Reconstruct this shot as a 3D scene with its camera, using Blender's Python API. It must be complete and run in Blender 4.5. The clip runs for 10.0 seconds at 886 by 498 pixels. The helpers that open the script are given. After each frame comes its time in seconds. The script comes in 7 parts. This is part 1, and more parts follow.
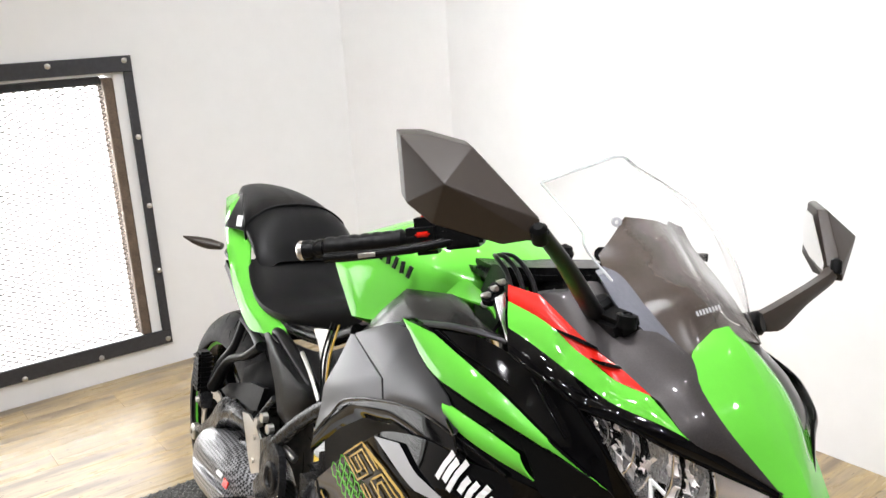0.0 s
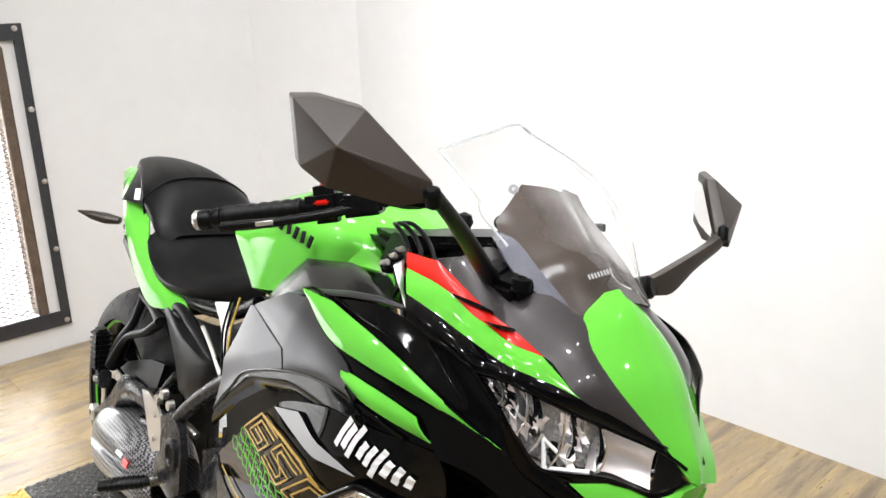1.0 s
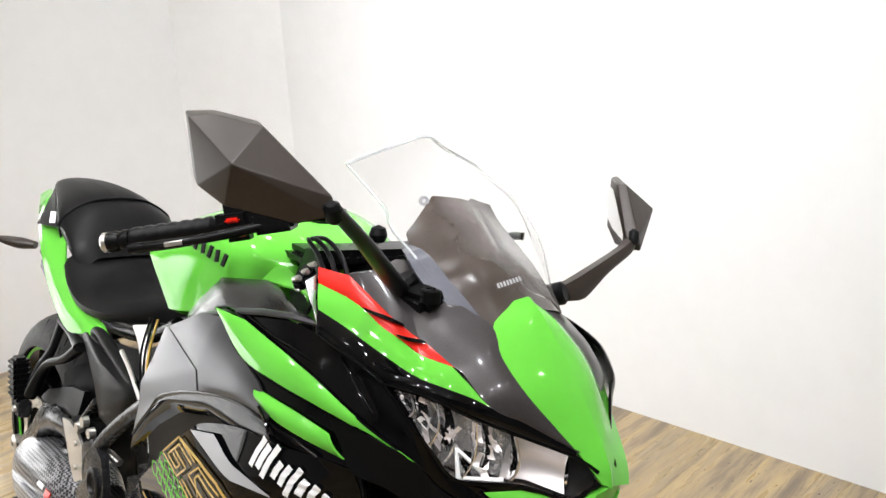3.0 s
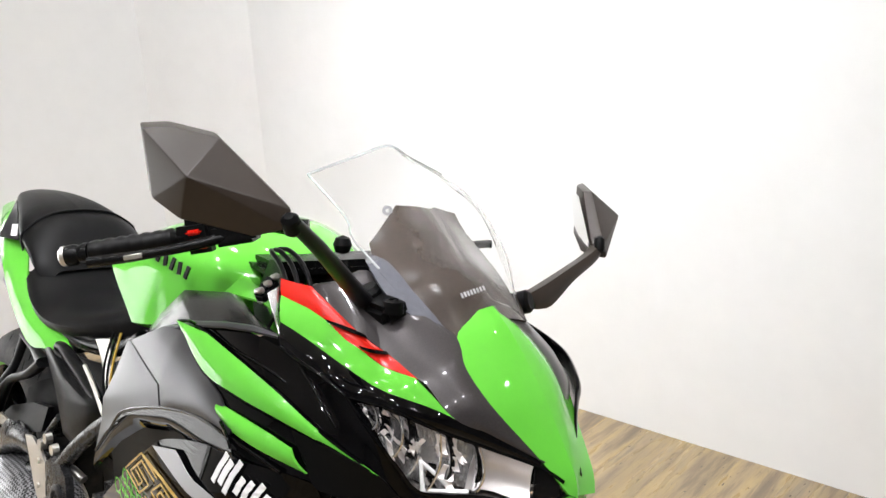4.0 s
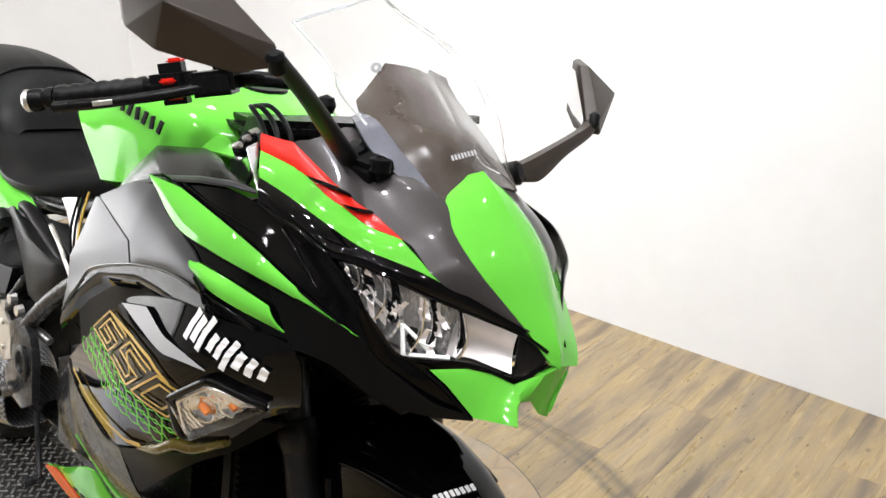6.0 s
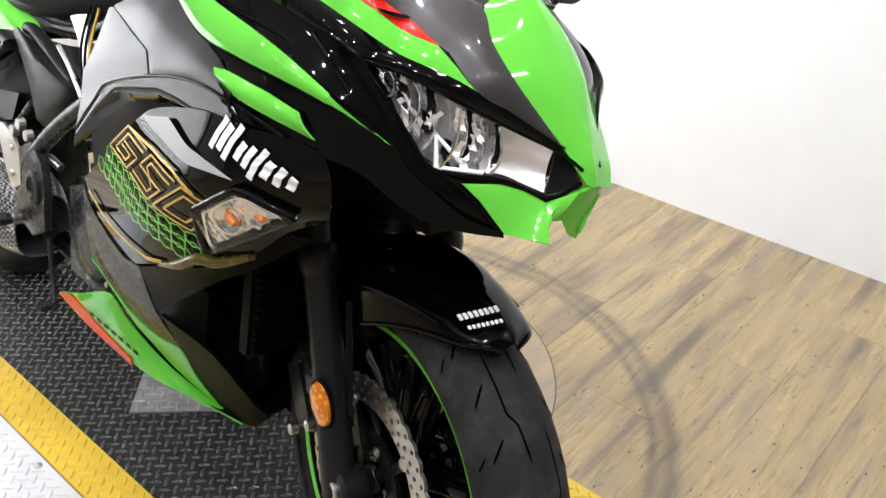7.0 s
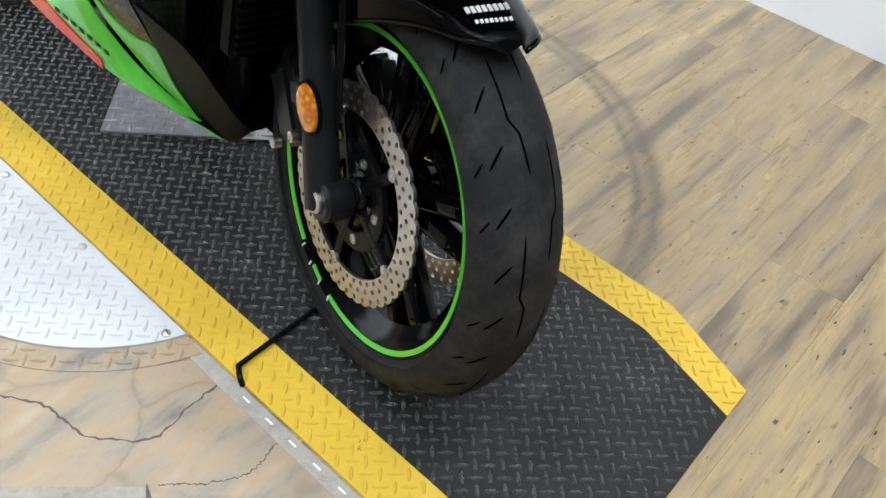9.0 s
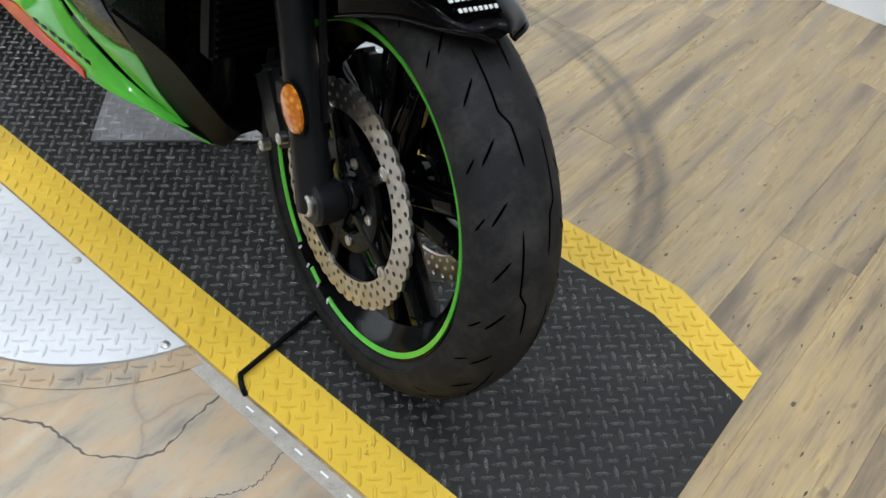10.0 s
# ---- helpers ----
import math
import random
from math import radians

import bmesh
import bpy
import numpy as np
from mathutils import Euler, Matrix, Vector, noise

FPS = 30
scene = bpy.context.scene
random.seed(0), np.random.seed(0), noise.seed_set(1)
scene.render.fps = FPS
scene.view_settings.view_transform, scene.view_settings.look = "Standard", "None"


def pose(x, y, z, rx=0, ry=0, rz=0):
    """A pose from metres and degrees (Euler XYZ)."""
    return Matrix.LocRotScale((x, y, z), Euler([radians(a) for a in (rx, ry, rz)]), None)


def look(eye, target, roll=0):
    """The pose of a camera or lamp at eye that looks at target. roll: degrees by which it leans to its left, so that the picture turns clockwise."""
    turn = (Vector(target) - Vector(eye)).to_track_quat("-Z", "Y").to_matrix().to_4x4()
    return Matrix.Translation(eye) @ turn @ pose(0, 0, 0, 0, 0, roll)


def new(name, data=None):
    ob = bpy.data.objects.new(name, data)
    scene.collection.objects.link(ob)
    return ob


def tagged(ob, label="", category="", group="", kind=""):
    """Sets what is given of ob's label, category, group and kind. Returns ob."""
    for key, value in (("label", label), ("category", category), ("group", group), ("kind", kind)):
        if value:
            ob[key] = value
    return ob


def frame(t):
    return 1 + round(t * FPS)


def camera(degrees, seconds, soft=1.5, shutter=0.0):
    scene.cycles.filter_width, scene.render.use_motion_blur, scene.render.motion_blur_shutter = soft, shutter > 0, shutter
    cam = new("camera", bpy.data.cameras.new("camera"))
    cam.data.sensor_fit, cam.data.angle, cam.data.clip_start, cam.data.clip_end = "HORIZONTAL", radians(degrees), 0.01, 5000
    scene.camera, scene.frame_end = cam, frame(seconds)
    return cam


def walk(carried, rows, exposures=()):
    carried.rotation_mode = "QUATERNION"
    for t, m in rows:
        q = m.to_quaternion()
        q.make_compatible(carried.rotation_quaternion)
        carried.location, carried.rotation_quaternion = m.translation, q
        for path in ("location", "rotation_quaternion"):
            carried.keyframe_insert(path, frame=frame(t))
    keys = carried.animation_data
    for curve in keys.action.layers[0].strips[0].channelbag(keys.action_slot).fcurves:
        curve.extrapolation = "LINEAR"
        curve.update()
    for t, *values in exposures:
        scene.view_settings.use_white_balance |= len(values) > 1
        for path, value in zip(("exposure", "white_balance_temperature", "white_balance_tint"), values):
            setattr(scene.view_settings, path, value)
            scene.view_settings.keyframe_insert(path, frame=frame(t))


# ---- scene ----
cam = camera(55.0, 10.0)
PATH = [
    (0, (0.669, 0.44, 1.345), (-0.467, -1.122, 0.824), -3.4),
    (0.5, (0.673, 0.454, 1.341), (-0.538, -1.045, 0.806), -2.0),
    (1, (0.657, 0.457, 1.328), (-0.622, -0.969, 0.754), -2.1),
    (1.5, (0.65, 0.466, 1.329), (-0.665, -0.931, 0.762), -2.1),
    (2, (0.644, 0.473, 1.329), (-0.689, -0.909, 0.768), -2.1),
    (2.5, (0.636, 0.48, 1.328), (-0.719, -0.88, 0.767), -2.7),
    (4, (0.611, 0.492, 1.33), (-0.808, -0.808, 0.785), -3.3),
    (4.5, (0.604, 0.493, 1.33), (-0.832, -0.785, 0.776), -3.3),
    (5, (0.599, 0.496, 1.328), (-0.847, -0.77, 0.776), -2.9),
    (5.2, (0.599, 0.495, 1.326), (-0.848, -0.766, 0.763), -2.7),
    (6.3, (0.608, 0.445, 1.252), (-0.765, -0.735, 0.403), 1.0),
    (6.5, (0.614, 0.441, 1.24), (-0.743, -0.721, 0.341), 0.9),
    (7, (0.638, 0.435, 1.208), (-0.677, -0.669, 0.183), 2.3),
    (7.5, (0.648, 0.426, 1.172), (-0.624, -0.578, 0.0), 4.1),
    (8, (0.657, 0.425, 1.144), (-0.586, -0.512, -0.112), 5.4),
    (8.5, (0.666, 0.426, 1.112), (-0.529, -0.46, -0.224), 7.9),
    (9, (0.66, 0.427, 1.083), (-0.495, -0.413, -0.317), 8.9),
    (9.5, (0.654, 0.428, 1.064), (-0.46, -0.382, -0.386), 8.4),
    (10, (0.622, 0.418, 1.072), (-0.499, -0.424, -0.354), 5.3),
]
walk(cam, [(t, look(eye, target, roll)) for t, eye, target, roll in PATH], ((0, 0.06, 6500, 10), (2.5, 0.02, 6500, 10), (4, -0.04, 6500, 10), (5.2, -0.06, 6500, 10), (6.4, 0.16, 6450, 10), (7.5, 0.17, 6190, 8), (8.5, 0.09, 5950, 6), (9.5, 0.0, 5830, 6), (10, -0.12, 5830, 6)))


# ---- world and light ----
world = bpy.data.worlds.new("world")
scene.world = world
world.use_nodes = True
world.node_tree.nodes["Background"].inputs[0].default_value = (1.0, 0.985, 0.97, 1)
world.node_tree.nodes["Background"].inputs[1].default_value = 0.55
scene.view_settings.exposure = 0.0


def area_lamp(name, m, sx, sy, watts, colour=(1, 0.975, 0.945), shape="RECTANGLE", spread=180):
    d = bpy.data.lights.new(name, "AREA")
    d.shape, d.size, d.size_y, d.energy, d.color = shape, sx, sy, watts, colour
    d.spread = radians(spread)
    ob = new(name, d)
    ob.matrix_world = m
    return ob


# daylight through the barred window
area_lamp("window_daylight", look((0.6, -3.05, 0.75), (0.6, 0, 0.75)), 1.8, 1.1, 15, (0.97, 0.985, 1.0))
# skylight falling steeply through the same opening onto the floor
area_lamp("sky_above_window", look((0.6, -3.45, 1.75), (0.6, -1.95, 0.0)), 2.0, 0.5, 95, (0.97, 0.985, 1.0))
# ceiling spots in a row along the studio, and one added, unseen lamp brightening the side wall
for lx in (-1.1, -0.25, 0.6, 1.45, 2.3):
    for ly in (-2.2, -1.3, -0.4, 0.5, 1.5):
        area_lamp("ceiling_spot", pose(lx, ly, 2.86), 0.07, 0.07, 2.2 if ly < -2 else 2.0 if lx < -1 else 8.0 if ly > 0 else 6.2, (0.965, 0.972, 1.0), "DISK", 140)
area_lamp("wall_fill", look((0.6, -0.4, 2.8), (-1.6, -1.5, 1.2)), 0.7, 0.7, 30, (0.965, 0.972, 1.0), "RECTANGLE", 85)


# ---- materials ----
def plain(name, colour, rough=0.5, metal=0.0, **more):
    m = bpy.data.materials.new(name)
    m.use_nodes = True
    b = m.node_tree.nodes["Principled BSDF"]
    b.inputs["Base Color"].default_value = (*colour, 1)
    b.inputs["Roughness"].default_value = rough
    b.inputs["Metallic"].default_value = metal
    for k, v in more.items():
        b.inputs[k.replace("_", " ")].default_value = v
    return m


class Nodes:
    """Short hand for building a node tree on a plain material."""

    def __init__(self, m):
        self.t = m.node_tree
        self.b = self.t.nodes["Principled BSDF"]

    def add(self, kind, **settings):
        n = self.t.nodes.new(kind)
        for k, v in settings.items():
            if k in n.inputs:
                n.inputs[k].default_value = v
        return n

    def link(self, a, b):
        self.t.links.new(a, b)

    def coords(self, scale=(1, 1, 1), turn=0.0, kind="Object"):
        c = self.t.nodes.new("ShaderNodeTexCoord")
        p = self.t.nodes.new("ShaderNodeMapping")
        p.inputs["Scale"].default_value = scale
        p.inputs["Rotation"].default_value = (0, 0, turn)
        self.link(c.outputs[kind], p.inputs[0])
        return p.outputs[0]

    def noise(self, at, scale, detail=4.0, rough=0.6):
        n = self.add("ShaderNodeTexNoise", Scale=scale, Detail=detail, Roughness=rough)
        self.link(at, n.inputs["Vector"])
        return n.outputs["Fac"]

    def ramp(self, fac, stops):
        r = self.t.nodes.new("ShaderNodeValToRGB")
        while len(r.color_ramp.elements) < len(stops):
            r.color_ramp.elements.new(0.5)
        for e, (p, c) in zip(r.color_ramp.elements, stops):
            e.position, e.color = p, (*c, 1) if len(c) == 3 else c
        self.link(fac, r.inputs[0])
        return r.outputs[0]

    def mix(self, fac, a, b, how="MIX"):
        n = self.t.nodes.new("ShaderNodeMix")
        n.data_type, n.blend_type = "RGBA", how
        for sock, v in ((n.inputs[0], fac), (n.inputs[6], a), (n.inputs[7], b)):
            if isinstance(v, (int, float)):
                sock.default_value = v
            elif isinstance(v, tuple):
                sock.default_value = (*v, 1)
            else:
                self.link(v, sock)
        return n.outputs[2]

    def maths(self, how, a, b=None):
        n = self.t.nodes.new("ShaderNodeMath")
        n.operation = how
        for sock, v in zip(n.inputs, (a, b)):
            if v is None:
                continue
            if isinstance(v, (int, float)):
                sock.default_value = v
            else:
                self.link(v, sock)
        return n.outputs[0]

    def bump(self, height, strength=0.3, distance=0.002):
        n = self.add("ShaderNodeBump", Strength=strength, Distance=distance)
        self.link(height, n.inputs["Height"])
        self.link(n.outputs[0], self.b.inputs["Normal"])


def worn(name, colour, rough, metal=0.0, scale=30.0, spread=0.25, bump=0.05, coat=0.0, gloss=0.5):
    """A surface whose colour and gloss vary at two scales, with a fine relief."""
    m = plain(name, colour, rough, metal)
    k = Nodes(m)
    at = k.coords()
    big, fine = k.noise(at, scale), k.noise(at, scale * 9, 3.0)
    both = k.maths("MULTIPLY", k.maths("ADD", big, fine), 0.5)
    lo, hi = tuple(c * (1 - spread) for c in colour), tuple(min(1, c * (1 + spread)) for c in colour)
    k.link(k.ramp(both, ((0.3, lo), (0.7, hi))), k.b.inputs["Base Color"])
    k.link(k.ramp(both, ((0.3, (rough * 0.85,) * 3), (0.7, (min(1, rough * 1.2),) * 3))), k.b.inputs["Roughness"])
    if bump:
        k.bump(fine, bump, 0.001)
    k.b.inputs["Specular IOR Level"].default_value = gloss
    k.b.inputs["Coat Weight"].default_value = coat
    k.b.inputs["Coat Roughness"].default_value = 0.04
    return m


WALL = worn("white_wall_paint", (0.79, 0.79, 0.79), 0.6, 0, 1.2, 0.03, 0.04)
# Unseen walls, kept dark to cut reflections and fill on the motorcycle.
BACKWALL = worn("unseen_wall_dark", (0.30, 0.30, 0.305), 0.6, 0, 1.2, 0.06, 0.04)
CEILING = worn("ceiling_paint", (0.78, 0.78, 0.78), 0.8, 0, 1.0, 0.03, 0.04)
GREEN = worn("lime_green_paint", (0.115, 0.48, 0.046), 0.055, 0, 60, 0.03, 0.0, 0.0, 0.45)
BLACK = worn("gloss_black_paint", (0.0015, 0.0015, 0.0018), 0.045, 0, 40, 0.2, 0.0, 0.0, 0.19)
RIMBLACK = worn("gloss_black_wheel", (0.0015, 0.0015, 0.0017), 0.12, 0, 40, 0.2, 0.0, 0.0, 0.1)
FENDERBLACK = worn("gloss_black_fender", (0.0012, 0.0012, 0.0014), 0.06, 0, 40, 0.2, 0.0, 0.0, 0.12)
RED = worn("red_decal", (0.55, 0.012, 0.005), 0.2, 0, 60, 0.04, 0.0, 0.0, 0.3)
GREY = worn("metallic_graphite_paint", (0.046, 0.041, 0.042), 0.32, 0.4, 500, 0.25, 0.02, 0.5, 0.3)
SILVER = plain("metallic_grey_paint", (0.055, 0.055, 0.060), 0.30, 0.65)
MATTE = worn("black_plastic", (0.004, 0.004, 0.0042), 0.34, 0, 300, 0.25, 0.06, 0.0, 0.07)
# The base carries the brown of the plank floor mirrored in the shells.
MIRROR_SHELL = worn("brown_tinted_plastic", (0.027, 0.0195, 0.015), 0.34, 0, 9, 0.12, 0.0, 0.0, 0.34)
RUBBER = worn("tyre_rubber", (0.0135, 0.0133, 0.0135), 0.6, 0, 45, 0.35, 0.15, 0.0, 0.13)
_r = Nodes(RUBBER)
_d = _r.ramp(_r.noise(_r.coords((1, 1, 1)), 16, 6, 0.72), ((0.46, (0,) * 3), (0.72, (0.55,) * 3)))
_r.link(_r.mix(_d, _r.b.inputs["Base Color"].links[0].from_socket, (0.062, 0.056, 0.05)), _r.b.inputs["Base Color"])
# Black of the strips that put the tread grooves' shade into colour.
GROOVESHADE = plain("groove_shade", (0.0008, 0.0008, 0.0008), 0.9, 0.0, Specular_IOR_Level=0.0)
DEEP = worn("deep_black_plastic", (0.0025, 0.0025, 0.0027), 0.4, 0, 200, 0.3, 0.05, 0.0, 0.06)
GRIP = worn("grip_rubber", (0.003, 0.003, 0.0032), 0.3, 0, 200, 0.2, 0.2, 0.0, 0.14)
SEAT = worn("seat_vinyl", (0.004, 0.004, 0.0042), 0.36, 0, 260, 0.2, 0.15, 0.0, 0.13)
STEEL = worn("brushed_steel", (0.55, 0.53, 0.5), 0.32, 1.0, 180, 0.15, 0.1)
DISC = worn("brake_steel", (0.56, 0.53, 0.49), 0.33, 1.0, 90, 0.2, 0.1)
CAST = worn("cast_grey_metal", (0.024, 0.024, 0.0255), 0.26, 0.25, 60, 0.25, 0.02, 0.0, 0.18)
DARKMETAL = worn("black_metal", (0.004, 0.004, 0.0042), 0.25, 0.0, 120, 0.3, 0.03, 0.0, 0.1)
FORKBLACK = worn("satin_black_fork", (0.0085, 0.0085, 0.0092), 0.34, 0, 120, 0.2, 0.03, 0.0, 0.26)
CHROME = plain("chrome", (0.78, 0.78, 0.79), 0.06, 1.0)
FACET = plain("faceted_reflector", (0.78, 0.78, 0.79), 0.14, 0.85)
_f = Nodes(FACET)
_w = _f.add("ShaderNodeTexVoronoi", Scale=150.0)
_f.link(_f.coords(), _w.inputs["Vector"])
_f.bump(_w.outputs["Distance"], 0.6, 0.004)
SATIN = plain("satin_chrome", (0.62, 0.6, 0.59), 0.22, 1.0)
BOWL = plain("pale_reflector", (0.80, 0.755, 0.74), 0.34, 0.75)
GOLD = plain("gold_decal", (0.55, 0.36, 0.07), 0.3, 0.4)
WHITE = plain("white_decal", (0.8, 0.8, 0.8), 0.35)
SILVERDECAL = plain("silver_decal", (0.36, 0.36, 0.37), 0.5, 0.0)
AMBER = plain("amber_lens", (0.72, 0.24, 0.006), 0.1, 0.0, Coat_Weight=1.0)
_a = Nodes(AMBER)
_v = _a.add("ShaderNodeTexVoronoi", Scale=120.0)
_a.link(_a.coords(), _v.inputs["Vector"])
_a.link(_a.ramp(_v.outputs["Distance"], ((0.1, (0.85, 0.36, 0.02)), (0.6, (0.5, 0.13, 0.003)))), _a.b.inputs["Base Color"])
_a.bump(_v.outputs["Distance"], 0.3, 0.001)
AMBERGLASS = plain("amber_bulb", (0.45, 0.13, 0.03), 0.15)
GLASS = plain("clear_plastic", (1, 1, 1), 0.02, 0.0, Transmission_Weight=1.0, IOR=1.15)
SCREEN = plain("screen_plastic", (0.975, 0.975, 0.98), 0.01, 0.0, Transmission_Weight=1.0, IOR=1.06)
MIRRORGLASS = plain("mirror_glass", (0.85, 0.86, 0.87), 0.02, 1.0)
BELLY = worn("dark_graphite_paint", (0.008, 0.007, 0.0062), 0.26, 0.1, 40, 0.2, 0.0, 0.0, 0.2)
# Olive reflected in the cowl rim, given as the rim's own colour.
OLIVE = worn("olive_reflection", (0.085, 0.062, 0.010), 0.25, 0.2, 40, 0.2, 0.0, 0.0, 0.3)
# Room reflections on the black hood are put into its base as brown.
HOOD = worn("brown_tinted_panel", (0.043, 0.033, 0.0275), 0.15, 0, 24, 0.16, 0.0, 0.4)
SCREENEDGE = plain("polished_clear_edge", (0.62, 0.64, 0.64), 0.12, 0.0, Transmission_Weight=0.6, IOR=1.3)
TRIMDARK = worn("smoky_grey_paint", (0.013, 0.0125, 0.012), 0.2, 0.1, 12, 0.06, 0.0, 0.0, 0.3)
# Blue-grey of the reflection along the screen's lower edge, as a strip's colour.
BORDER = worn("border_reflection", (0.085, 0.088, 0.105), 0.18, 0, 24, 0.12, 0.0, 0.5)
BULBGLOW = plain("window_sky", (1, 1, 1), 0.8)
BULBGLOW.node_tree.nodes["Principled BSDF"].inputs["Emission Color"].default_value = (1, 0.99, 0.97, 1)
BULBGLOW.node_tree.nodes["Principled BSDF"].inputs["Emission Strength"].default_value = 3.0
WINFRAME = worn("dark_steel_frame", (0.05, 0.05, 0.055), 0.5, 0.4, 50, 0.3, 0.1)
TIMBER = worn("weathered_timber", (0.12, 0.085, 0.06), 0.7, 0, 25, 0.5, 0.4)
MESHWIRE = worn("rusty_mesh", (0.16, 0.14, 0.13), 0.5, 0.4, 60, 0.4, 0.1)


def carbon_material():
    m = plain("carbon_fibre", (0.04, 0.04, 0.042), 0.3, 0.0, Specular_IOR_Level=0.4, Coat_Weight=0.35, Coat_Roughness=0.04)
    k = Nodes(m)
    at = k.coords((1, 1, 1), radians(45))
    w = k.add("ShaderNodeTexChecker", Scale=170.0)
    w.inputs["Color1"].default_value = (0.008, 0.008, 0.009, 1)
    w.inputs["Color2"].default_value = (0.26, 0.26, 0.27, 1)
    k.link(at, w.inputs["Vector"])
    k.link(w.outputs["Color"], k.b.inputs["Base Color"])
    return m


CARBON = carbon_material()


def plank_material(name="vinyl_plank", tint=(1, 1, 1)):
    """Weathered oak vinyl: grain along each plank, every plank its own tone."""
    m = plain(name, (0.4, 0.3, 0.2), 0.42)
    k = Nodes(m)
    info = k.t.nodes.new("ShaderNodeObjectInfo")
    c = k.t.nodes.new("ShaderNodeTexCoord")
    shift = k.t.nodes.new("ShaderNodeVectorMath")
    shift.operation = "MULTIPLY_ADD"
    comb = k.t.nodes.new("ShaderNodeCombineXYZ")
    for s in comb.inputs:
        k.link(info.outputs["Random"], s)
    k.link(comb.outputs[0], shift.inputs[0])
    shift.inputs[1].default_value = (37, 53, 0)
    k.link(c.outputs["Object"], shift.inputs[2])

    def stretched(sx, sy):
        p = k.t.nodes.new("ShaderNodeMapping")
        p.inputs["Scale"].default_value = (sx, sy, 1)
        k.link(shift.outputs[0], p.inputs[0])
        return p.outputs[0]

    broad = k.noise(stretched(0.9, 6.5), 1.7, 5, 0.58)
    streak = k.noise(stretched(3, 40), 1.6, 6, 0.7)
    grain = k.noise(stretched(7, 110), 1.6, 5, 0.7)
    knots = k.noise(stretched(6, 13), 2.4, 2, 0.5)
    chips = k.noise(stretched(26, 70), 1.5, 2, 0.4)
    base = k.ramp(broad, ((0.34, (0.20, 0.165, 0.13)), (0.41, (0.29, 0.235, 0.17)), (0.45, (0.40, 0.325, 0.22)), (0.53, (0.49, 0.385, 0.215)), (0.60, (0.47, 0.385, 0.255)), (0.67, (0.35, 0.29, 0.215)), (0.75, (0.41, 0.34, 0.25))))
    lined = k.mix(k.ramp(streak, ((0.38, (0.45,) * 3), (0.48, (0,) * 3))), base, (0.165, 0.135, 0.105))
    lined = k.mix(k.ramp(grain, ((0.34, (0.22,) * 3), (0.54, (0,) * 3))), lined, (0.13, 0.105, 0.08))
    tone = k.ramp(info.outputs["Random"], ((0.0, (0.80, 0.79, 0.78)), (0.5, (0.92, 0.90, 0.87)), (1.0, (1.02, 0.99, 0.93))))
    lined = k.mix(1.0, lined, tone, "MULTIPLY")
    lined = k.mix(k.ramp(chips, ((0.705, (0,) * 3), (0.725, (0.9,) * 3))), lined, (0.05, 0.042, 0.035))
    knotted = k.mix(k.ramp(knots, ((0.67, (0,) * 3), (0.75, (0.7,) * 3))), lined, (0.11, 0.085, 0.06))
    # tyre scuff: two worn rings left by a turning wheel
    g = k.t.nodes.new("ShaderNodeNewGeometry")
    d = k.t.nodes.new("ShaderNodeVectorMath")
    d.operation = "DISTANCE"
    k.link(g.outputs["Position"], d.inputs[0])
    d.inputs[1].default_value = (-0.29, -0.63, 0)
    wob = k.maths("MULTIPLY", k.noise(g.outputs["Position"], 6, 3), 0.03)
    r = k.maths("ADD", d.outputs["Value"], wob)
    ring = k.ramp(r, ((0.664, (0,) * 3), (0.682, (0.75,) * 3), (0.700, (0.3,) * 3), (0.722, (0.75,) * 3), (0.746, (0,) * 3)))
    patch = k.ramp(k.noise(g.outputs["Position"], 3.5, 4), ((0.35, (0.45,) * 3), (0.5, (1,) * 3)))
    dirt = k.mix(1.0, ring, patch, "MULTIPLY")
    col = k.mix(dirt, knotted, (0.10, 0.085, 0.07))
    k.link(k.mix(1.0, col, tint, "MULTIPLY"), k.b.inputs["Base Color"])
    k.link(k.ramp(broad, ((0.3, (0.34,) * 3), (0.7, (0.23,) * 3))), k.b.inputs["Roughness"])
    k.bump(grain, 0.15, 0.001)
    return m


PLANK = plank_material("vinyl_plank", (0.88, 0.838, 0.762))


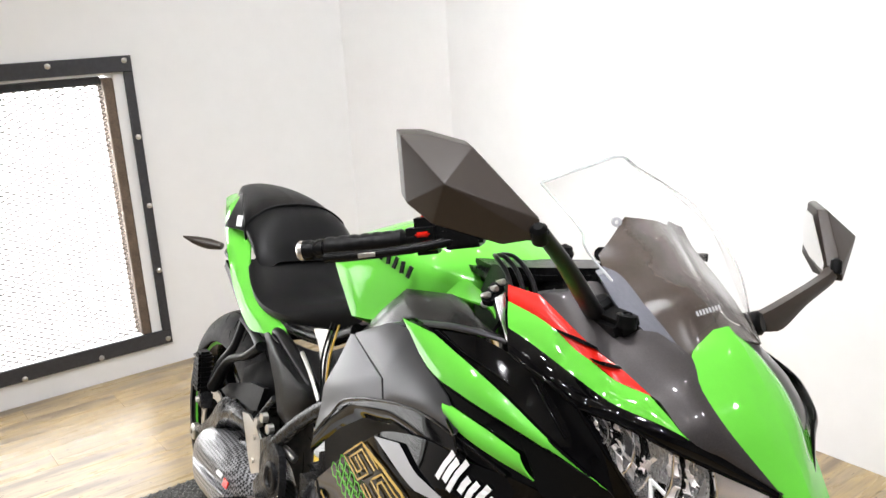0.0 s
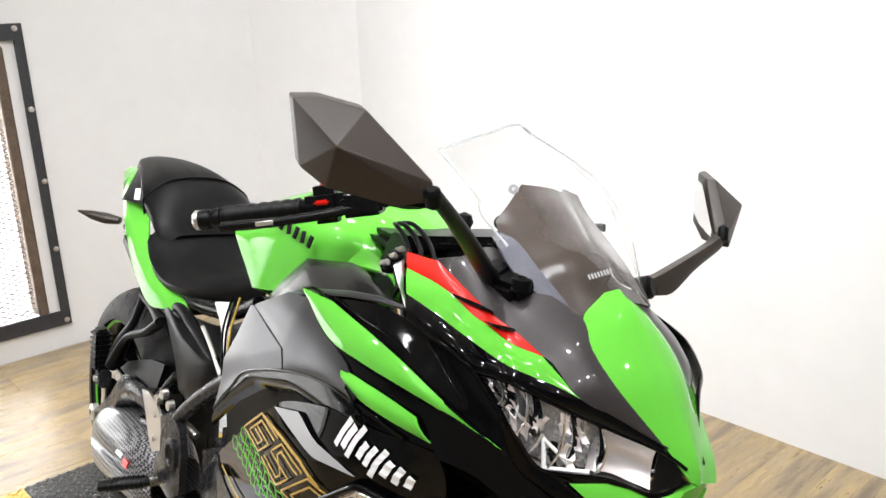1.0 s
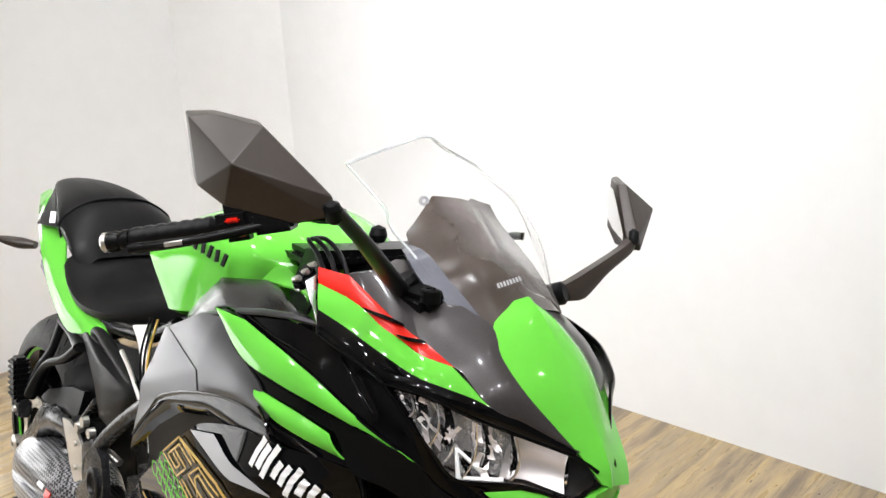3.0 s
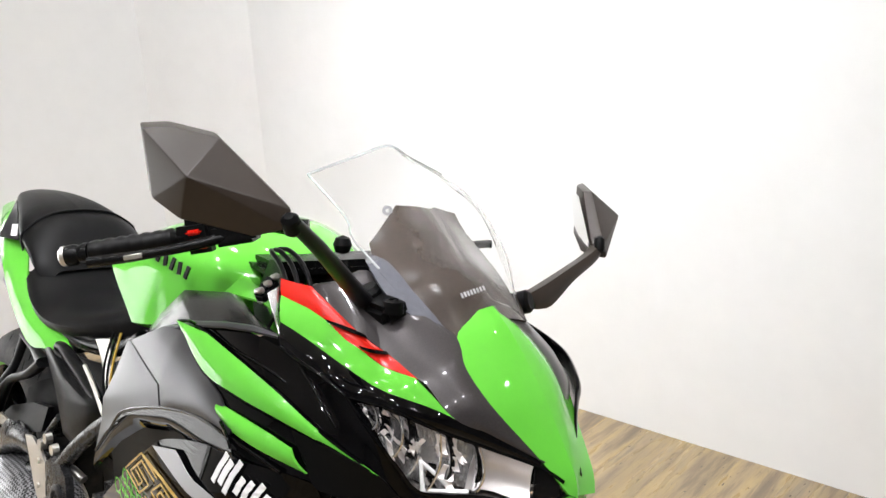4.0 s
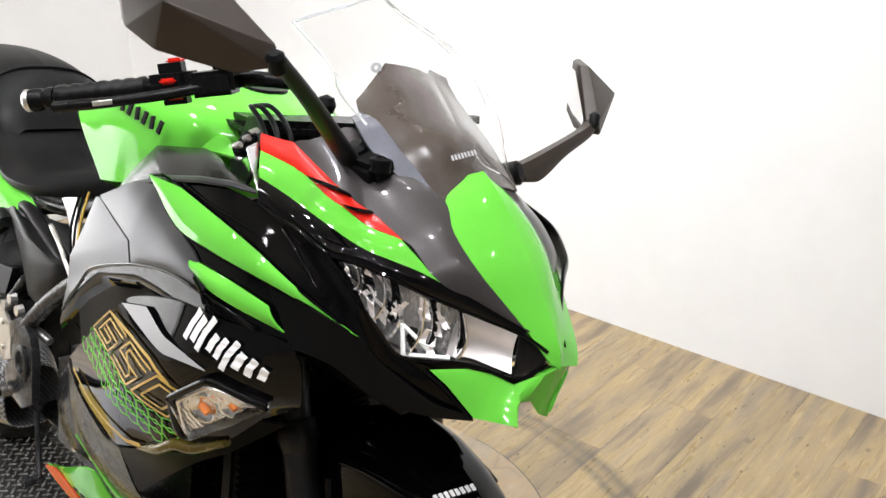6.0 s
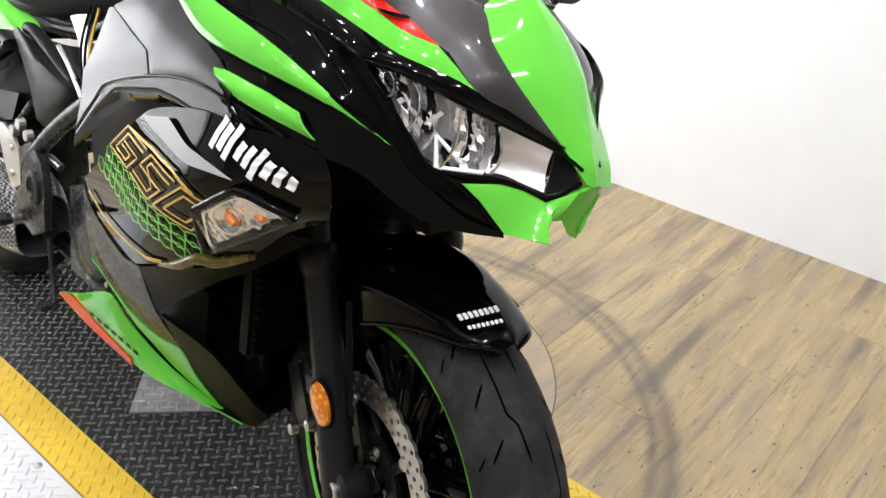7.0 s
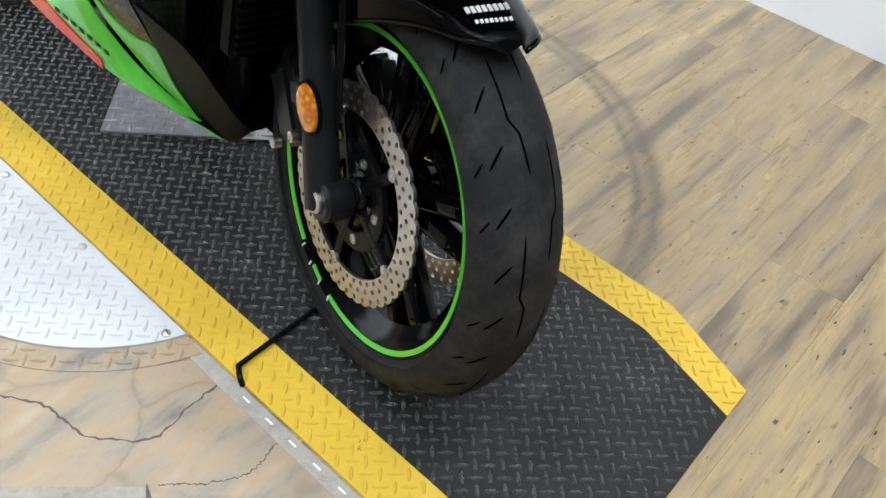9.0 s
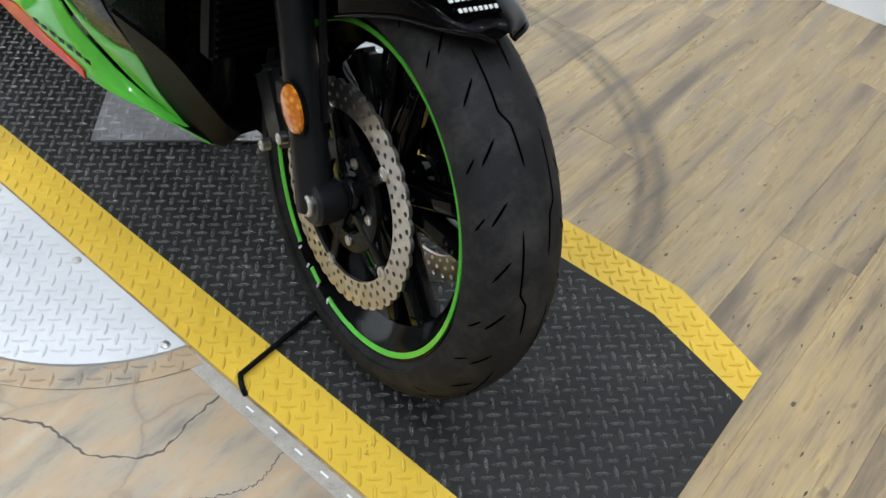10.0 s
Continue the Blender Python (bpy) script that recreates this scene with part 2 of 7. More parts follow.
def stone_material():
    """Printed stone-and-timber vinyl: warm drifts, grey veins and dark ragged joints."""
    m = plain("worn_stone_vinyl", (0.4, 0.3, 0.2), 0.4)
    k = Nodes(m)
    at = k.coords()
    p = k.coords((1.0, 3.2, 1), radians(-38))
    broad, fine = k.noise(p, 5, 6, 0.65), k.noise(p, 40, 4, 0.7)
    base = k.ramp(broad, ((0.32, (0.20, 0.175, 0.15)), (0.45, (0.34, 0.28, 0.20)), (0.55, (0.39, 0.28, 0.17)), (0.68, (0.43, 0.36, 0.25))))
    base = k.mix(k.ramp(fine, ((0.5, (0,) * 3), (0.75, (0.45,) * 3))), base, (0.20, 0.18, 0.16))
    bent = k.t.nodes.new("ShaderNodeVectorMath")
    bent.operation = "MULTIPLY_ADD"
    n = k.add("ShaderNodeTexNoise", Scale=7.0, Detail=4.0)
    k.link(at, n.inputs["Vector"])
    k.link(n.outputs["Color"], bent.inputs[0])
    bent.inputs[1].default_value = (0.5, 0.5, 0)
    k.link(k.coords((2.3, 4.6, 1), radians(24)), bent.inputs[2])
    v = k.t.nodes.new("ShaderNodeTexVoronoi")
    v.feature = "DISTANCE_TO_EDGE"
    v.inputs["Scale"].default_value = 1.0
    k.link(bent.outputs[0], v.inputs["Vector"])
    joint = k.ramp(v.outputs["Distance"], ((0.004, (0.35,) * 3), (0.014, (0.12,) * 3), (0.05, (0,) * 3)))
    faded = k.mix(1.0, joint, k.ramp(k.noise(at, 4, 3), ((0.38, (0.1,) * 3), (0.55, (1,) * 3))), "MULTIPLY")
    k.link(k.mix(faded, base, (0.10, 0.095, 0.09)), k.b.inputs["Base Color"])
    k.bump(fine, 0.12, 0.001)
    return m


STONE = stone_material()
CRACK = worn("dark_joint", (0.095, 0.085, 0.075), 0.8, 0, 60, 0.4, 0.1)
TRIMVINYL = worn("clear_edge_vinyl", (0.36, 0.33, 0.29), 0.3, 0, 40, 0.25, 0.05)


def plate_paint(name, colour, under, wear, rough):
    """Painted tread plate, scuffed through to what lies under the paint."""
    m = plain(name, colour, rough, 0.0)
    k = Nodes(m)
    at = k.coords()
    n = k.noise(at, 9, 6, 0.7)
    fine = k.noise(at, 160, 3, 0.6)
    mask = k.ramp(k.maths("MULTIPLY", n, k.maths("ADD", fine, 0.5)), ((wear, (0,) * 3), (wear + 0.12, (1,) * 3)))
    col = k.mix(k.noise(at, 2.5, 4), tuple(c * 0.7 for c in colour), tuple(min(1, c * 1.25) for c in colour))
    k.link(k.mix(mask, col, under), k.b.inputs["Base Color"])
    k.link(k.ramp(fine, ((0.3, (rough * 0.8,) * 3), (0.7, (min(1, rough * 1.3),) * 3))), k.b.inputs["Roughness"])
    k.bump(fine, 0.15, 0.0006)
    return m


DARKPLATE = plate_paint("dark_tread_plate", (0.021, 0.0208, 0.0195), (0.055, 0.053, 0.049), 0.60, 0.42)
DARKPLATE.node_tree.nodes["Principled BSDF"].inputs["Specular IOR Level"].default_value = 0.22
# Tread tops, lightened for scuffing and for the glint of the lamps.
DARKTREAD = plate_paint("scuff_and_glint_tops", (0.15, 0.148, 0.142), (0.28, 0.275, 0.26), 0.60, 0.28)
DARKTREAD.node_tree.nodes["Principled BSDF"].inputs["Metallic"].default_value = 0.8
YELPLATE = plate_paint("yellow_tread_paint", (0.63, 0.425, 0.04), (0.14, 0.11, 0.05), 0.70, 0.36)
YELPLATE.node_tree.nodes["Principled BSDF"].inputs["Specular IOR Level"].default_value = 0.5
WHITEPLATE = plate_paint("white_tread_plate", (0.60, 0.605, 0.61), (0.40, 0.40, 0.40), 0.7, 0.34)
STEELPLATE = worn("bare_tread_plate", (0.42, 0.42, 0.43), 0.35, 0.8, 60, 0.25, 0.1)


# ---- building helpers ----
def link_mesh(name, bm, mat, parent=None, label=""):
    me = bpy.data.meshes.new(name)
    bm.normal_update()
    bm.to_mesh(me)
    bm.free()
    me.materials.append(mat)
    ob = new(name, me)
    if parent is not None:
        ob.parent = parent
    if label:
        ob["label"] = label
    return ob


def part(name, bm, mat, parent, label=""):
    return link_mesh(name, bm, mat, parent, label)


def smooth(bm, angle=40):
    lim = radians(angle)
    for f in bm.faces:
        f.smooth = True
    for e in bm.edges:
        if len(e.link_faces) == 2:
            if e.calc_face_angle(0) > lim:
                e.smooth = False
    return bm


def box_bm(x0, y0, z0, x1, y1, z1, bevel=0.0, seg=2):
    bm = bmesh.new()
    bmesh.ops.create_cube(bm, size=1, matrix=Matrix.Translation(((x0 + x1) / 2, (y0 + y1) / 2, (z0 + z1) / 2)) @ Matrix.Diagonal((abs(x1 - x0), abs(y1 - y0), abs(z1 - z0), 1)))
    if bevel:
        bmesh.ops.bevel(bm, geom=bm.edges[:], offset=bevel, segments=seg, affect="EDGES")
    return smooth(bm) if bevel else bm


def moved(bm, m):
    bm.transform(m)
    return bm


def joined(*bms):
    out = bmesh.new()
    for b in bms:
        me = bpy.data.meshes.new("tmp")
        b.to_mesh(me)
        b.free()
        out.from_mesh(me)
        bpy.data.meshes.remove(me)
    return out


def spline(pts, n):
    """n points spread evenly along a Catmull-Rom curve through pts."""
    p = [Vector(q) for q in pts]
    if len(p) == 1:
        return [p[0].copy() for _ in range(n)]
    if len(p) == 2:
        return [p[0].lerp(p[1], i / (n - 1)) for i in range(n)]
    ext = [p[0] * 2 - p[1]] + p + [p[-1] * 2 - p[-2]]
    fine = []
    for i in range(1, len(ext) - 2):
        a, b, c, d = ext[i - 1: i + 3]
        for s in range(12):
            t = s / 12
            fine.append(0.5 * ((2 * b) + (c - a) * t + (2 * a - 5 * b + 4 * c - d) * t * t + (3 * b - a - 3 * c + d) * t ** 3))
    fine.append(p[-1])
    run = [0.0]
    for u, v in zip(fine, fine[1:]):
        run.append(run[-1] + (v - u).length)
    out, j = [], 0
    for i in range(n):
        want = run[-1] * i / (n - 1)
        while j < len(run) - 2 and run[j + 1] < want:
            j += 1
        span = run[j + 1] - run[j]
        out.append(fine[j].lerp(fine[j + 1], (want - run[j]) / span if span > 1e-9 else 0))
    return out


def polyline(pts, k):
    """The points of pts with k straight steps between each two."""
    p = [Vector(q) for q in pts]
    return [a.lerp(b, s / k) for a, b in zip(p, p[1:]) for s in range(k)] + [p[-1]]


def loft(curves, n=16, m=6, thick=0.003, lift=0.0, bulge=0.0, sharp=0, centre=(0, -0.35, 0.55)):
    """A shell panel through two or more curves; its outside faces away from the centre."""
    rows = [polyline(c, sharp) if sharp else spline(c, n) for c in curves]
    n = len(rows[0])
    if len(rows) == 2 and not sharp and n > 12:
        # where the two curves meet they run straight into one clean tip
        for end, step in ((0, 1), (n - 1, -1)):
            if (rows[0][end] - rows[1][end]).length < 1e-5:
                for r in rows:
                    for k in range(1, 6):
                        r[end + step * k] = r[end].lerp(r[end + step * 6], k / 6)
    span = [(rows[0][i] - rows[-1][i]).length for i in range(n)]
    widest = max(span) or 1
    grid = [[None] * n for _ in range(m)]
    for i in range(n):
        col = spline([r[i] for r in rows], m) if len(rows) > 2 else [rows[0][i].lerp(rows[1][i], j / (m - 1)) for j in range(m)]
        for j in range(m):
            grid[j][i] = col[j]

    def normal(j, i):
        a = grid[j][min(i + 1, n - 1)] - grid[j][max(i - 1, 0)]
        b = grid[min(j + 1, m - 1)][i] - grid[max(j - 1, 0)][i]
        v = a.cross(b)
        return v.normalized() if v.length > 1e-12 else None

    norms = [[normal(j, i) for i in range(n)] for j in range(m)]
    total = Vector()
    away = Vector()
    for j in range(m):
        for i in range(n):
            if norms[j][i] is not None:
                total += norms[j][i]
            away += grid[j][i] - Vector(centre)
    sign = 1 if total.dot(away) >= 0 else -1
    mean = total.normalized() * sign
    for j in range(m):
        for i in range(n):
            norms[j][i] = norms[j][i] * sign if norms[j][i] is not None else mean
        for end, step in ((0, 1), (n - 1, -1)):
            if span[end] < 1e-5 and n > 3:
                norms[j][end] = norms[j][end + step] = norms[j][end + 2 * step]
    bm = bmesh.new()
    top, low = [], []
    for j in range(m):
        arch = bulge * 4 * (j / (m - 1)) * (1 - j / (m - 1)) if m > 1 else 0
        arched = [arch * min(1, 1.6 * s / widest) for s in span]
        top.append([bm.verts.new(grid[j][i] + norms[j][i] * (lift + arched[i])) for i in range(n)])
        low.append([bm.verts.new(grid[j][i] + norms[j][i] * (lift + arched[i] - thick)) for i in range(n)])

    def quad(a, b, c, d):
        ring = []
        for v in (a, b, c, d):
            if all((v.co - w.co).length > 1e-6 for w in ring):
                ring.append(v)
        if len(ring) > 2:
            try:
                bm.faces.new(ring)
            except ValueError:
                pass

    for j in range(m - 1):
        for i in range(n - 1):
            quad(top[j][i], top[j][i + 1], top[j + 1][i + 1], top[j + 1][i])
            quad(low[j + 1][i], low[j + 1][i + 1], low[j][i + 1], low[j][i])
    for i in range(n - 1):
        quad(top[0][i + 1], top[0][i], low[0][i], low[0][i + 1])
        quad(top[-1][i], top[-1][i + 1], low[-1][i + 1], low[-1][i])
    for j in range(m - 1):
        quad(top[j][0], top[j + 1][0], low[j + 1][0], low[j][0])
        quad(top[j + 1][-1], top[j][-1], low[j][-1], low[j + 1][-1])
    bmesh.ops.remove_doubles(bm, verts=bm.verts[:], dist=1e-6)
    bmesh.ops.recalc_face_normals(bm, faces=bm.faces[:])
    return smooth(bm, 35)


MIDDLE = 0.025  # middle of the cowl, set right of the wheel plane to fit the camera's view


def mirrored(bm, mid=MIDDLE):
    bm.transform(Matrix.Translation((2 * mid, 0, 0)) @ Matrix.Diagonal((-1, 1, 1, 1)))
    bmesh.ops.reverse_faces(bm, faces=bm.faces[:])
    return bm


def tube(pts, radius, n=24, sides=12, closed_ends=True, flat=1.0):
    """A round bar along a curve; radius may be a list of radii along it."""
    path = spline(pts, n) if len(pts) > 2 else [Vector(pts[0]).lerp(Vector(pts[1]), i / (n - 1)) for i in range(n)]
    radii = radius if isinstance(radius, (list, tuple)) else [radius, radius]
    bm = bmesh.new()
    rings, side = [], None
    for i, p in enumerate(path):
        d = (path[min(i + 1, n - 1)] - path[max(i - 1, 0)]).normalized()
        if side is None:
            side = d.cross(Vector((0, 0, 1)) if abs(d.z) < 0.9 else Vector((1, 0, 0))).normalized()
        side = (side - d * side.dot(d)).normalized()
        up = d.cross(side)
        s = i / (n - 1) * (len(radii) - 1)
        k = min(int(s), len(radii) - 2)
        r = radii[k] + (radii[k + 1] - radii[k]) * (s - k)
        rings.append([bm.verts.new(p + side * r * math.cos(a) + up * r * flat * math.sin(a)) for a in [2 * math.pi * q / sides for q in range(sides)]])
    for a, b in zip(rings, rings[1:]):
        for q in range(sides):
            bm.faces.new((a[q], a[(q + 1) % sides], b[(q + 1) % sides], b[q]))
    if closed_ends:
        bm.faces.new(rings[0][::-1])
        bm.faces.new(rings[-1])
    bmesh.ops.recalc_face_normals(bm, faces=bm.faces[:])
    return smooth(bm, 50)


def lathe(profile, sides=64, axis="X", closed=True):
    """Revolves (along the axis, radius) pairs; closed joins the last pair to the first."""
    bm = bmesh.new()
    rings = []
    for a, r in profile:
        ring = []
        for q in range(sides):
            t = 2 * math.pi * q / sides
            ring.append(bm.verts.new((a, r * math.cos(t), r * math.sin(t)) if axis == "X" else (r * math.cos(t), r * math.sin(t), a)))
        rings.append(ring)
    pairs = list(zip(rings, rings[1:])) + ([(rings[-1], rings[0])] if closed else [])
    for a, b in pairs:
        for q in range(sides):
            bm.faces.new((a[q], a[(q + 1) % sides], b[(q + 1) % sides], b[q]))
    if not closed:
        bm.faces.new(rings[0][::-1])
        bm.faces.new(rings[-1])
    bmesh.ops.recalc_face_normals(bm, faces=bm.faces[:])
    return smooth(bm, 35)


def slab(points, z0, z1):
    """A flat plate of that outline, seen from above."""
    bm = bmesh.new()
    low = [bm.verts.new((x, y, z0)) for x, y in points]
    top = [bm.verts.new((x, y, z1)) for x, y in points]
    bm.faces.new(low[::-1])
    bm.faces.new(top)
    n = len(points)
    for i in range(n):
        bm.faces.new((low[i], low[(i + 1) % n], top[(i + 1) % n], top[i]))
    bmesh.ops.recalc_face_normals(bm, faces=bm.faces[:])
    return bm


def treads(inside, x0, y0, x1, y1, z, turn=0.0, pitch=0.0205):
    """Raised lozenges of a tread plate on a turned net, alternately along and across it."""
    verts, faces = [], []
    ca, sa = math.cos(turn), math.sin(turn)
    mx, my = (x0 + x1) / 2, (y0 + y1) / 2
    reach = int(math.hypot(x1 - x0, y1 - y0) / 2 / pitch) + 1
    for i in range(-reach, reach + 1):
        for j in range(-reach, reach + 1):
            x, y = mx + (i * ca - j * sa) * pitch, my + (i * sa + j * ca) * pitch
            if not (x0 < x < x1 and y0 < y < y1) or not inside(x, y):
                continue
            a = turn + (math.pi / 2 if (i + j) % 2 else 0)
            c, s = math.cos(a), math.sin(a)
            k = len(verts)
            for u, v, h in ((-0.0132, 0, 0), (-0.006, -0.0033, 0), (0.006, -0.0033, 0), (0.0132, 0, 0), (0.006, 0.0033, 0), (-0.006, 0.0033, 0), (-0.0108, 0, 0.0018), (-0.005, -0.0013, 0.0029), (0.005, -0.0013, 0.0029), (0.0108, 0, 0.0018), (0.005, 0.0013, 0.0029), (-0.005, 0.0013, 0.0029)):
                verts.append((x + u * c - v * s, y + u * s + v * c, z + h))
            for q in range(6):
                faces.append((k + q, k + (q + 1) % 6, k + 6 + (q + 1) % 6, k + 6 + q))
            faces.append(tuple(range(k + 6, k + 12)))
    me = bpy.data.meshes.new("tread")
    me.from_pydata(verts, [], faces)
    return me




# ---- the studio ----
def structure(name, bm, mat, label, category=""):
    return tagged(link_mesh(name, bm, mat), label, category or name.split("_")[0], kind="structure")


WX, SY = -1.61, -3.0
structure("wall_west", box_bm(WX - 0.12, -2.57, -0.02, WX, 3.2, 2.9), WALL, "plain white painted studio wall")
structure("wall_corner", slab([(-1.34, SY), (WX, -2.57), (WX - 0.12, -2.57), (-1.75, -3.12), (-1.34, -3.12)], -0.02, 2.9), WALL, "angled white panel closing the studio corner", "wall")
south = joined(
    box_bm(-1.34, SY - 0.12, -0.02, -0.31, SY, 2.9),
    box_bm(1.55, SY - 0.12, -0.02, 3.2, SY, 2.9),
    box_bm(-0.31, SY - 0.12, -0.02, 1.55, SY, 0.15),
    box_bm(-0.31, SY - 0.12, 1.21, 1.55, SY, 2.9),
)
structure("wall_south", south, WALL, "white painted wall with a barred window opening")
structure("wall_east", box_bm(3.2, SY - 0.12, -0.02, 3.32, 3.2, 2.9), BACKWALL, "unseen wall, dark to cut fill and reflections")
structure("wall_north", box_bm(WX - 0.12, 3.2, -0.02, 3.32, 3.32, 2.9), BACKWALL, "unseen wall, dark to cut fill and reflections")
structure("ceiling", box_bm(WX - 0.12, SY - 0.12, 2.9, 3.32, 3.32, 3.0), CEILING, "flat white ceiling")
structure("backdrop", box_bm(-1.2, -3.75, -0.3, 2.6, -3.72, 1.9), BULBGLOW, "bright daylight outside the window")


def build_window():
    win = tagged(new("window_1"), "large window behind rusty expanded steel mesh in a bolted dark frame", "window", kind="structure")
    x0, x1, z0, z1, w = -0.384, 1.62, 0.095, 1.28, 0.06
    y = SY + 0.003
    for n, b in (
        ("window_frame", (x0, y, z1 - w, x1, y + 0.014, z1)),
        ("window_frame", (x0, y, z0, x1, y + 0.014, z0 + w)),
        ("window_frame", (x0, y, z0 + w, x0 + 0.035, y + 0.014, z1 - w)),
        ("window_frame", (x1 - w, y, z0 + w, x1, y + 0.014, z1 - w)),
    ):
        part(n, box_bm(*b, 0.002, 1), WINFRAME, win, "dark steel flat bar")
    part("window_jamb", box_bm(-0.31, SY - 0.1, 0.15, -0.272, SY - 0.002, 1.2, 0.004, 1), TIMBER, win, "weathered timber jamb")
    part("window_head", box_bm(-0.272, SY - 0.1, 1.175, 1.55, SY - 0.03, 1.208, 0.004, 1), WINFRAME, win)
    # the mesh: two families of slanting strands
    verts, faces = [], []

    def strand(ax, az, bx, bz, y, r=0.0026):
        d = Vector((bx - ax, 0, bz - az)).normalized()
        s = Vector((-d.z, 0, d.x)) * r
        k = len(verts)
        for px, pz in ((ax, az), (bx, bz)):
            for q in (s, Vector((0, r, 0)), -s, Vector((0, -r, 0))):
                verts.append((px + q.x, y + q.y, pz + q.z))
        for q in range(4):
            faces.append((k + q, k + (q + 1) % 4, k + 4 + (q + 1) % 4, k + 4 + q))

    mx0, mx1, mz0, mz1 = -0.268, 1.53, 0.155, 1.18
    slope, step = 0.5, 0.042
    s = mz0 - slope * (mx1 - mx0)
    while s < mz1:
        for sign in (1, -1):
            # height at the west end is s, rising or falling along x
            def z_at(x):
                return s + slope * (x - mx0) if sign > 0 else s + slope * (mx1 - x)
            def x_at(z):
                return mx0 + (z - s) / slope if sign > 0 else mx1 - (z - s) / slope
            xa, xb = sorted((x_at(mz0), x_at(mz1)))
            xa, xb = max(xa, mx0), min(xb, mx1)
            if xb - xa > 0.01:
                strand(xa, z_at(xa), xb, z_at(xb), SY - 0.02 - 0.002 * sign)
        s += step * slope
    me = bpy.data.meshes.new("window_mesh")
    me.from_pydata(verts, [], faces)
    me.materials.append(MESHWIRE)
    ob = new("window_mesh", me)
    ob.parent = win
    ob["label"] = "rusty expanded steel mesh"
    bolt = None
    for bx, bz in ((-0.357, 1.262), (-0.079, 1.26), (0.2, 1.262), (-0.368, 0.965), (-0.371, 0.687), (-0.371, 0.414), (-0.366, 0.116), (-0.092, 0.108), (0.195, 0.105), (0.48, 0.105), (0.48, 1.262)):
        b = lathe([(0, 0.0), (0, 0.011), (0.004, 0.0105), (0.007, 0.006), (0.008, 0.0)], 12, "Z", closed=False)
        part("bolt", moved(b, pose(bx, y + 0.014, bz, -90)), STEEL, win)


build_window()

# ---- floor ----
floor = structure("floor", box_bm(WX - 0.12, SY - 0.12, -0.12, 3.32, 3.32, -0.006), PLANK, "weathered oak-look vinyl plank floor", "floor")


# the turntable strip: dark tread plate between yellow bands
DARK_OUT = [(0.13, -1.98), (0.13, 0.345), (-0.294, 0.333), (-0.349, 0.141), (-0.35, -1.98)]
BAND_W = [(-0.35, -1.98), (-0.349, 0.141), (-0.294, 0.333), (-0.363, 0.331), (-0.433, 0.148), (-0.433, -1.98)]
BAND_E = [(0.215, -1.98), (0.213, 0.347), (0.13, 0.345), (0.13, -1.98)]


def in_outline(points):
    def test(x, y):
        odd = False
        for (ax, ay), (bx, by) in zip(points, points[1:] + points[:1]):
            if (ay > y) != (by > y) and x < (bx - ax) * (y - ay) / (by - ay) + ax:
                odd = not odd
        return odd
    return test


def plate(name, outline, mat, label, z=0.004, tread=True, y_from=-1.6, thick=0.012):
    ob = tagged(link_mesh(name, slab(outline, z - thick, z), mat), label, "tread plate")
    if tread:
        xs, ys = [p[0] for p in outline], [p[1] for p in outline]
        inside = in_outline(outline)
        me = treads(lambda x, y: inside(x - 0.008, y) and inside(x + 0.008, y) and inside(x, y + 0.008), min(xs), min(ys), max(xs), max(ys), z, math.pi / 4)
        me.materials.append(DARKTREAD if mat == DARKPLATE else mat)
        t = new("tread", me)
        t.parent = ob
        t["kind"] = "stuff"
    return ob


plate("tread_plate", DARK_OUT, DARKPLATE, "dark scuffed diamond tread plate strip on the floor")
plate("yellow_band", BAND_W, YELPLATE, "yellow painted diamond tread band beside the dark plate")
plate("yellow_band", BAND_E, YELPLATE, "yellow painted diamond tread band beside the dark plate")
arc = [(0.08 + 0.385 * math.sin(a), -0.72 + 0.385 * math.cos(a)) for a in [radians(20.5 + 69.5 * i / 14) for i in range(15)]]
white_plate = plate("white_plate", [(0.219, -1.98), (0.219, -0.362)] + arc[1:] + [(0.465, -1.98)], WHITEPLATE, "white painted diamond tread plate with a rounded end", 0.006)
rim_in = [(0.08 + 0.387 * math.sin(a), -0.72 + 0.387 * math.cos(a)) for a in [radians(21 + 69 * i / 14) for i in range(15)]]
rim_out = [(0.08 + 0.428 * math.sin(a), -0.72 + 0.428 * math.cos(a)) for a in [radians(19.5 + 70.5 * i / 14) for i in range(15)]]
plate("plate_skirt", rim_in + [(0.467, -1.98), (0.508, -1.98)] + rim_out[::-1], STONE, "tan vinyl-covered skirt round the white plate", 0.003)
def west_ring(r, a0):
    return [(-0.385 + r * math.cos(a), -0.66 + r * math.sin(a)) for a in [radians(a0 + (180 - a0) * i / 14) for i in range(15)]]


plate("white_plate", [(-0.437, -1.98), (-0.437, -0.329)] + west_ring(0.335, 99)[1:] + [(-0.72, -1.98)], WHITEPLATE, "white painted diamond tread plate with a rounded end", 0.006)
plate("plate_skirt", west_ring(0.337, 98.8) + [(-0.722, -1.98), (-0.825, -1.98)] + west_ring(0.44, 96.5)[::-1], STONE, "tan vinyl-covered skirt round the white plate", 0.003, tread=False)
structure("skirt_joint", slab(west_ring(0.4405, 96.5) + west_ring(0.4435, 96.5)[::-1], 0.0, 0.0024), CRACK, "dark joint round the tan skirt", "floor")
for bx, by in ((0.231, -0.384), (0.223, -0.633), (0.224, -0.881)):
    b = lathe([(0, 0.008), (0.002, 0.0075), (0.004, 0.004), (0.0042, 0.0)], 12, "Z", closed=False)
    part("screw", moved(b, pose(bx + 0.01, by, 0.006)), STEEL, white_plate)
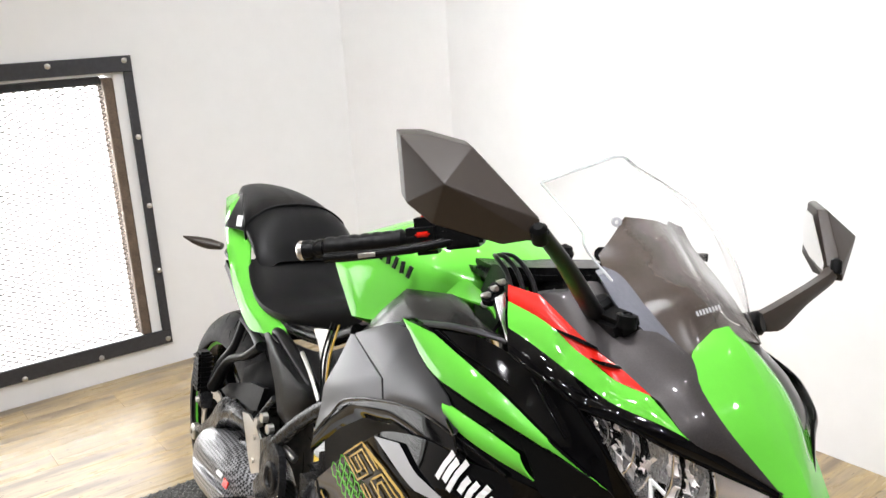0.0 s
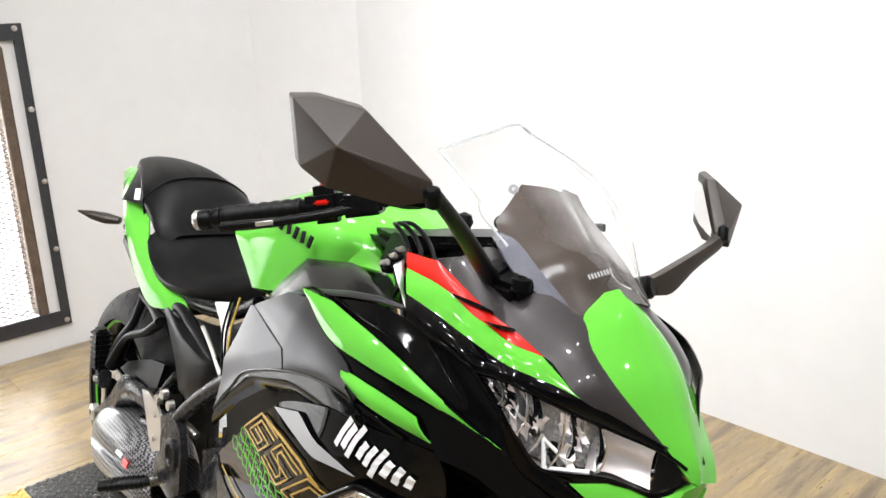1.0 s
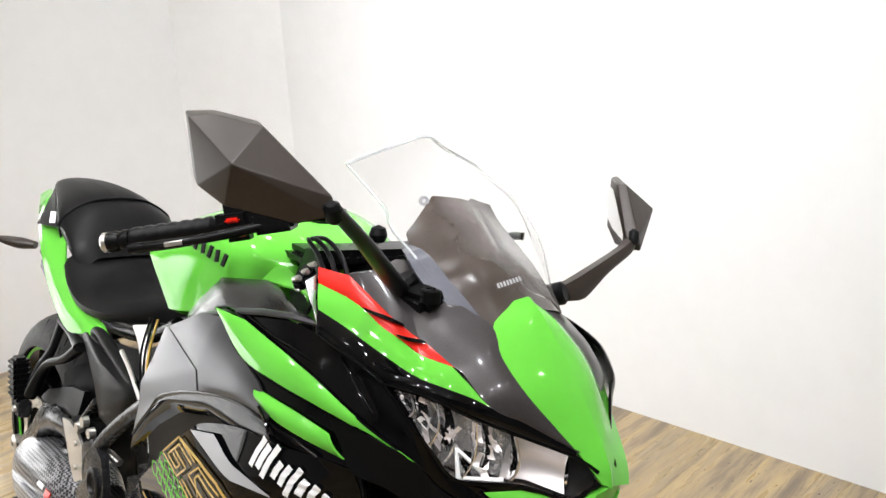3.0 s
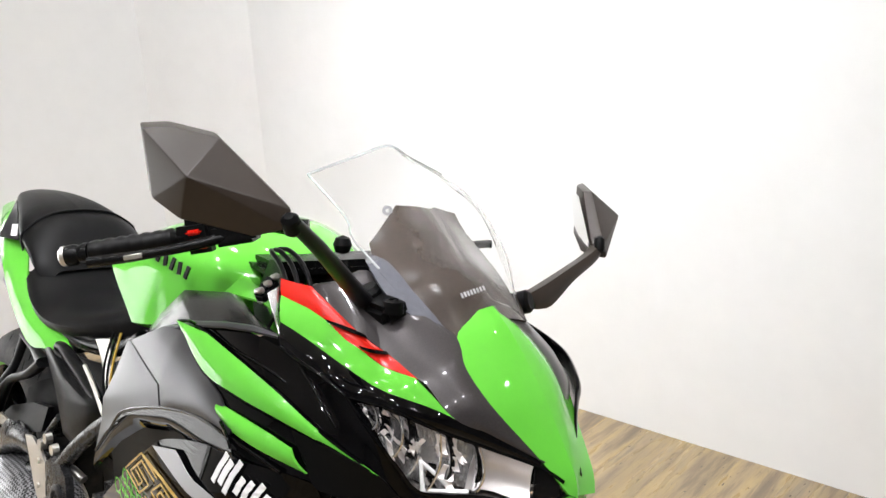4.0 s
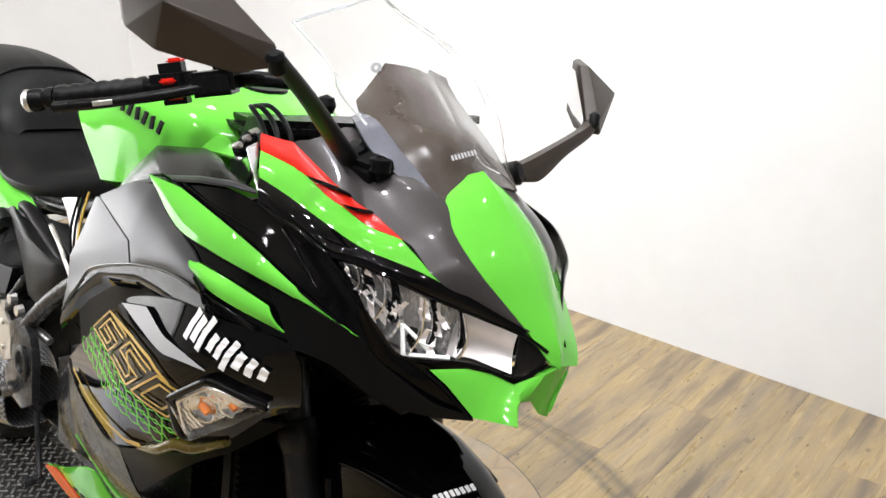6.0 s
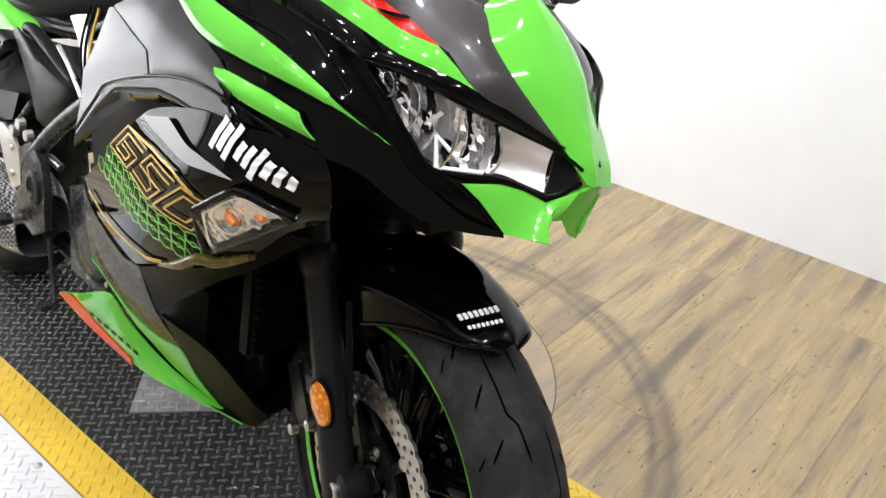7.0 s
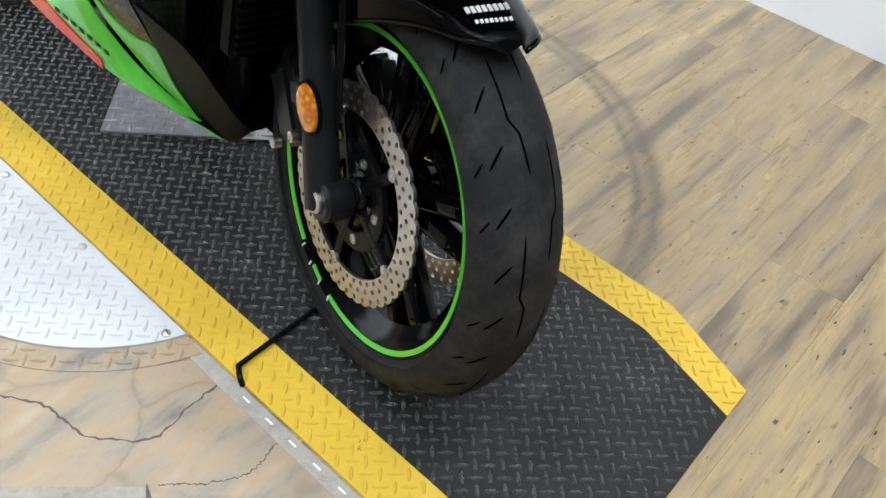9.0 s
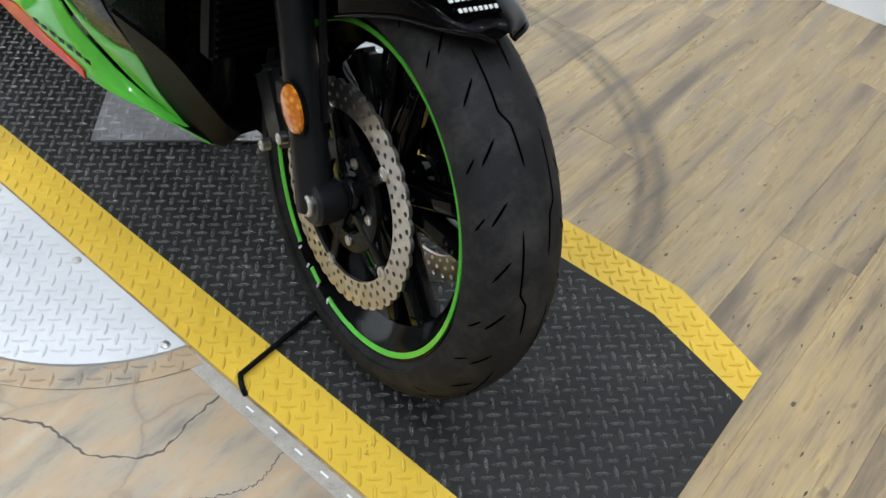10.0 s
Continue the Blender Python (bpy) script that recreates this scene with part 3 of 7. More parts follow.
sq = [(-0.21 + 0.25 * math.cos(a), -0.885 + 0.25 * math.sin(a)) for a in [radians(90 * i) for i in range(4)]]
plate("steel_plate", sq, STEELPLATE, "bare aluminium diamond tread plate lying on the strip", 0.011, thick=0.005)
rod = joined(tube([(0.0, -0.262, 0.014), (0.1, -0.258, 0.014), (0.203, -0.252, 0.016)], 0.0045, 12, 8), tube([(0.203, -0.252, 0.017), (0.214, -0.235, 0.015), (0.216, -0.226, 0.003)], 0.0045, 8, 8))
# printed vinyl sheet over the planks beside the strip, with a clear trim along its edge
structure("floor_overlay", slab([(0.242, -0.318), (0.30, -0.353), (0.36, -0.40), (0.415, -0.47), (0.45, -0.56), (0.509, -0.72), (0.72, -0.74), (0.74, 1.1), (0.242, 1.1)], -0.004, 0.0012), STONE, "stone-look printed vinyl sheet with ragged joints", "floor")
trim = structure("edge_trim", slab([(0.218, -0.34), (0.242, -0.322), (0.242, 0.9), (0.218, 0.9)], -0.004, 0.0022), TRIMVINYL, "clear vinyl edge trim with white dashes beside the yellow band", "trim")
for k in range(14):
    dash = part("dash", box_bm(0.2265, -0.21 + 0.052 * k, 0.002, 0.2295, -0.195 + 0.052 * k, 0.0028), WHITE, trim)
SHEETGREY = worn("grey_oak_vinyl", (0.30, 0.265, 0.215), 0.4, 0, 9, 0.35, 0.08)


def floor_seam(points, width, z, seed):
    """A ragged dark joint in the sheet, along (x, y) points."""
    rnd = random.Random(seed)
    line = spline([(x, y, 0) for x, y in points], 60)
    bm = bmesh.new()
    pairs = []
    for i, p in enumerate(line):
        d = (line[min(i + 1, 59)] - line[max(i - 1, 0)]).normalized()
        side = Vector((-d.y, d.x, 0))
        off = rnd.uniform(-0.0022, 0.0022)
        w = width * rnd.uniform(0.35, 1.0)
        pairs.append((bm.verts.new(p + side * (off + w / 2) + Vector((0, 0, z))), bm.verts.new(p + side * (off - w / 2) + Vector((0, 0, z)))))
    for (a, b), (c, d) in zip(pairs, pairs[1:]):
        bm.faces.new((a, b, d, c))
    bmesh.ops.recalc_face_normals(bm, faces=bm.faces[:])
    for f in bm.faces:
        if f.normal.z < 0:
            f.normal_flip()
    return bm


structure("floor_seam", floor_seam([(0.243, -0.254), (0.295, -0.250), (0.36, -0.240), (0.407, -0.279), (0.432, -0.322), (0.439, -0.382), (0.46, -0.422), (0.485, -0.455), (0.53, -0.50)], 0.0045, 0.0018, 5), CRACK, "ragged dark joint in the printed floor", "floor")
structure("floor_seam", floor_seam([(0.243, -0.115), (0.30, -0.105), (0.35, -0.13), (0.40, -0.175)], 0.0028, 0.0018, 6), CRACK, "ragged dark joint in the printed floor", "floor")
structure("floor_patch", slab([(0.414, -0.183), (0.551, -0.317), (0.71, -0.16), (0.55, 0.02)], 0.0, 0.002), SHEETGREY, "grey wood-look patch in the printed floor", "floor")
# the shadow at the patch corner is laid down as a dark sliver
structure("floor_shadow_joint", slab([(0.409, -0.188), (0.4135, -0.1835), (0.452, -0.168), (0.436, -0.125), (0.447, -0.10), (0.430, -0.128)], 0.0, 0.0016), CRACK, "dark sliver drawn for the shadow at the patch corner", "floor")
tagged(link_mesh("floor_pin", rod, DARKMETAL), "thin black steel pin bent over the plate edge", "pin")


# ---- the motorcycle ----
BIKE = pose(0.026, -0.17, 0.004, 0, 0, -4) @ pose(0, 0, 0, 0, -10, 0)
moto = tagged(new("motorcycle"), "lime green, black and grey sport motorcycle leaning on its stand", "motorcycle")
moto.matrix_world = BIKE


def panel(name, curves, mat, label="", both=True, parent=None, mid=MIDDLE, **how):
    """A fairing panel on the right side, and its twin on the left."""
    one = part(name, loft(curves, **how), mat, parent or moto, label)
    if both:
        part(name, mirrored(loft(curves, **how), mid), mat, moto, label)
    return one


# -- nose and upper cowl --
NOSE_EDGE = [(0.041, 0.049, 0.993), (0.051, 0.049, 0.985), (0.084, 0.059, 0.969), (0.099, 0.090, 0.944), (0.094, 0.125, 0.912), (0.072, 0.152, 0.878), (0.054, 0.174, 0.851), (0.045, 0.188, 0.834), (0.036, 0.197, 0.820)]
NOSE_RIDGE = [(0.031, 0.054, 0.9965), (0.033, 0.060, 0.991), (0.049, 0.078, 0.975), (0.058, 0.107, 0.947), (0.056, 0.138, 0.914), (0.047, 0.162, 0.880), (0.038, 0.182, 0.853), (0.033, 0.194, 0.834), (0.028, 0.200, 0.816)]
NOSE_MID = [(MIDDLE, 0.056, 0.998), (MIDDLE, 0.068, 0.990), (MIDDLE, 0.086, 0.976), (MIDDLE, 0.115, 0.946), (MIDDLE, 0.144, 0.913), (MIDDLE, 0.167, 0.880), (MIDDLE, 0.186, 0.853), (MIDDLE, 0.198, 0.833), (MIDDLE, 0.202, 0.814)]
nose = part("nose_panel", joined(loft([NOSE_EDGE, NOSE_RIDGE, NOSE_MID], 26, 9, 0.003), mirrored(loft([[(x + 0.028 * min(1, i / 2), y - (0, 0.013, 0.026, 0.026, 0.024, 0.012, 0.002, 0, 0)[i], z - 0.012 * min(1, i / 2)) for i, (x, y, z) in enumerate(NOSE_EDGE)], NOSE_RIDGE, NOSE_MID], 26, 9, 0.003))), GREEN, moto, "lime green nose panel")

RED_TOP = [(0.164, -0.173, 1.0), (0.159, -0.142, 0.999), (0.155, -0.121, 0.999), (0.16, -0.058, 0.979), (0.162, -0.011, 0.964), (0.156, 0.033, 0.95), (0.15, 0.069, 0.934)]
RED_LOW = [(0.174, -0.157, 0.983), (0.171, -0.102, 0.977), (0.172, -0.066, 0.97), (0.174, -0.028, 0.958), (0.172, -0.002, 0.952), (0.168, 0.034, 0.941), (0.15, 0.069, 0.934)]
panel("upper_cowl_flash", [RED_TOP, RED_LOW], RED, "red flash with black slashes", sharp=4, m=6, bulge=0.002, mid=MIDDLE + 0.014)
for a, b in (([(0.1725, -0.068, 0.9705), (0.166, -0.03, 0.968), (0.161, -0.008, 0.963)], [(0.1735, -0.06, 0.968), (0.168, -0.022, 0.964), (0.1618, -0.003, 0.961)]),
             ([(0.172, -0.006, 0.9535), (0.166, 0.012, 0.953), (0.158, 0.026, 0.952)], [(0.172, 0.003, 0.951), (0.167, 0.018, 0.950), (0.158, 0.031, 0.9505)])):
    panel("flash_slash", [a, b], BLACK, "", n=8, m=3, thick=0.001, lift=0.0036, mid=MIDDLE + 0.014)
GRN_LOW = [(0.193, -0.128, 0.958), (0.193, -0.08, 0.951), (0.192, -0.011, 0.937), (0.184, 0.042, 0.923), (0.169, 0.069, 0.916), (0.151, 0.093, 0.909), (0.135, 0.113, 0.9)]
panel("upper_cowl", [RED_LOW + [(0.146, 0.078, 0.93), (0.135, 0.113, 0.9)], GRN_LOW], GREEN, "lime green upper side cowl", n=30, m=7, bulge=0.002, mid=MIDDLE + 0.014)
panel("cowl_band", [GRN_LOW + [(0.115, 0.125, 0.89), (0.056, 0.172, 0.853)], [(0.209, -0.102, 0.935), (0.21, -0.063, 0.928), (0.209, -0.025, 0.922), (0.206, 0.02, 0.91), (0.183, 0.062, 0.905), (0.148, 0.102, 0.887), (0.102, 0.134, 0.867), (0.058, 0.171, 0.848)]], BLACK, "gloss black band over the headlight", n=30, m=7, bulge=0.004)
GREY_LOW = [(0.155, -0.121, 0.999), (0.16, -0.058, 0.979), (0.162, -0.011, 0.964), (0.156, 0.033, 0.95), (0.15, 0.069, 0.934), (0.146, 0.078, 0.93), (0.135, 0.113, 0.9), (0.098, 0.136, 0.88), (0.056, 0.171, 0.854)]
GREY_TOP = [(0.142, -0.094, 1.006), (0.113, -0.074, 1.025), (0.109, -0.028, 1.006), (0.098, 0.017, 0.987), (0.084, 0.059, 0.969), (0.099, 0.09, 0.944), (0.094, 0.125, 0.912), (0.072, 0.152, 0.878), (0.054, 0.174, 0.851)]
panel("cowl_centre", [GREY_TOP, GREY_LOW], GREY, "graphite metallic cowl centre", n=34, m=8, bulge=0.005, mid=MIDDLE + 0.010)

# -- headlights --
HL_TOP = [(0.206, 0.02, 0.91), (0.183, 0.062, 0.905), (0.148, 0.102, 0.887), (0.102, 0.134, 0.867), (0.058, 0.171, 0.848), (0.04, 0.192, 0.833)]
HL_LOW = [(0.206, 0.02, 0.91), (0.197, 0.057, 0.876), (0.176, 0.074, 0.842), (0.152, 0.091, 0.812), (0.1, 0.136, 0.811), (0.06, 0.171, 0.798), (0.039, 0.194, 0.82)]


def shifted(curve, d):
    return [tuple(Vector(p) + Vector(d)) for p in curve]


HL_ROWS = (spline(HL_TOP, 60), spline(HL_LOW, 60))
HL_IN = Vector((-0.62, -0.72, -0.12)).normalized()


def lamp_point(s, t, depth):
    """A point behind the lens: s from its outer to its inner corner, t from top to bottom."""
    i = min(59, max(0, s * 59))
    k = min(58, int(i))
    a, b = (r[k].lerp(r[k + 1], i - k) for r in HL_ROWS)
    return a.lerp(b, t) + HL_IN * depth


def build_headlight(left):
    side = mirrored if left else (lambda b: b)
    back = [[lamp_point(s, t, 0.04) for s in (0.03, 0.2, 0.4, 0.6, 0.8, 0.97)] for t in (0.02, 0.35, 0.65, 0.98)]
    light = part("headlight", side(loft(back, 24, 8, 0.003)), CHROME, moto, "clear headlight with stepped chrome reflectors")
    part("housing", side(joined(loft([HL_TOP, [lamp_point(s / 10, 0, 0.045) for s in range(11)]], 24, 3, 0.002), loft([HL_LOW, [lamp_point(s / 10, 1, 0.045) for s in range(11)]], 24, 3, 0.002))), SATIN, light)
    waves = []
    for q in range(25):
        u = q / 24
        d = 0.006 + 0.026 * abs(math.sin(math.pi * 4 * u)) ** 0.8
        waves.append([lamp_point(0.06 + 0.55 * u + 0.06 * (t - 0.5) + 0.05 * math.sin(3 * t), t, d) for t in (0.03, 0.35, 0.65, 0.97)])
    part("reflector", side(loft(waves, 12, 72, 0.0012)), FACET, light, "fluted chrome reflector")
    part("bowl", side(loft([[lamp_point(s, t, d + 0.012 * math.sin(math.pi * t)) for s, d in ((0.61, 0.012), (0.70, 0.016), (0.79, 0.014), (0.86, 0.009))] for t in (0.06, 0.35, 0.65, 0.94)], 16, 14, 0.002)), BOWL, light, "broad pale main reflector")
    part("end_cap", side(loft([[lamp_point(s, t, 0.008) for s in (0.865, 0.93, 0.985)] for t in (0.05, 0.5, 0.97)], 8, 6, 0.003)), DARKMETAL, light, "black inner cap")
    # dark strips, and random dark slivers below, stand for shaded gaps between reflectors
    for s0, lean in ((0.14, 0.05), (0.27, 0.06), (0.455, 0.07), (0.585, 0.05)):
        shade_strip = [[lamp_point(s0 + lean * math.sin(2.4 * t) + ds, t, d) for t in (0.03, 0.28, 0.52, 0.74)] for ds, d in ((0.0, 0.004), (0.022, 0.010), (0.034, 0.026))]
        part("shade_strip", side(loft(shade_strip, 10, 5, 0.0012)), DARKMETAL, light, "dark strip standing in for the shaded gap between reflectors")
    for s0 in (0.105, 0.235, 0.42, 0.60):
        part("reflector_edge", side(tube([lamp_point(s0 + 0.06 * math.sin(2.4 * t), t, 0.004) for t in (0.05, 0.3, 0.55, 0.8, 0.94)], 0.0016, 14, 6)), CHROME, light, "bright reflector edge")
    rnd = random.Random(11)
    chips, gaps = [], []
    for q in range(34):
        s0, t0 = rnd.uniform(0.08, 0.56), rnd.uniform(0.06, 0.74)
        w, h, lean, deep = rnd.uniform(0.014, 0.04), rnd.uniform(0.10, 0.24), rnd.uniform(-0.02, 0.07), rnd.uniform(0.003, 0.008)
        twist = rnd.uniform(-0.006, 0.006)
        (gaps if q % 4 == 0 else chips).append(loft([[lamp_point(s0, t0, deep), lamp_point(s0 + lean * 0.5, t0 + h / 2, deep + 0.002), lamp_point(s0 + lean, t0 + h, deep)], [lamp_point(s0 + w, t0, deep + twist), lamp_point(s0 + w + lean * 0.5, t0 + h / 2, deep + 0.004), lamp_point(s0 + w + lean, t0 + h, deep + twist)]], 5, 3, 0.001))
    part("reflector_facet", side(joined(*chips)), BOWL, light, "broken chrome reflector facets")
    part("facet_shade", side(joined(*gaps)), DARKMETAL, light, "dark slivers standing in for shaded gaps between reflector facets")
    a, b, c, d = lamp_point(0.40, 0.58, 0.006), lamp_point(0.455, 0.96, 0.005), lamp_point(0.62, 0.93, 0.005), lamp_point(0.53, 0.80, 0.006)
    for p, q in ((a, b), (b, c), (a, d)):
        part("running_light", side(tube([p, q], [0.0020, 0.0026], 6, 8)), WHITE, light, "white running light strip")
    cover = part("cover", side(loft([HL_TOP, HL_LOW], 26, 7, 0.0015, bulge=0.004)), GLASS, light, "clear lens cover")
    cover.visible_shadow = False
    part("trim", side(joined(tube(HL_TOP, 0.0022, 20, 6), tube(HL_LOW, 0.0022, 24, 6))), BLACK, light)


build_headlight(False)
build_headlight(True)

CHIN_TOP = [(0.135, 0.114, 0.804), (0.1, 0.136, 0.806), (0.079, 0.155, 0.802), (0.060, 0.169, 0.792), (0.052, 0.184, 0.803), (0.040, 0.195, 0.812)]
CHIN_LOW = [(0.135, 0.114, 0.804), (0.1215, 0.130, 0.789), (0.101, 0.1546, 0.757), (0.076, 0.1954, 0.7575), (0.066, 0.178, 0.772), (0.054, 0.186, 0.782)]
panel("chin_cowl", [CHIN_TOP, CHIN_LOW], GREEN, "lime green chin with a notched beak", m=6, bulge=0.002, sharp=4, both=False)
panel("chin_prong", [[(0.060, 0.180, 0.785), (0.046, 0.192, 0.806), (0.030, 0.200, 0.815), (0.004, 0.196, 0.815), (-0.020, 0.187, 0.806)], [(0.066, 0.177, 0.773), (0.040, 0.180, 0.772), (0.022, 0.181, 0.752), (0.006, 0.182, 0.745), (0.006, 0.186, 0.786)]], GREEN, "lime green prong", both=False, sharp=4, m=5, thick=0.006)
panel("chin_underside", [[(0.135, 0.110, 0.802), (0.1215, 0.126, 0.787), (0.101, 0.150, 0.757), (0.060, 0.165, 0.770), (0.020, 0.172, 0.772), (-0.02, 0.170, 0.790)], [(0.12, 0.08, 0.775), (0.09, 0.07, 0.752), (0.07, 0.07, 0.752), (0.04, 0.07, 0.752), (0.01, 0.07, 0.752), (-0.02, 0.07, 0.760)]], DEEP, "matte black underside", sharp=4, m=5, both=False)

# -- side cowl --
SIDE_A = [(0.222, -0.32, 0.92), (0.215, -0.20, 0.94), (0.209, -0.102, 0.935), (0.209, -0.025, 0.922), (0.206, 0.02, 0.91), (0.197, 0.057, 0.876), (0.176, 0.074, 0.842), (0.152, 0.091, 0.812), (0.135, 0.114, 0.804)]
SIDE_B = [(0.25, -0.2, 0.875), (0.25, -0.13, 0.87), (0.245, -0.06, 0.868), (0.235, -0.013, 0.868), (0.222, 0.03, 0.852), (0.2, 0.06, 0.838), (0.18, 0.072, 0.812), (0.158, 0.09, 0.79), (0.118, 0.13, 0.785)]
SIDE_C = [(0.262, -0.12, 0.84), (0.265, -0.09, 0.82), (0.25, -0.032, 0.818), (0.236, -0.002, 0.815), (0.221, 0.026, 0.805), (0.206, 0.045, 0.797), (0.181, 0.065, 0.774), (0.145, 0.1, 0.755), (0.1, 0.148, 0.754)]
panel("side_cowl", [SIDE_A, SIDE_B, SIDE_C], BLACK, "gloss black side cowl", n=36, m=14, lift=-0.004)
STRIP_A = [(0.222, -0.32, 0.92), (0.221, -0.281, 0.926), (0.229, -0.162, 0.911), (0.233, -0.067, 0.895), (0.227, 0.005, 0.872), (0.193, 0.064, 0.835)]
STRIP_B = [(0.222, -0.32, 0.92), (0.242, -0.215, 0.883), (0.247, -0.13, 0.876), (0.241, -0.043, 0.87), (0.228, 0.008, 0.861), (0.193, 0.064, 0.835)]
panel("side_blade", [STRIP_A, STRIP_B], GREEN, "long lime green blade", n=30, m=7, lift=0.0045, bulge=0.004)
panel("side_blade", [[(0.253, -0.162, 0.860), (0.254, -0.118, 0.859), (0.251, -0.068, 0.855), (0.2435, -0.024, 0.846)], [(0.257, -0.148, 0.846), (0.2605, -0.110, 0.839), (0.2555, -0.060, 0.833), (0.236, -0.003, 0.823)]], GREEN, "short lime green blade", n=20, m=7, lift=0.002, bulge=0.004)
panel("cowl_wedge", [[(0.239, -0.036, 0.871), (0.228, 0.008, 0.861), (0.215, 0.039, 0.85), (0.193, 0.064, 0.835), (0.172, 0.075, 0.808), (0.154, 0.094, 0.79), (0.129, 0.123, 0.767), (0.097, 0.15, 0.756)],
                     [(0.235, -0.001, 0.822), (0.232, 0.007, 0.809), (0.221, 0.026, 0.805), (0.206, 0.045, 0.797), (0.181, 0.065, 0.774), (0.158, 0.086, 0.758), (0.13, 0.119, 0.752), (0.095, 0.15, 0.751)]], MATTE, "satin black wedge under the headlight", n=24, m=6, lift=0.002)
# metallic shroud: a rear wing, a front wing, and a gloss black lip under both
panel("shroud_rear", [[(0.228, -0.461, 0.859), (0.230, -0.495, 0.805), (0.232, -0.533, 0.754), (0.233, -0.536, 0.7165), (0.234, -0.554, 0.665)], [(0.229, -0.448, 0.862), (0.240, -0.376, 0.845), (0.249, -0.323, 0.836), (0.252, -0.312, 0.8105), (0.246, -0.430, 0.7685)]], SILVER, "metallic grey tank shroud", m=8, sharp=5, lift=0.001, bulge=0.003)
panel("shroud_front", [[(0.229, -0.445, 0.865), (0.226, -0.353, 0.906), (0.230, -0.288, 0.9145), (0.243, -0.221, 0.885), (0.252, -0.160, 0.868), (0.262, -0.114, 0.843)], [(0.230, -0.439, 0.8616), (0.241, -0.369, 0.847), (0.250, -0.317, 0.838), (0.2525, -0.306, 0.811), (0.258, -0.204, 0.832), (0.262, -0.120, 0.8326)]], SILVER, "metallic grey tank shroud", m=10, sharp=5, lift=0.001, bulge=0.005)
LIP_TOP = [(0.235, -0.552, 0.664), (0.242, -0.475, 0.732), (0.246, -0.430, 0.767), (0.2525, -0.308, 0.809), (0.258, -0.204, 0.831), (0.262, -0.117, 0.832)]
panel("shroud_lip", [LIP_TOP, [(0.237, -0.557, 0.640), (0.244, -0.469, 0.7186), (0.248, -0.396, 0.7666), (0.2545, -0.284, 0.795), (0.262, -0.200, 0.806), (0.267, -0.107, 0.8186)], [(0.226, -0.575, 0.62), (0.232, -0.47, 0.705), (0.236, -0.39, 0.752), (0.244, -0.28, 0.782), (0.262, -0.190, 0.795), (0.267, -0.091, 0.815)]], BLACK, "gloss black vent lip", m=7, sharp=5)
for line, r in ((STRIP_A, 0.0022), (STRIP_B, 0.0022)):
    part("blade_edge", tube(shifted(line, (0.002, 0, 0)), r, 30, 6), BLACK, moto)
part("lip_edge", tube(LIP_TOP + [(0.251, -0.032, 0.818)], 0.0026, 34, 8), BLACK, moto, "gloss black rolled edge")
part("band_edge", tube([(0.209, -0.102, 0.936), (0.21, -0.063, 0.929), (0.209, -0.025, 0.923), (0.206, 0.02, 0.911)], 0.0025, 20, 8), BLACK, moto)
for line in ([(0.2085, -0.0561, 0.9192), (0.211, -0.0356, 0.9089), (0.2133, -0.0155, 0.8971), (0.2142, 0.0156, 0.8758)], [(0.218, -0.25, 0.927), (0.2228, -0.1753, 0.9158), (0.2223, -0.1261, 0.9117), (0.2195, -0.07, 0.902), (0.2155, -0.02, 0.884)]):
    part("cowl_crease", tube(line, 0.0022, 20, 8), BLACK, moto, "gloss black crease")
MAIN = [
    [(0.223, -0.559, 0.58), (0.241, -0.439, 0.671), (0.26, -0.32, 0.754), (0.263, -0.269, 0.781), (0.268, -0.172, 0.808), (0.267, -0.092, 0.814), (0.251, -0.032, 0.817), (0.232, 0.006, 0.811)],
    [(0.226, -0.537, 0.558), (0.247, -0.408, 0.626), (0.271, -0.268, 0.706), (0.278, -0.187, 0.751), (0.277, -0.117, 0.769), (0.267, -0.067, 0.773), (0.249, -0.029, 0.771), (0.225, 0.015, 0.783)],
    [(0.233, -0.482, 0.54), (0.258, -0.353, 0.599), (0.274, -0.246, 0.659), (0.278, -0.159, 0.702), (0.275, -0.129, 0.71), (0.26, -0.063, 0.74), (0.235, -0.024, 0.733), (0.215, 0.008, 0.739)],
    [(0.240, -0.375, 0.52), (0.252, -0.301, 0.555), (0.251, -0.241, 0.58), (0.253, -0.184, 0.618), (0.242, -0.155, 0.616), (0.235, -0.093, 0.655), (0.225, -0.044, 0.700), (0.205, -0.01, 0.720)],
]
lower_cowl = panel("lower_cowl", MAIN, BLACK, "gloss black lower cowl with gold number and green hexagons", n=34, m=16, lift=-0.002)
part("cowl_rim", tube([(0.250, -0.275, 0.565), (0.254, -0.215, 0.593), (0.252, -0.178, 0.617), (0.243, -0.150, 0.622), (0.234, -0.098, 0.650)], [0.004, 0.011, 0.012, 0.007], 24, 10, flat=0.7), OLIVE, lower_cowl, "rolled rim with its olive gold reflection in the colour")
# a black sheet fills the vent in place of the shade inside it
panel("vent_shade", [[(0.17, -0.66, 0.70), (0.195, -0.48, 0.76), (0.215, -0.25, 0.80), (0.23, -0.12, 0.82)], [(0.17, -0.62, 0.50), (0.185, -0.46, 0.60), (0.215, -0.28, 0.72), (0.23, -0.15, 0.78)]], DEEP, "black sheet standing in for the shade inside the cowl vent", n=16, m=5)
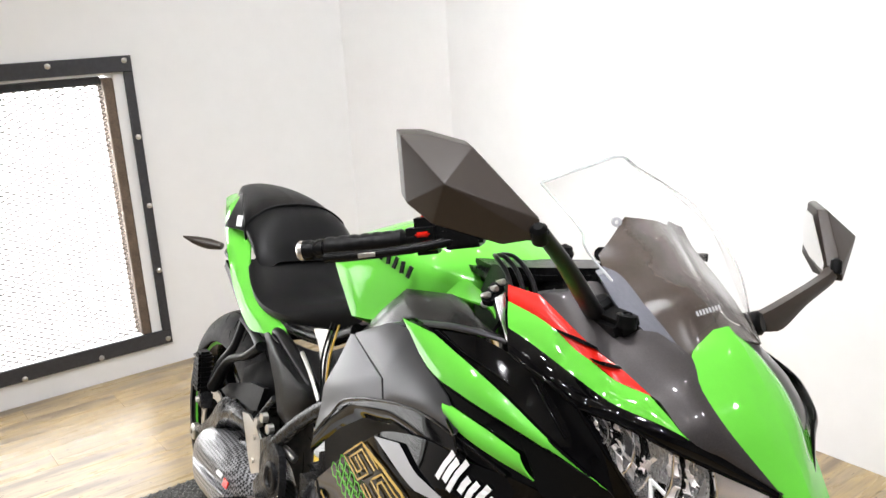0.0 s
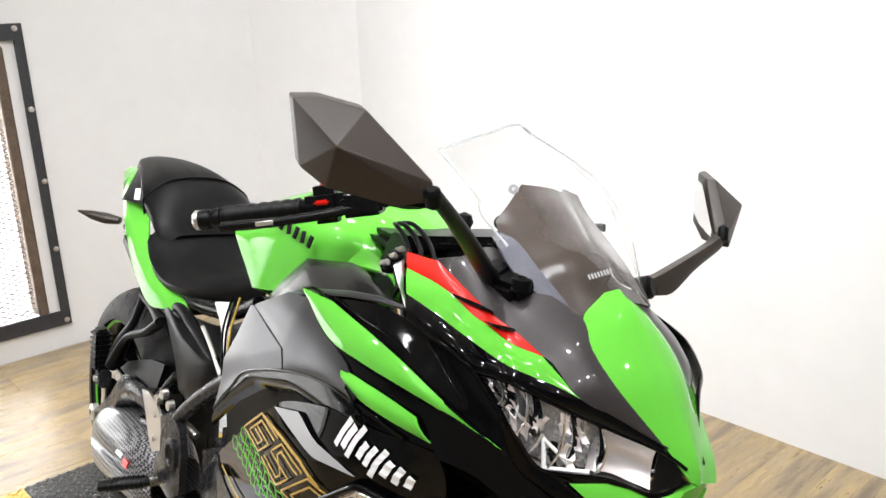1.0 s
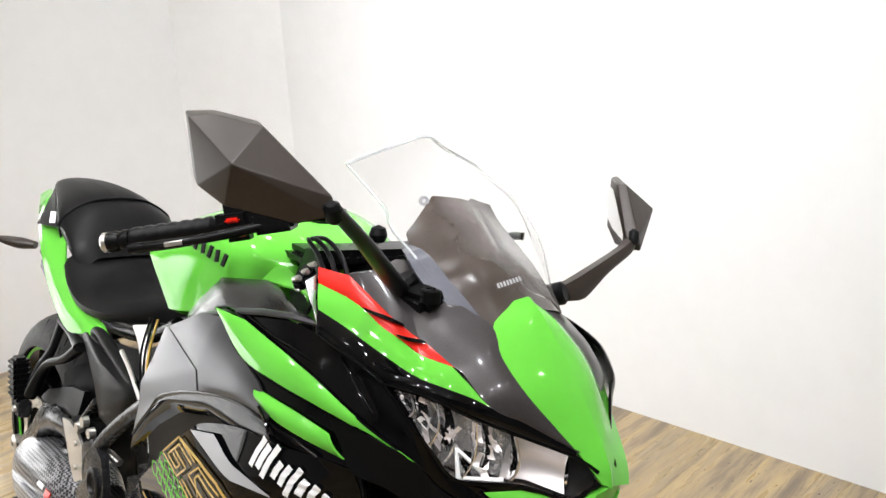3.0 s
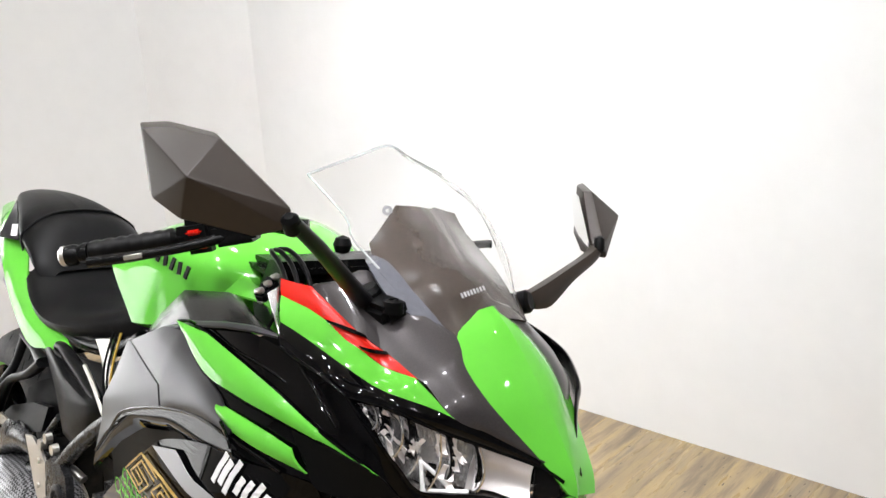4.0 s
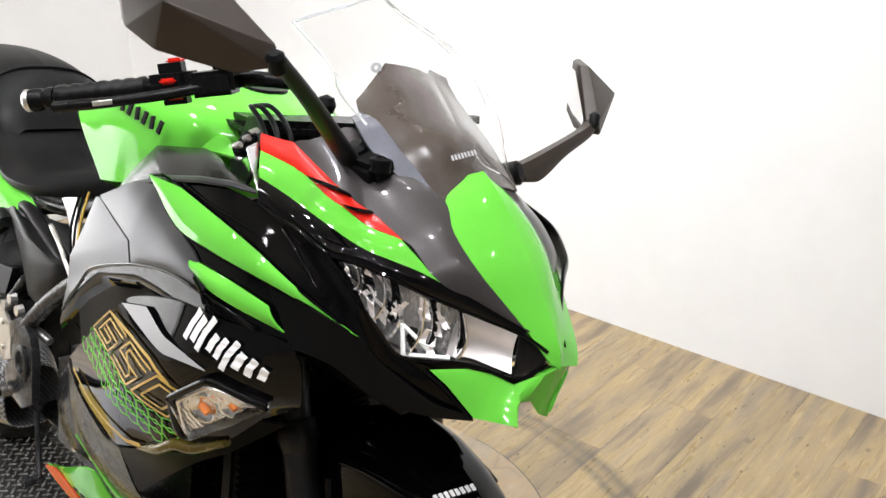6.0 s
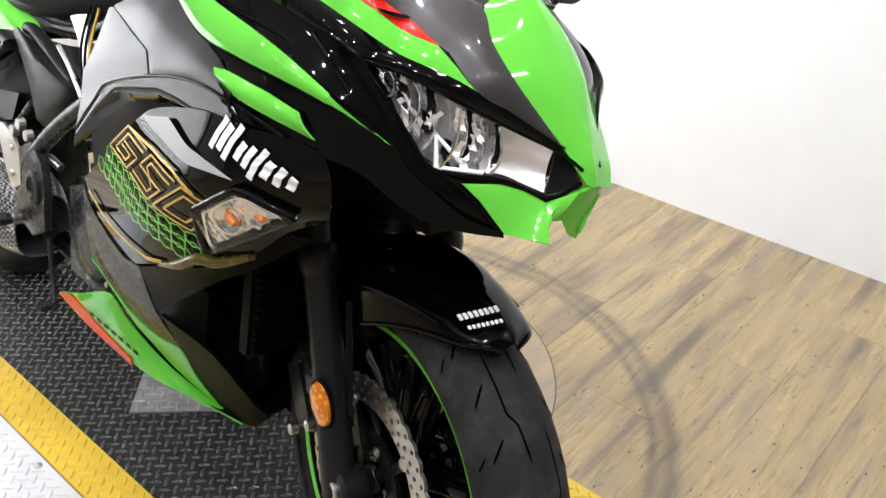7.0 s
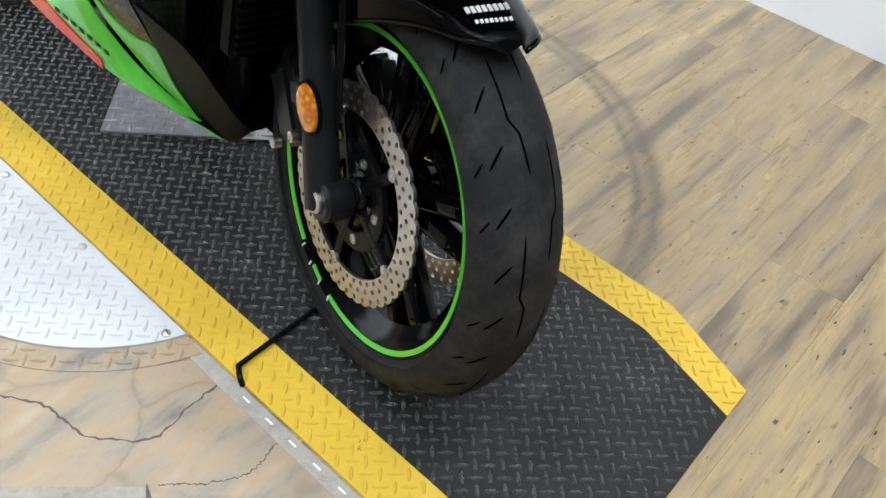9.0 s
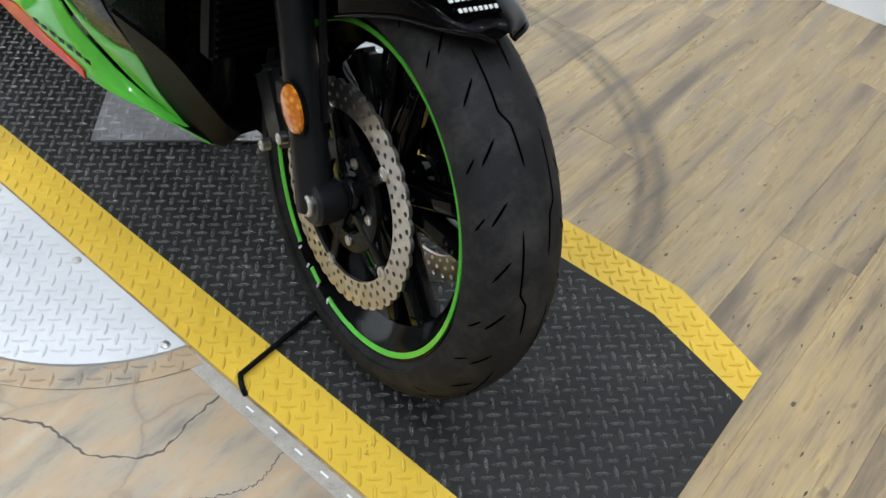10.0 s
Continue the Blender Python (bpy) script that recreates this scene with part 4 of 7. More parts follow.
panel("belly_cover", [[(0.223, -0.558, 0.578), (0.226, -0.537, 0.557), (0.233, -0.482, 0.539), (0.239, -0.40, 0.522), (0.243, -0.345, 0.53)],
                      [(0.222, -0.552, 0.51), (0.226, -0.492, 0.475), (0.220, -0.435, 0.447), (0.211, -0.392, 0.435), (0.207, -0.362, 0.442)],
                      [(0.213, -0.55, 0.448), (0.208, -0.497, 0.422), (0.186, -0.453, 0.379), (0.168, -0.416, 0.357), (0.155, -0.373, 0.354)]], BELLY, "smoky graphite belly side", n=22, m=10)
panel("cowl_foot", [[(0.243, -0.345, 0.53), (0.251, -0.241, 0.578), (0.242, -0.155, 0.614), (0.225, -0.044, 0.698)], [(0.207, -0.352, 0.445), (0.196, -0.23, 0.545), (0.192, -0.15, 0.60), (0.188, -0.05, 0.68)]], DEEP, "", n=18, m=4)

# -- graphics on the lower cowl, laid on its surface --
COWL_CACHE = {}


def cowl_point(y, z, lift=0.002):
    """Point of the lower cowl at the given length and height, found over a fine net."""
    if not COWL_CACHE:
        rows = [spline(r, 70) for r in MAIN]
        net = []
        for i in range(70):
            net.append(spline([r[i] for r in rows], 36))
        COWL_CACHE["net"] = net
    best = sorted(((p.y - y) ** 2 + (p.z - z) ** 2, p.x) for col in COWL_CACHE["net"] for p in col)[:4]
    w = [1 / (d + 1e-7) for d, _ in best]
    return Vector((sum(a * x for a, (_, x) in zip(w, best)) / sum(w) + lift, y, z))


def cowl_ribbon(points, width, steps=6):
    """A flat decal stroke along (y, z) points on the lower cowl."""
    bm = bmesh.new()
    fine = []
    for (ya, za), (yb, zb) in zip(points, points[1:]):
        for s in range(steps):
            fine.append((ya + (yb - ya) * s / steps, za + (zb - za) * s / steps))
    fine.append(points[-1])
    left, right = [], []
    for i, (y, z) in enumerate(fine):
        dy = fine[min(i + 1, len(fine) - 1)][0] - fine[max(i - 1, 0)][0]
        dz = fine[min(i + 1, len(fine) - 1)][1] - fine[max(i - 1, 0)][1]
        ln = math.hypot(dy, dz) or 1
        oy, oz = -dz / ln * width / 2, dy / ln * width / 2
        left.append(bm.verts.new(cowl_point(y + oy, z + oz)))
        right.append(bm.verts.new(cowl_point(y - oy, z - oz)))
    for i in range(len(fine) - 1):
        bm.faces.new((left[i], left[i + 1], right[i + 1], right[i]))
    for f in bm.faces:
        if f.normal.x < 0:
            f.normal_flip()
    ext = bmesh.ops.extrude_face_region(bm, geom=bm.faces[:])
    for v in ext["geom"]:
        if isinstance(v, bmesh.types.BMVert):
            v.co.x += 0.0006
    bmesh.ops.recalc_face_normals(bm, faces=bm.faces[:])
    return bm


def decal(name, strokes, mat, label, steps=5):
    """Strokes of (points, width) on the lower cowl, one decal."""
    return part(name, joined(*[cowl_ribbon(p, w, steps) for p, w in strokes]), mat, lower_cowl, label)


def digit_strokes():
    b0, b1, t0 = (-0.425, 0.682), (-0.175, 0.657), (-0.35, 0.733)

    def at(s, t):
        return (b0[0] + s * (b1[0] - b0[0]) + t * (t0[0] - b0[0]), b0[1] + s * (b1[1] - b0[1]) + t * (t0[1] - b0[1]))

    shapes = ([(1, 1), (0, 1), (0, 0), (1, 0), (1, 0.55), (0.25, 0.55)], [(1, 1), (0, 1), (0, 0.5), (1, 0.5), (1, 0), (0, 0)], [(0, 0), (1, 0), (1, 1), (0, 1), (0, 0)])
    inner = ([(1, 0.84), (0.2, 0.84), (0.2, 0.16), (0.78, 0.16), (0.78, 0.4), (0.3, 0.4)], [(1, 0.84), (0.2, 0.84), (0.2, 0.66), (0.8, 0.34), (0.8, 0.16), (0, 0.16)], [(0.22, 0.16), (0.78, 0.16), (0.78, 0.84), (0.22, 0.84), (0.22, 0.16)])
    out = []
    for k in range(3):
        for shape in (shapes[k], inner[k]):
            out.append(([at(k * 0.35 + 0.29 * s, t) for s, t in shape], 0.0028))
    return out


decal("number_650", digit_strokes(), GOLD, "gold outlined number 650")
hexes = []
for row in range(3):
    for col in range(11):
        s, t = (col + 0.5 * (row % 2)) / 11, row / 3
        cy = -0.462 + s * 0.27 + t * 0.055
        cz = 0.640 - s * 0.028 + t * 0.042
        ring = [(cy + 0.0145 * math.cos(radians(60 * q + 10)), cz + 0.0115 * math.sin(radians(60 * q + 10))) for q in range(7)]
        hexes.append((ring, 0.002))
decal("hexagon_pattern", hexes, GREEN, "lime green honeycomb outlines", 1)
decal("gold_line", [([(-0.345, 0.732), (-0.332, 0.7327), (-0.266, 0.7329), (-0.200, 0.7286), (-0.150, 0.7146)], 0.0045)], GOLD, "gold pinstripe")
decal("gold_line", [([(-0.522, 0.576), (-0.458, 0.566), (-0.376, 0.562), (-0.300, 0.565), (-0.264, 0.575)], 0.005)], GOLD, "gold pinstripe")
part("silver_wave", loft([[(0.262, -0.304, 0.76), (0.267, -0.244, 0.782), (0.277, -0.178, 0.768), (0.279, -0.126, 0.76), (0.272, -0.088, 0.754)], [(0.262, -0.304, 0.76), (0.273, -0.237, 0.754), (0.28, -0.172, 0.747), (0.279, -0.125, 0.75), (0.272, -0.088, 0.754)]], 18, 4, 0.001, lift=0.003), SILVERDECAL, lower_cowl, "silver sweep")
for k, (dy, dz, h, w) in enumerate(((0.0, 0.0, 0.038, 0.0080), (0.0115, -0.002, 0.030, 0.0092), (0.024, -0.004, 0.042, 0.0078), (0.037, -0.010, 0.020, 0.0082), (0.049, -0.013, 0.024, 0.0074), (0.060, -0.018, 0.036, 0.0072), (0.072, -0.021, 0.019, 0.0090), (0.085, -0.025, 0.021, 0.0080), (0.098, -0.029, 0.014, 0.0084))):
    y, z = -0.118 + dy, 0.799 + dz
    decal("brush_stroke", [([(y - 0.22 * h, z - h / 2), (y - 0.02 * h, z + 0.04 * h), (y + 0.26 * h, z + h / 2)], w)], WHITE, "white brush stroke" if k == 0 else "", 4)

# -- front indicator in the right and left cowl --
SIG_A = [(0.276, -0.145, 0.7), (0.270, -0.087, 0.741), (0.264, -0.069, 0.745), (0.246, -0.04, 0.736), (0.232, -0.023, 0.73)]
SIG_B = [(0.276, -0.145, 0.7), (0.258, -0.152, 0.649), (0.251, -0.138, 0.648), (0.245, -0.071, 0.695), (0.232, -0.023, 0.73)]
for left in (False, True):
    side = mirrored if left else (lambda b: b)
    ind = part("front_indicator", side(loft([SIG_A, SIG_B], 18, 6, 0.006, lift=0.004, bulge=0.002)), FACET, moto, "clear front indicator with amber bulb")
    part("bulb", side(moved(lathe([(-0.009, 0.0), (-0.008, 0.0045), (0.005, 0.005), (0.009, 0.0)], 12, "Z", closed=False), pose(0.268, -0.095, 0.705, 60, 20, 0))), AMBERGLASS, ind, "amber bulb")
    part("bulb", side(moved(lathe([(-0.006, 0.0), (-0.005, 0.004), (0.004, 0.004), (0.006, 0.0)], 12, "Z", closed=False), pose(0.254, -0.060, 0.718, 60, 20, 0))), AMBERGLASS, ind, "amber bulb")
    for at, size in (((0.2675, -0.096, 0.705), 1.0), ((0.254, -0.061, 0.717), 0.72)):
        cup = [(a * size, r * size) for a, r in ((-0.003, 0.0), (-0.003, 0.017), (0.004, 0.0175), (0.004, 0.016), (0.0005, 0.0115), (-0.0015, 0.006), (-0.002, 0.0))]
        part("reflector_cup", side(moved(lathe(cup, 20, "X", closed=False), pose(at[0], at[1], at[2], 0, 6, 33))), CHROME, ind, "chrome reflector cup")
    inner = [[(0.256 + (x - 0.256) * 0.86 + 0.007, -0.088 + (y + 0.088) * 0.84 + 0.003, 0.700 + (z - 0.700) * 0.84) for x, y, z in row] for row in (SIG_A, SIG_B)]
    part("reflector_rim", side(joined(tube(inner[0], 0.0016, 20, 6), tube(inner[1], 0.0016, 20, 6))), CHROME, ind, "chrome rim")
    lens = part("lens", side(loft([SIG_A, SIG_B], 18, 6, 0.0015, lift=0.013, bulge=0.004)), GLASS, ind, "clear lens")
    lens.visible_shadow = False
    part("surround", side(joined(tube(shifted(SIG_A, (0.006, 0, 0)), 0.005, 20, 8), tube(shifted(SIG_B, (0.006, 0, 0)), 0.006, 20, 8))), BLACK, ind)

# -- lower wing and belly --
WT_A = [(0.213, -0.55, 0.448), (0.208, -0.497, 0.422), (0.186, -0.453, 0.379), (0.168, -0.416, 0.357), (0.155, -0.373, 0.354), (0.122, -0.373, 0.289), (0.091, -0.352, 0.235)]
WT_B = [(0.213, -0.55, 0.448), (0.201, -0.486, 0.404), (0.179, -0.473, 0.359), (0.16, -0.447, 0.327), (0.13, -0.411, 0.281), (0.108, -0.378, 0.254), (0.09, -0.354, 0.232)]
panel("wing_blade", [WT_A, WT_B], GREEN, "lime green upper wing blade", n=24, m=6, lift=0.002, bulge=0.003)
WM_A = [(0.161, -0.788, 0.264), (0.185, -0.66, 0.325), (0.195, -0.534, 0.386), (0.176, -0.498, 0.344), (0.142, -0.443, 0.289), (0.112, -0.389, 0.255), (0.092, -0.352, 0.237), (0.07, -0.317, 0.215)]
WM_B = [(0.166, -0.778, 0.263), (0.174, -0.609, 0.266), (0.162, -0.469, 0.259), (0.127, -0.380, 0.248), (0.097, -0.343, 0.232), (0.072, -0.314, 0.216)]
wing = panel("wing", [WM_A, WM_B], GREEN, "lime green belly wing with a red edge", n=28, m=8, bulge=0.003)
part("wing_edge", loft([[(0.167, -0.774, 0.272), (0.178, -0.692, 0.302), (0.180, -0.592, 0.295), (0.170, -0.497, 0.277)], [(0.166, -0.776, 0.265), (0.172, -0.693, 0.267), (0.174, -0.609, 0.268), (0.165, -0.501, 0.259)]], 14, 3, 0.002, lift=0.0045), RED, wing, "red edge")
for k in range(7):
    s = k / 6
    part("lettering", moved(box_bm(-0.0005, -0.0062, -0.0034, 0.0005, 0.0062, 0.0034), pose(0.1905 - 0.012 * s, -0.602 + 0.13 * s, 0.313 - 0.010 * s, 0, 10, 6)), MATTE, wing, "dark lettering bar")
panel("belly_pan", [[(0.155, -0.373, 0.354), (0.122, -0.373, 0.289), (0.091, -0.352, 0.235), (0.07, -0.317, 0.215), (0.063, -0.288, 0.221)], [(0.205, -0.348, 0.44), (0.155, -0.30, 0.39), (0.112, -0.275, 0.325), (0.082, -0.262, 0.28), (0.055, -0.262, 0.255)]], DEEP, "matte black belly pan", n=20, m=6, thick=0.006)
panel("belly_floor", [[(0.07, -0.314, 0.214), (0.125, -0.38, 0.246), (0.160, -0.469, 0.257), (0.172, -0.609, 0.264)], [(0, -0.30, 0.225), (0, -0.42, 0.21), (0, -0.53, 0.21), (0, -0.66, 0.215)]], DEEP, "", n=14, m=5)

# -- windscreen and what stands behind it --
def across(points, mid=MIDDLE):
    """A row across the bike from points on its right half, ending on the middle."""
    row = [tuple(p) for p in points[:-1]]
    return row + [(mid, points[-1][1], points[-1][2])] + [(2 * mid - x, y, z) for x, y, z in reversed(row)]


SCR = [across([(0.140, -0.160, 1.131), (0.110, -0.158, 1.1415), (0.070, -0.154, 1.155), (0.0, -0.145, 1.170)]),
       across([(0.141, -0.080, 1.088), (0.118, -0.075, 1.108), (0.066, -0.066, 1.126), (0.0, -0.068, 1.124)]),
       across([(0.128, -0.020, 1.026), (0.104, 0.000, 1.052), (0.058, 0.006, 1.067), (0.0, -0.004, 1.064)]),
       across([(0.092, 0.056, 0.972), (0.070, 0.053, 0.989), (0.038, 0.048, 1.002), (0.0, 0.043, 1.013)])]
screen = part("windscreen", loft(SCR, 60, 30, 0.002), SCREEN, moto, "clear bubble windscreen")
screen.visible_shadow = False
rim = part("screen_edge", joined(tube(SCR[0], 0.0018, 40, 6), tube([SCR[0][0], SCR[1][0], (0.141, -0.066, 1.066), (0.128, -0.03, 1.035)], 0.0015, 16, 6)), SCREENEDGE, screen, "polished clear edge")
rim.visible_shadow = False
marks = [moved(box_bm(0, -0.003, 0, 0.0032, 0.003, 0.0006), pose(0.059 - 0.0052 * k, 0.040, 1.0105 + 0.0008 * k, -52, 0, 0)) for k in range(8)]
part("screen_mark", joined(*marks), SILVERDECAL, screen, "small white mark")
HOODC = [[(0.0243, -0.1245, 1.0945), (-0.0064, -0.1211, 1.0926), (-0.0423, -0.1204, 1.0886), (-0.0848, -0.1233, 1.0807)],
         [(0.0648, -0.1039, 1.0696), (0.028, -0.082, 1.073), (-0.022, -0.080, 1.070), (-0.088, -0.105, 1.058)],
         [(0.0921, -0.0918, 1.0446), (0.052, -0.050, 1.050), (-0.008, -0.042, 1.049), (-0.096, -0.078, 1.034)],
         [(0.0952, -0.0175, 1.0166), (0.056, 0.004, 1.024), (0.0, 0.008, 1.024), (-0.080, -0.026, 1.010)],
         [(0.0776, 0.0505, 0.9609), (0.050, 0.052, 0.974), (0.008, 0.050, 0.980), (-0.050, 0.050, 0.970)]]
hood = part("meter_hood", loft(HOODC, 28, 14, 0.004), HOOD, moto, "dark instrument hood behind the screen, browned for the room it reflects")
part("meter", moved(box_bm(-0.045, -0.012, -0.05, 0.040, 0.010, 0.035, 0.008), pose(-0.022, -0.158, 1.025, -28)), MATTE, hood, "black instrument box")
part("stay_ring", moved(lathe([(-0.003, 0.0028), (-0.003, 0.0065), (0.003, 0.0065), (0.003, 0.0028)], 18, "X"), pose(0.0415, -0.121, 1.0885, 0, 0, 60)), SILVERDECAL, hood, "light grey grommet")
part("screen_border", loft([[(0.0952, -0.080, 1.041), (0.0986, -0.0454, 1.0368), (0.0934, -0.0092, 1.0112), (0.0868, 0.0242, 0.9867), (0.0781, 0.0509, 0.9611)], [(0.110, -0.078, 1.036), (0.1254, -0.0479, 1.0304), (0.1239, -0.0183, 1.0059), (0.1093, 0.0157, 0.9836), (0.0935, 0.0475, 0.9599)]], 24, 6, 0.003), BORDER, moto, "blue-grey strip for the reflection under the screen edge")
part("inner_cowl", loft([across([(0.150, -0.118, 0.992), (0.080, -0.10, 1.0), (0.0, -0.095, 1.005)]), across([(0.120, -0.065, 1.012), (0.07, -0.06, 1.005), (0, -0.05, 1.0)])], 18, 4, 0.004), SILVER, moto, "grey inner cowl")
part("dash_shelf", loft([across([(0.165, -0.175, 0.985), (0.08, -0.19, 0.985), (0.0, -0.19, 0.985)]), across([(0.150, -0.115, 0.985), (0.08, -0.10, 0.99), (0.0, -0.095, 0.99)])], 16, 4, 0.006), MATTE, moto, "black dash shelf")
part("knob", moved(lathe([(-0.014, 0.0), (-0.010, 0.010), (0.0, 0.0135), (0.010, 0.010), (0.014, 0.0)], 16, "Z", closed=False), pose(0.03, -0.224, 1.027)), MATTE, moto, "round black knob")

# -- mirrors --
def build_mirror(left):
    d = Vector((0.005, -0.02, -0.065)) if left else Vector()
    if left:
        v = {
            "tip": (0.383, -0.104, 1.187), "top": (0.330, -0.046, 1.179), "in": (0.286, 0.016, 1.109), "inlow": (0.287, 0.020, 1.090),
            "low": (0.378, -0.085, 1.120), "ridge": (0.374, -0.022, 1.144), "belly": (0.318, -0.012, 1.088),
        }
        facets = (("tip", "top", "ridge"), ("tip", "ridge", "low"), ("top", "in", "ridge"), ("in", "inlow", "ridge"), ("ridge", "inlow", "belly"), ("ridge", "belly", "low"))
        loop = ["tip", "top", "in", "inlow", "belly", "low"]
    else:
        v = {
            "tip": (0.381, -0.102, 1.182), "brow": (0.3564, -0.0888, 1.1848), "top": (0.326, -0.050, 1.177), "in": (0.288, 0.021, 1.115), "inlow": (0.289, 0.024, 1.096),
            "belly": (0.3215, 0.0085, 1.0875), "keel": (0.366, -0.050, 1.098), "low": (0.3775, -0.085, 1.1145), "ridge": (0.377, -0.019, 1.142),
        }
        facets = (("tip", "brow", "top", "ridge"), ("tip", "ridge", "low"), ("top", "in", "ridge"), ("in", "inlow", "ridge"), ("ridge", "inlow", "belly", "keel"), ("ridge", "keel", "low"))
        loop = ["tip", "brow", "top", "in", "inlow", "belly", "keel", "low"]
    bm = bmesh.new()
    p = {k: bm.verts.new(c) for k, c in v.items()}
    for f in facets:
        bm.faces.new([p[k] for k in f])
    back = Vector((-0.012, -0.03, 0.004))
    step = {k: back for k in v}
    if left:
        step = {"tip": (-0.004, -0.008, -0.004), "top": (-0.006, -0.014, 0), "in": (-0.008, -0.018, 0), "inlow": (-0.010, -0.018, 0), "belly": (-0.022, -0.022, 0.004), "low": (-0.014, -0.014, -0.014)}
        back = Vector((-0.011, -0.016, -0.002))
    q = {k: bm.verts.new(Vector(v[k]) + Vector(step[k])) for k in loop}
    for a, b in zip(loop, loop[1:] + loop[:1]):
        bm.faces.new((p[a], p[b], q[b], q[a]))
    bm.faces.new([q[k] for k in loop])
    bmesh.ops.recalc_face_normals(bm, faces=bm.faces[:])
    bmesh.ops.bevel(bm, geom=[k for k in bm.edges if k.calc_face_angle(0) > 0.12], offset=0.0012, segments=2, affect="EDGES")
    smooth(bm, 80)
    g = bmesh.new()
    cen = sum((Vector(v[k]) for k in loop), Vector()) / len(loop)
    ring = [g.verts.new((Vector(v[k]) - cen) * 0.86 + cen + back * 1.04) for k in loop]
    g.faces.new(ring)
    ext = bmesh.ops.extrude_face_region(g, geom=g.faces[:])
    for e in ext["geom"]:
        if isinstance(e, bmesh.types.BMVert):
            e.co += back * 0.05
    bmesh.ops.recalc_face_normals(g, faces=g.faces[:])
    if left:
        stalk = loft([[(-0.112, 0.0, 0.988), (-0.138, 0.001, 0.996), (-0.185, 0.0, 1.012), (-0.249, -0.004, 1.033), (-0.268, -0.006, 1.043)], [(-0.124, 0.004, 0.966), (-0.156, 0.005, 0.968), (-0.203, 0.003, 0.997), (-0.262, -0.002, 1.022), (-0.280, -0.006, 1.036)]], 18, 6, 0.014, bulge=0.003, centre=(-0.2, -0.5, 1.0))
        base = moved(lathe([(-0.014, 0.0), (-0.014, 0.015), (0.012, 0.016), (0.016, 0.012), (0.016, 0.0)], 16, "Z", closed=False), pose(-0.098, -0.004, 0.976, -70, -10, 20))
        joint = moved(lathe([(-0.012, 0.006), (-0.008, 0.008), (0.008, 0.008), (0.012, 0.005)], 14, "Z", closed=False), pose(-0.274, -0.008, 1.044, 20, -25, 0))
        for b in (bm, g):
            b.transform(Matrix.Diagonal((-1, 1, 1, 1)))
            b.transform(Matrix.Translation(d))
            bmesh.ops.reverse_faces(b, faces=b.faces[:])
    else:
        stalk = tube([(0.124, -0.048, 0.984), (0.17, -0.026, 1.018), (0.235, 0.004, 1.066), (0.289, 0.026, 1.103)], [0.0135, 0.012, 0.0105, 0.009], 24, 12, flat=0.75)
        base = joined(moved(box_bm(-0.018, -0.034, -0.012, 0.018, 0.034, 0.014, 0.007), pose(0.127, -0.024, 0.989, 0, 22, -6)), moved(lathe([(-0.02, 0.0), (-0.02, 0.013), (0.012, 0.016), (0.018, 0.012), (0.018, 0.0)], 18, "Z", closed=False), pose(0.123, -0.043, 0.995, 10, 30, 0)), moved(lathe([(-0.007, 0.005), (-0.007, 0.012), (0.007, 0.012), (0.009, 0.006)], 18, "Y"), pose(0.132, 0.003, 0.997, 0, 0, -20)))
        joint = moved(lathe([(-0.012, 0.006), (-0.008, 0.009), (0.008, 0.009), (0.012, 0.005)], 14, "Z", closed=False), pose(0.289, 0.024, 1.100, -20, 35, 0))
    m = part("mirror", bm, MIRROR_SHELL, moto, "faceted satin black mirror on a stalk")
    m.modifiers.new("weighted", "WEIGHTED_NORMAL").weight = 100
    part("mirror_glass", g, MIRRORGLASS, m, "mirror glass")
    part("stalk", stalk, MIRROR_SHELL if left else FORKBLACK, m)
    part("mount", base, MATTE, m)
    part("joint", joint, MATTE, m)


build_mirror(False)
build_mirror(True)

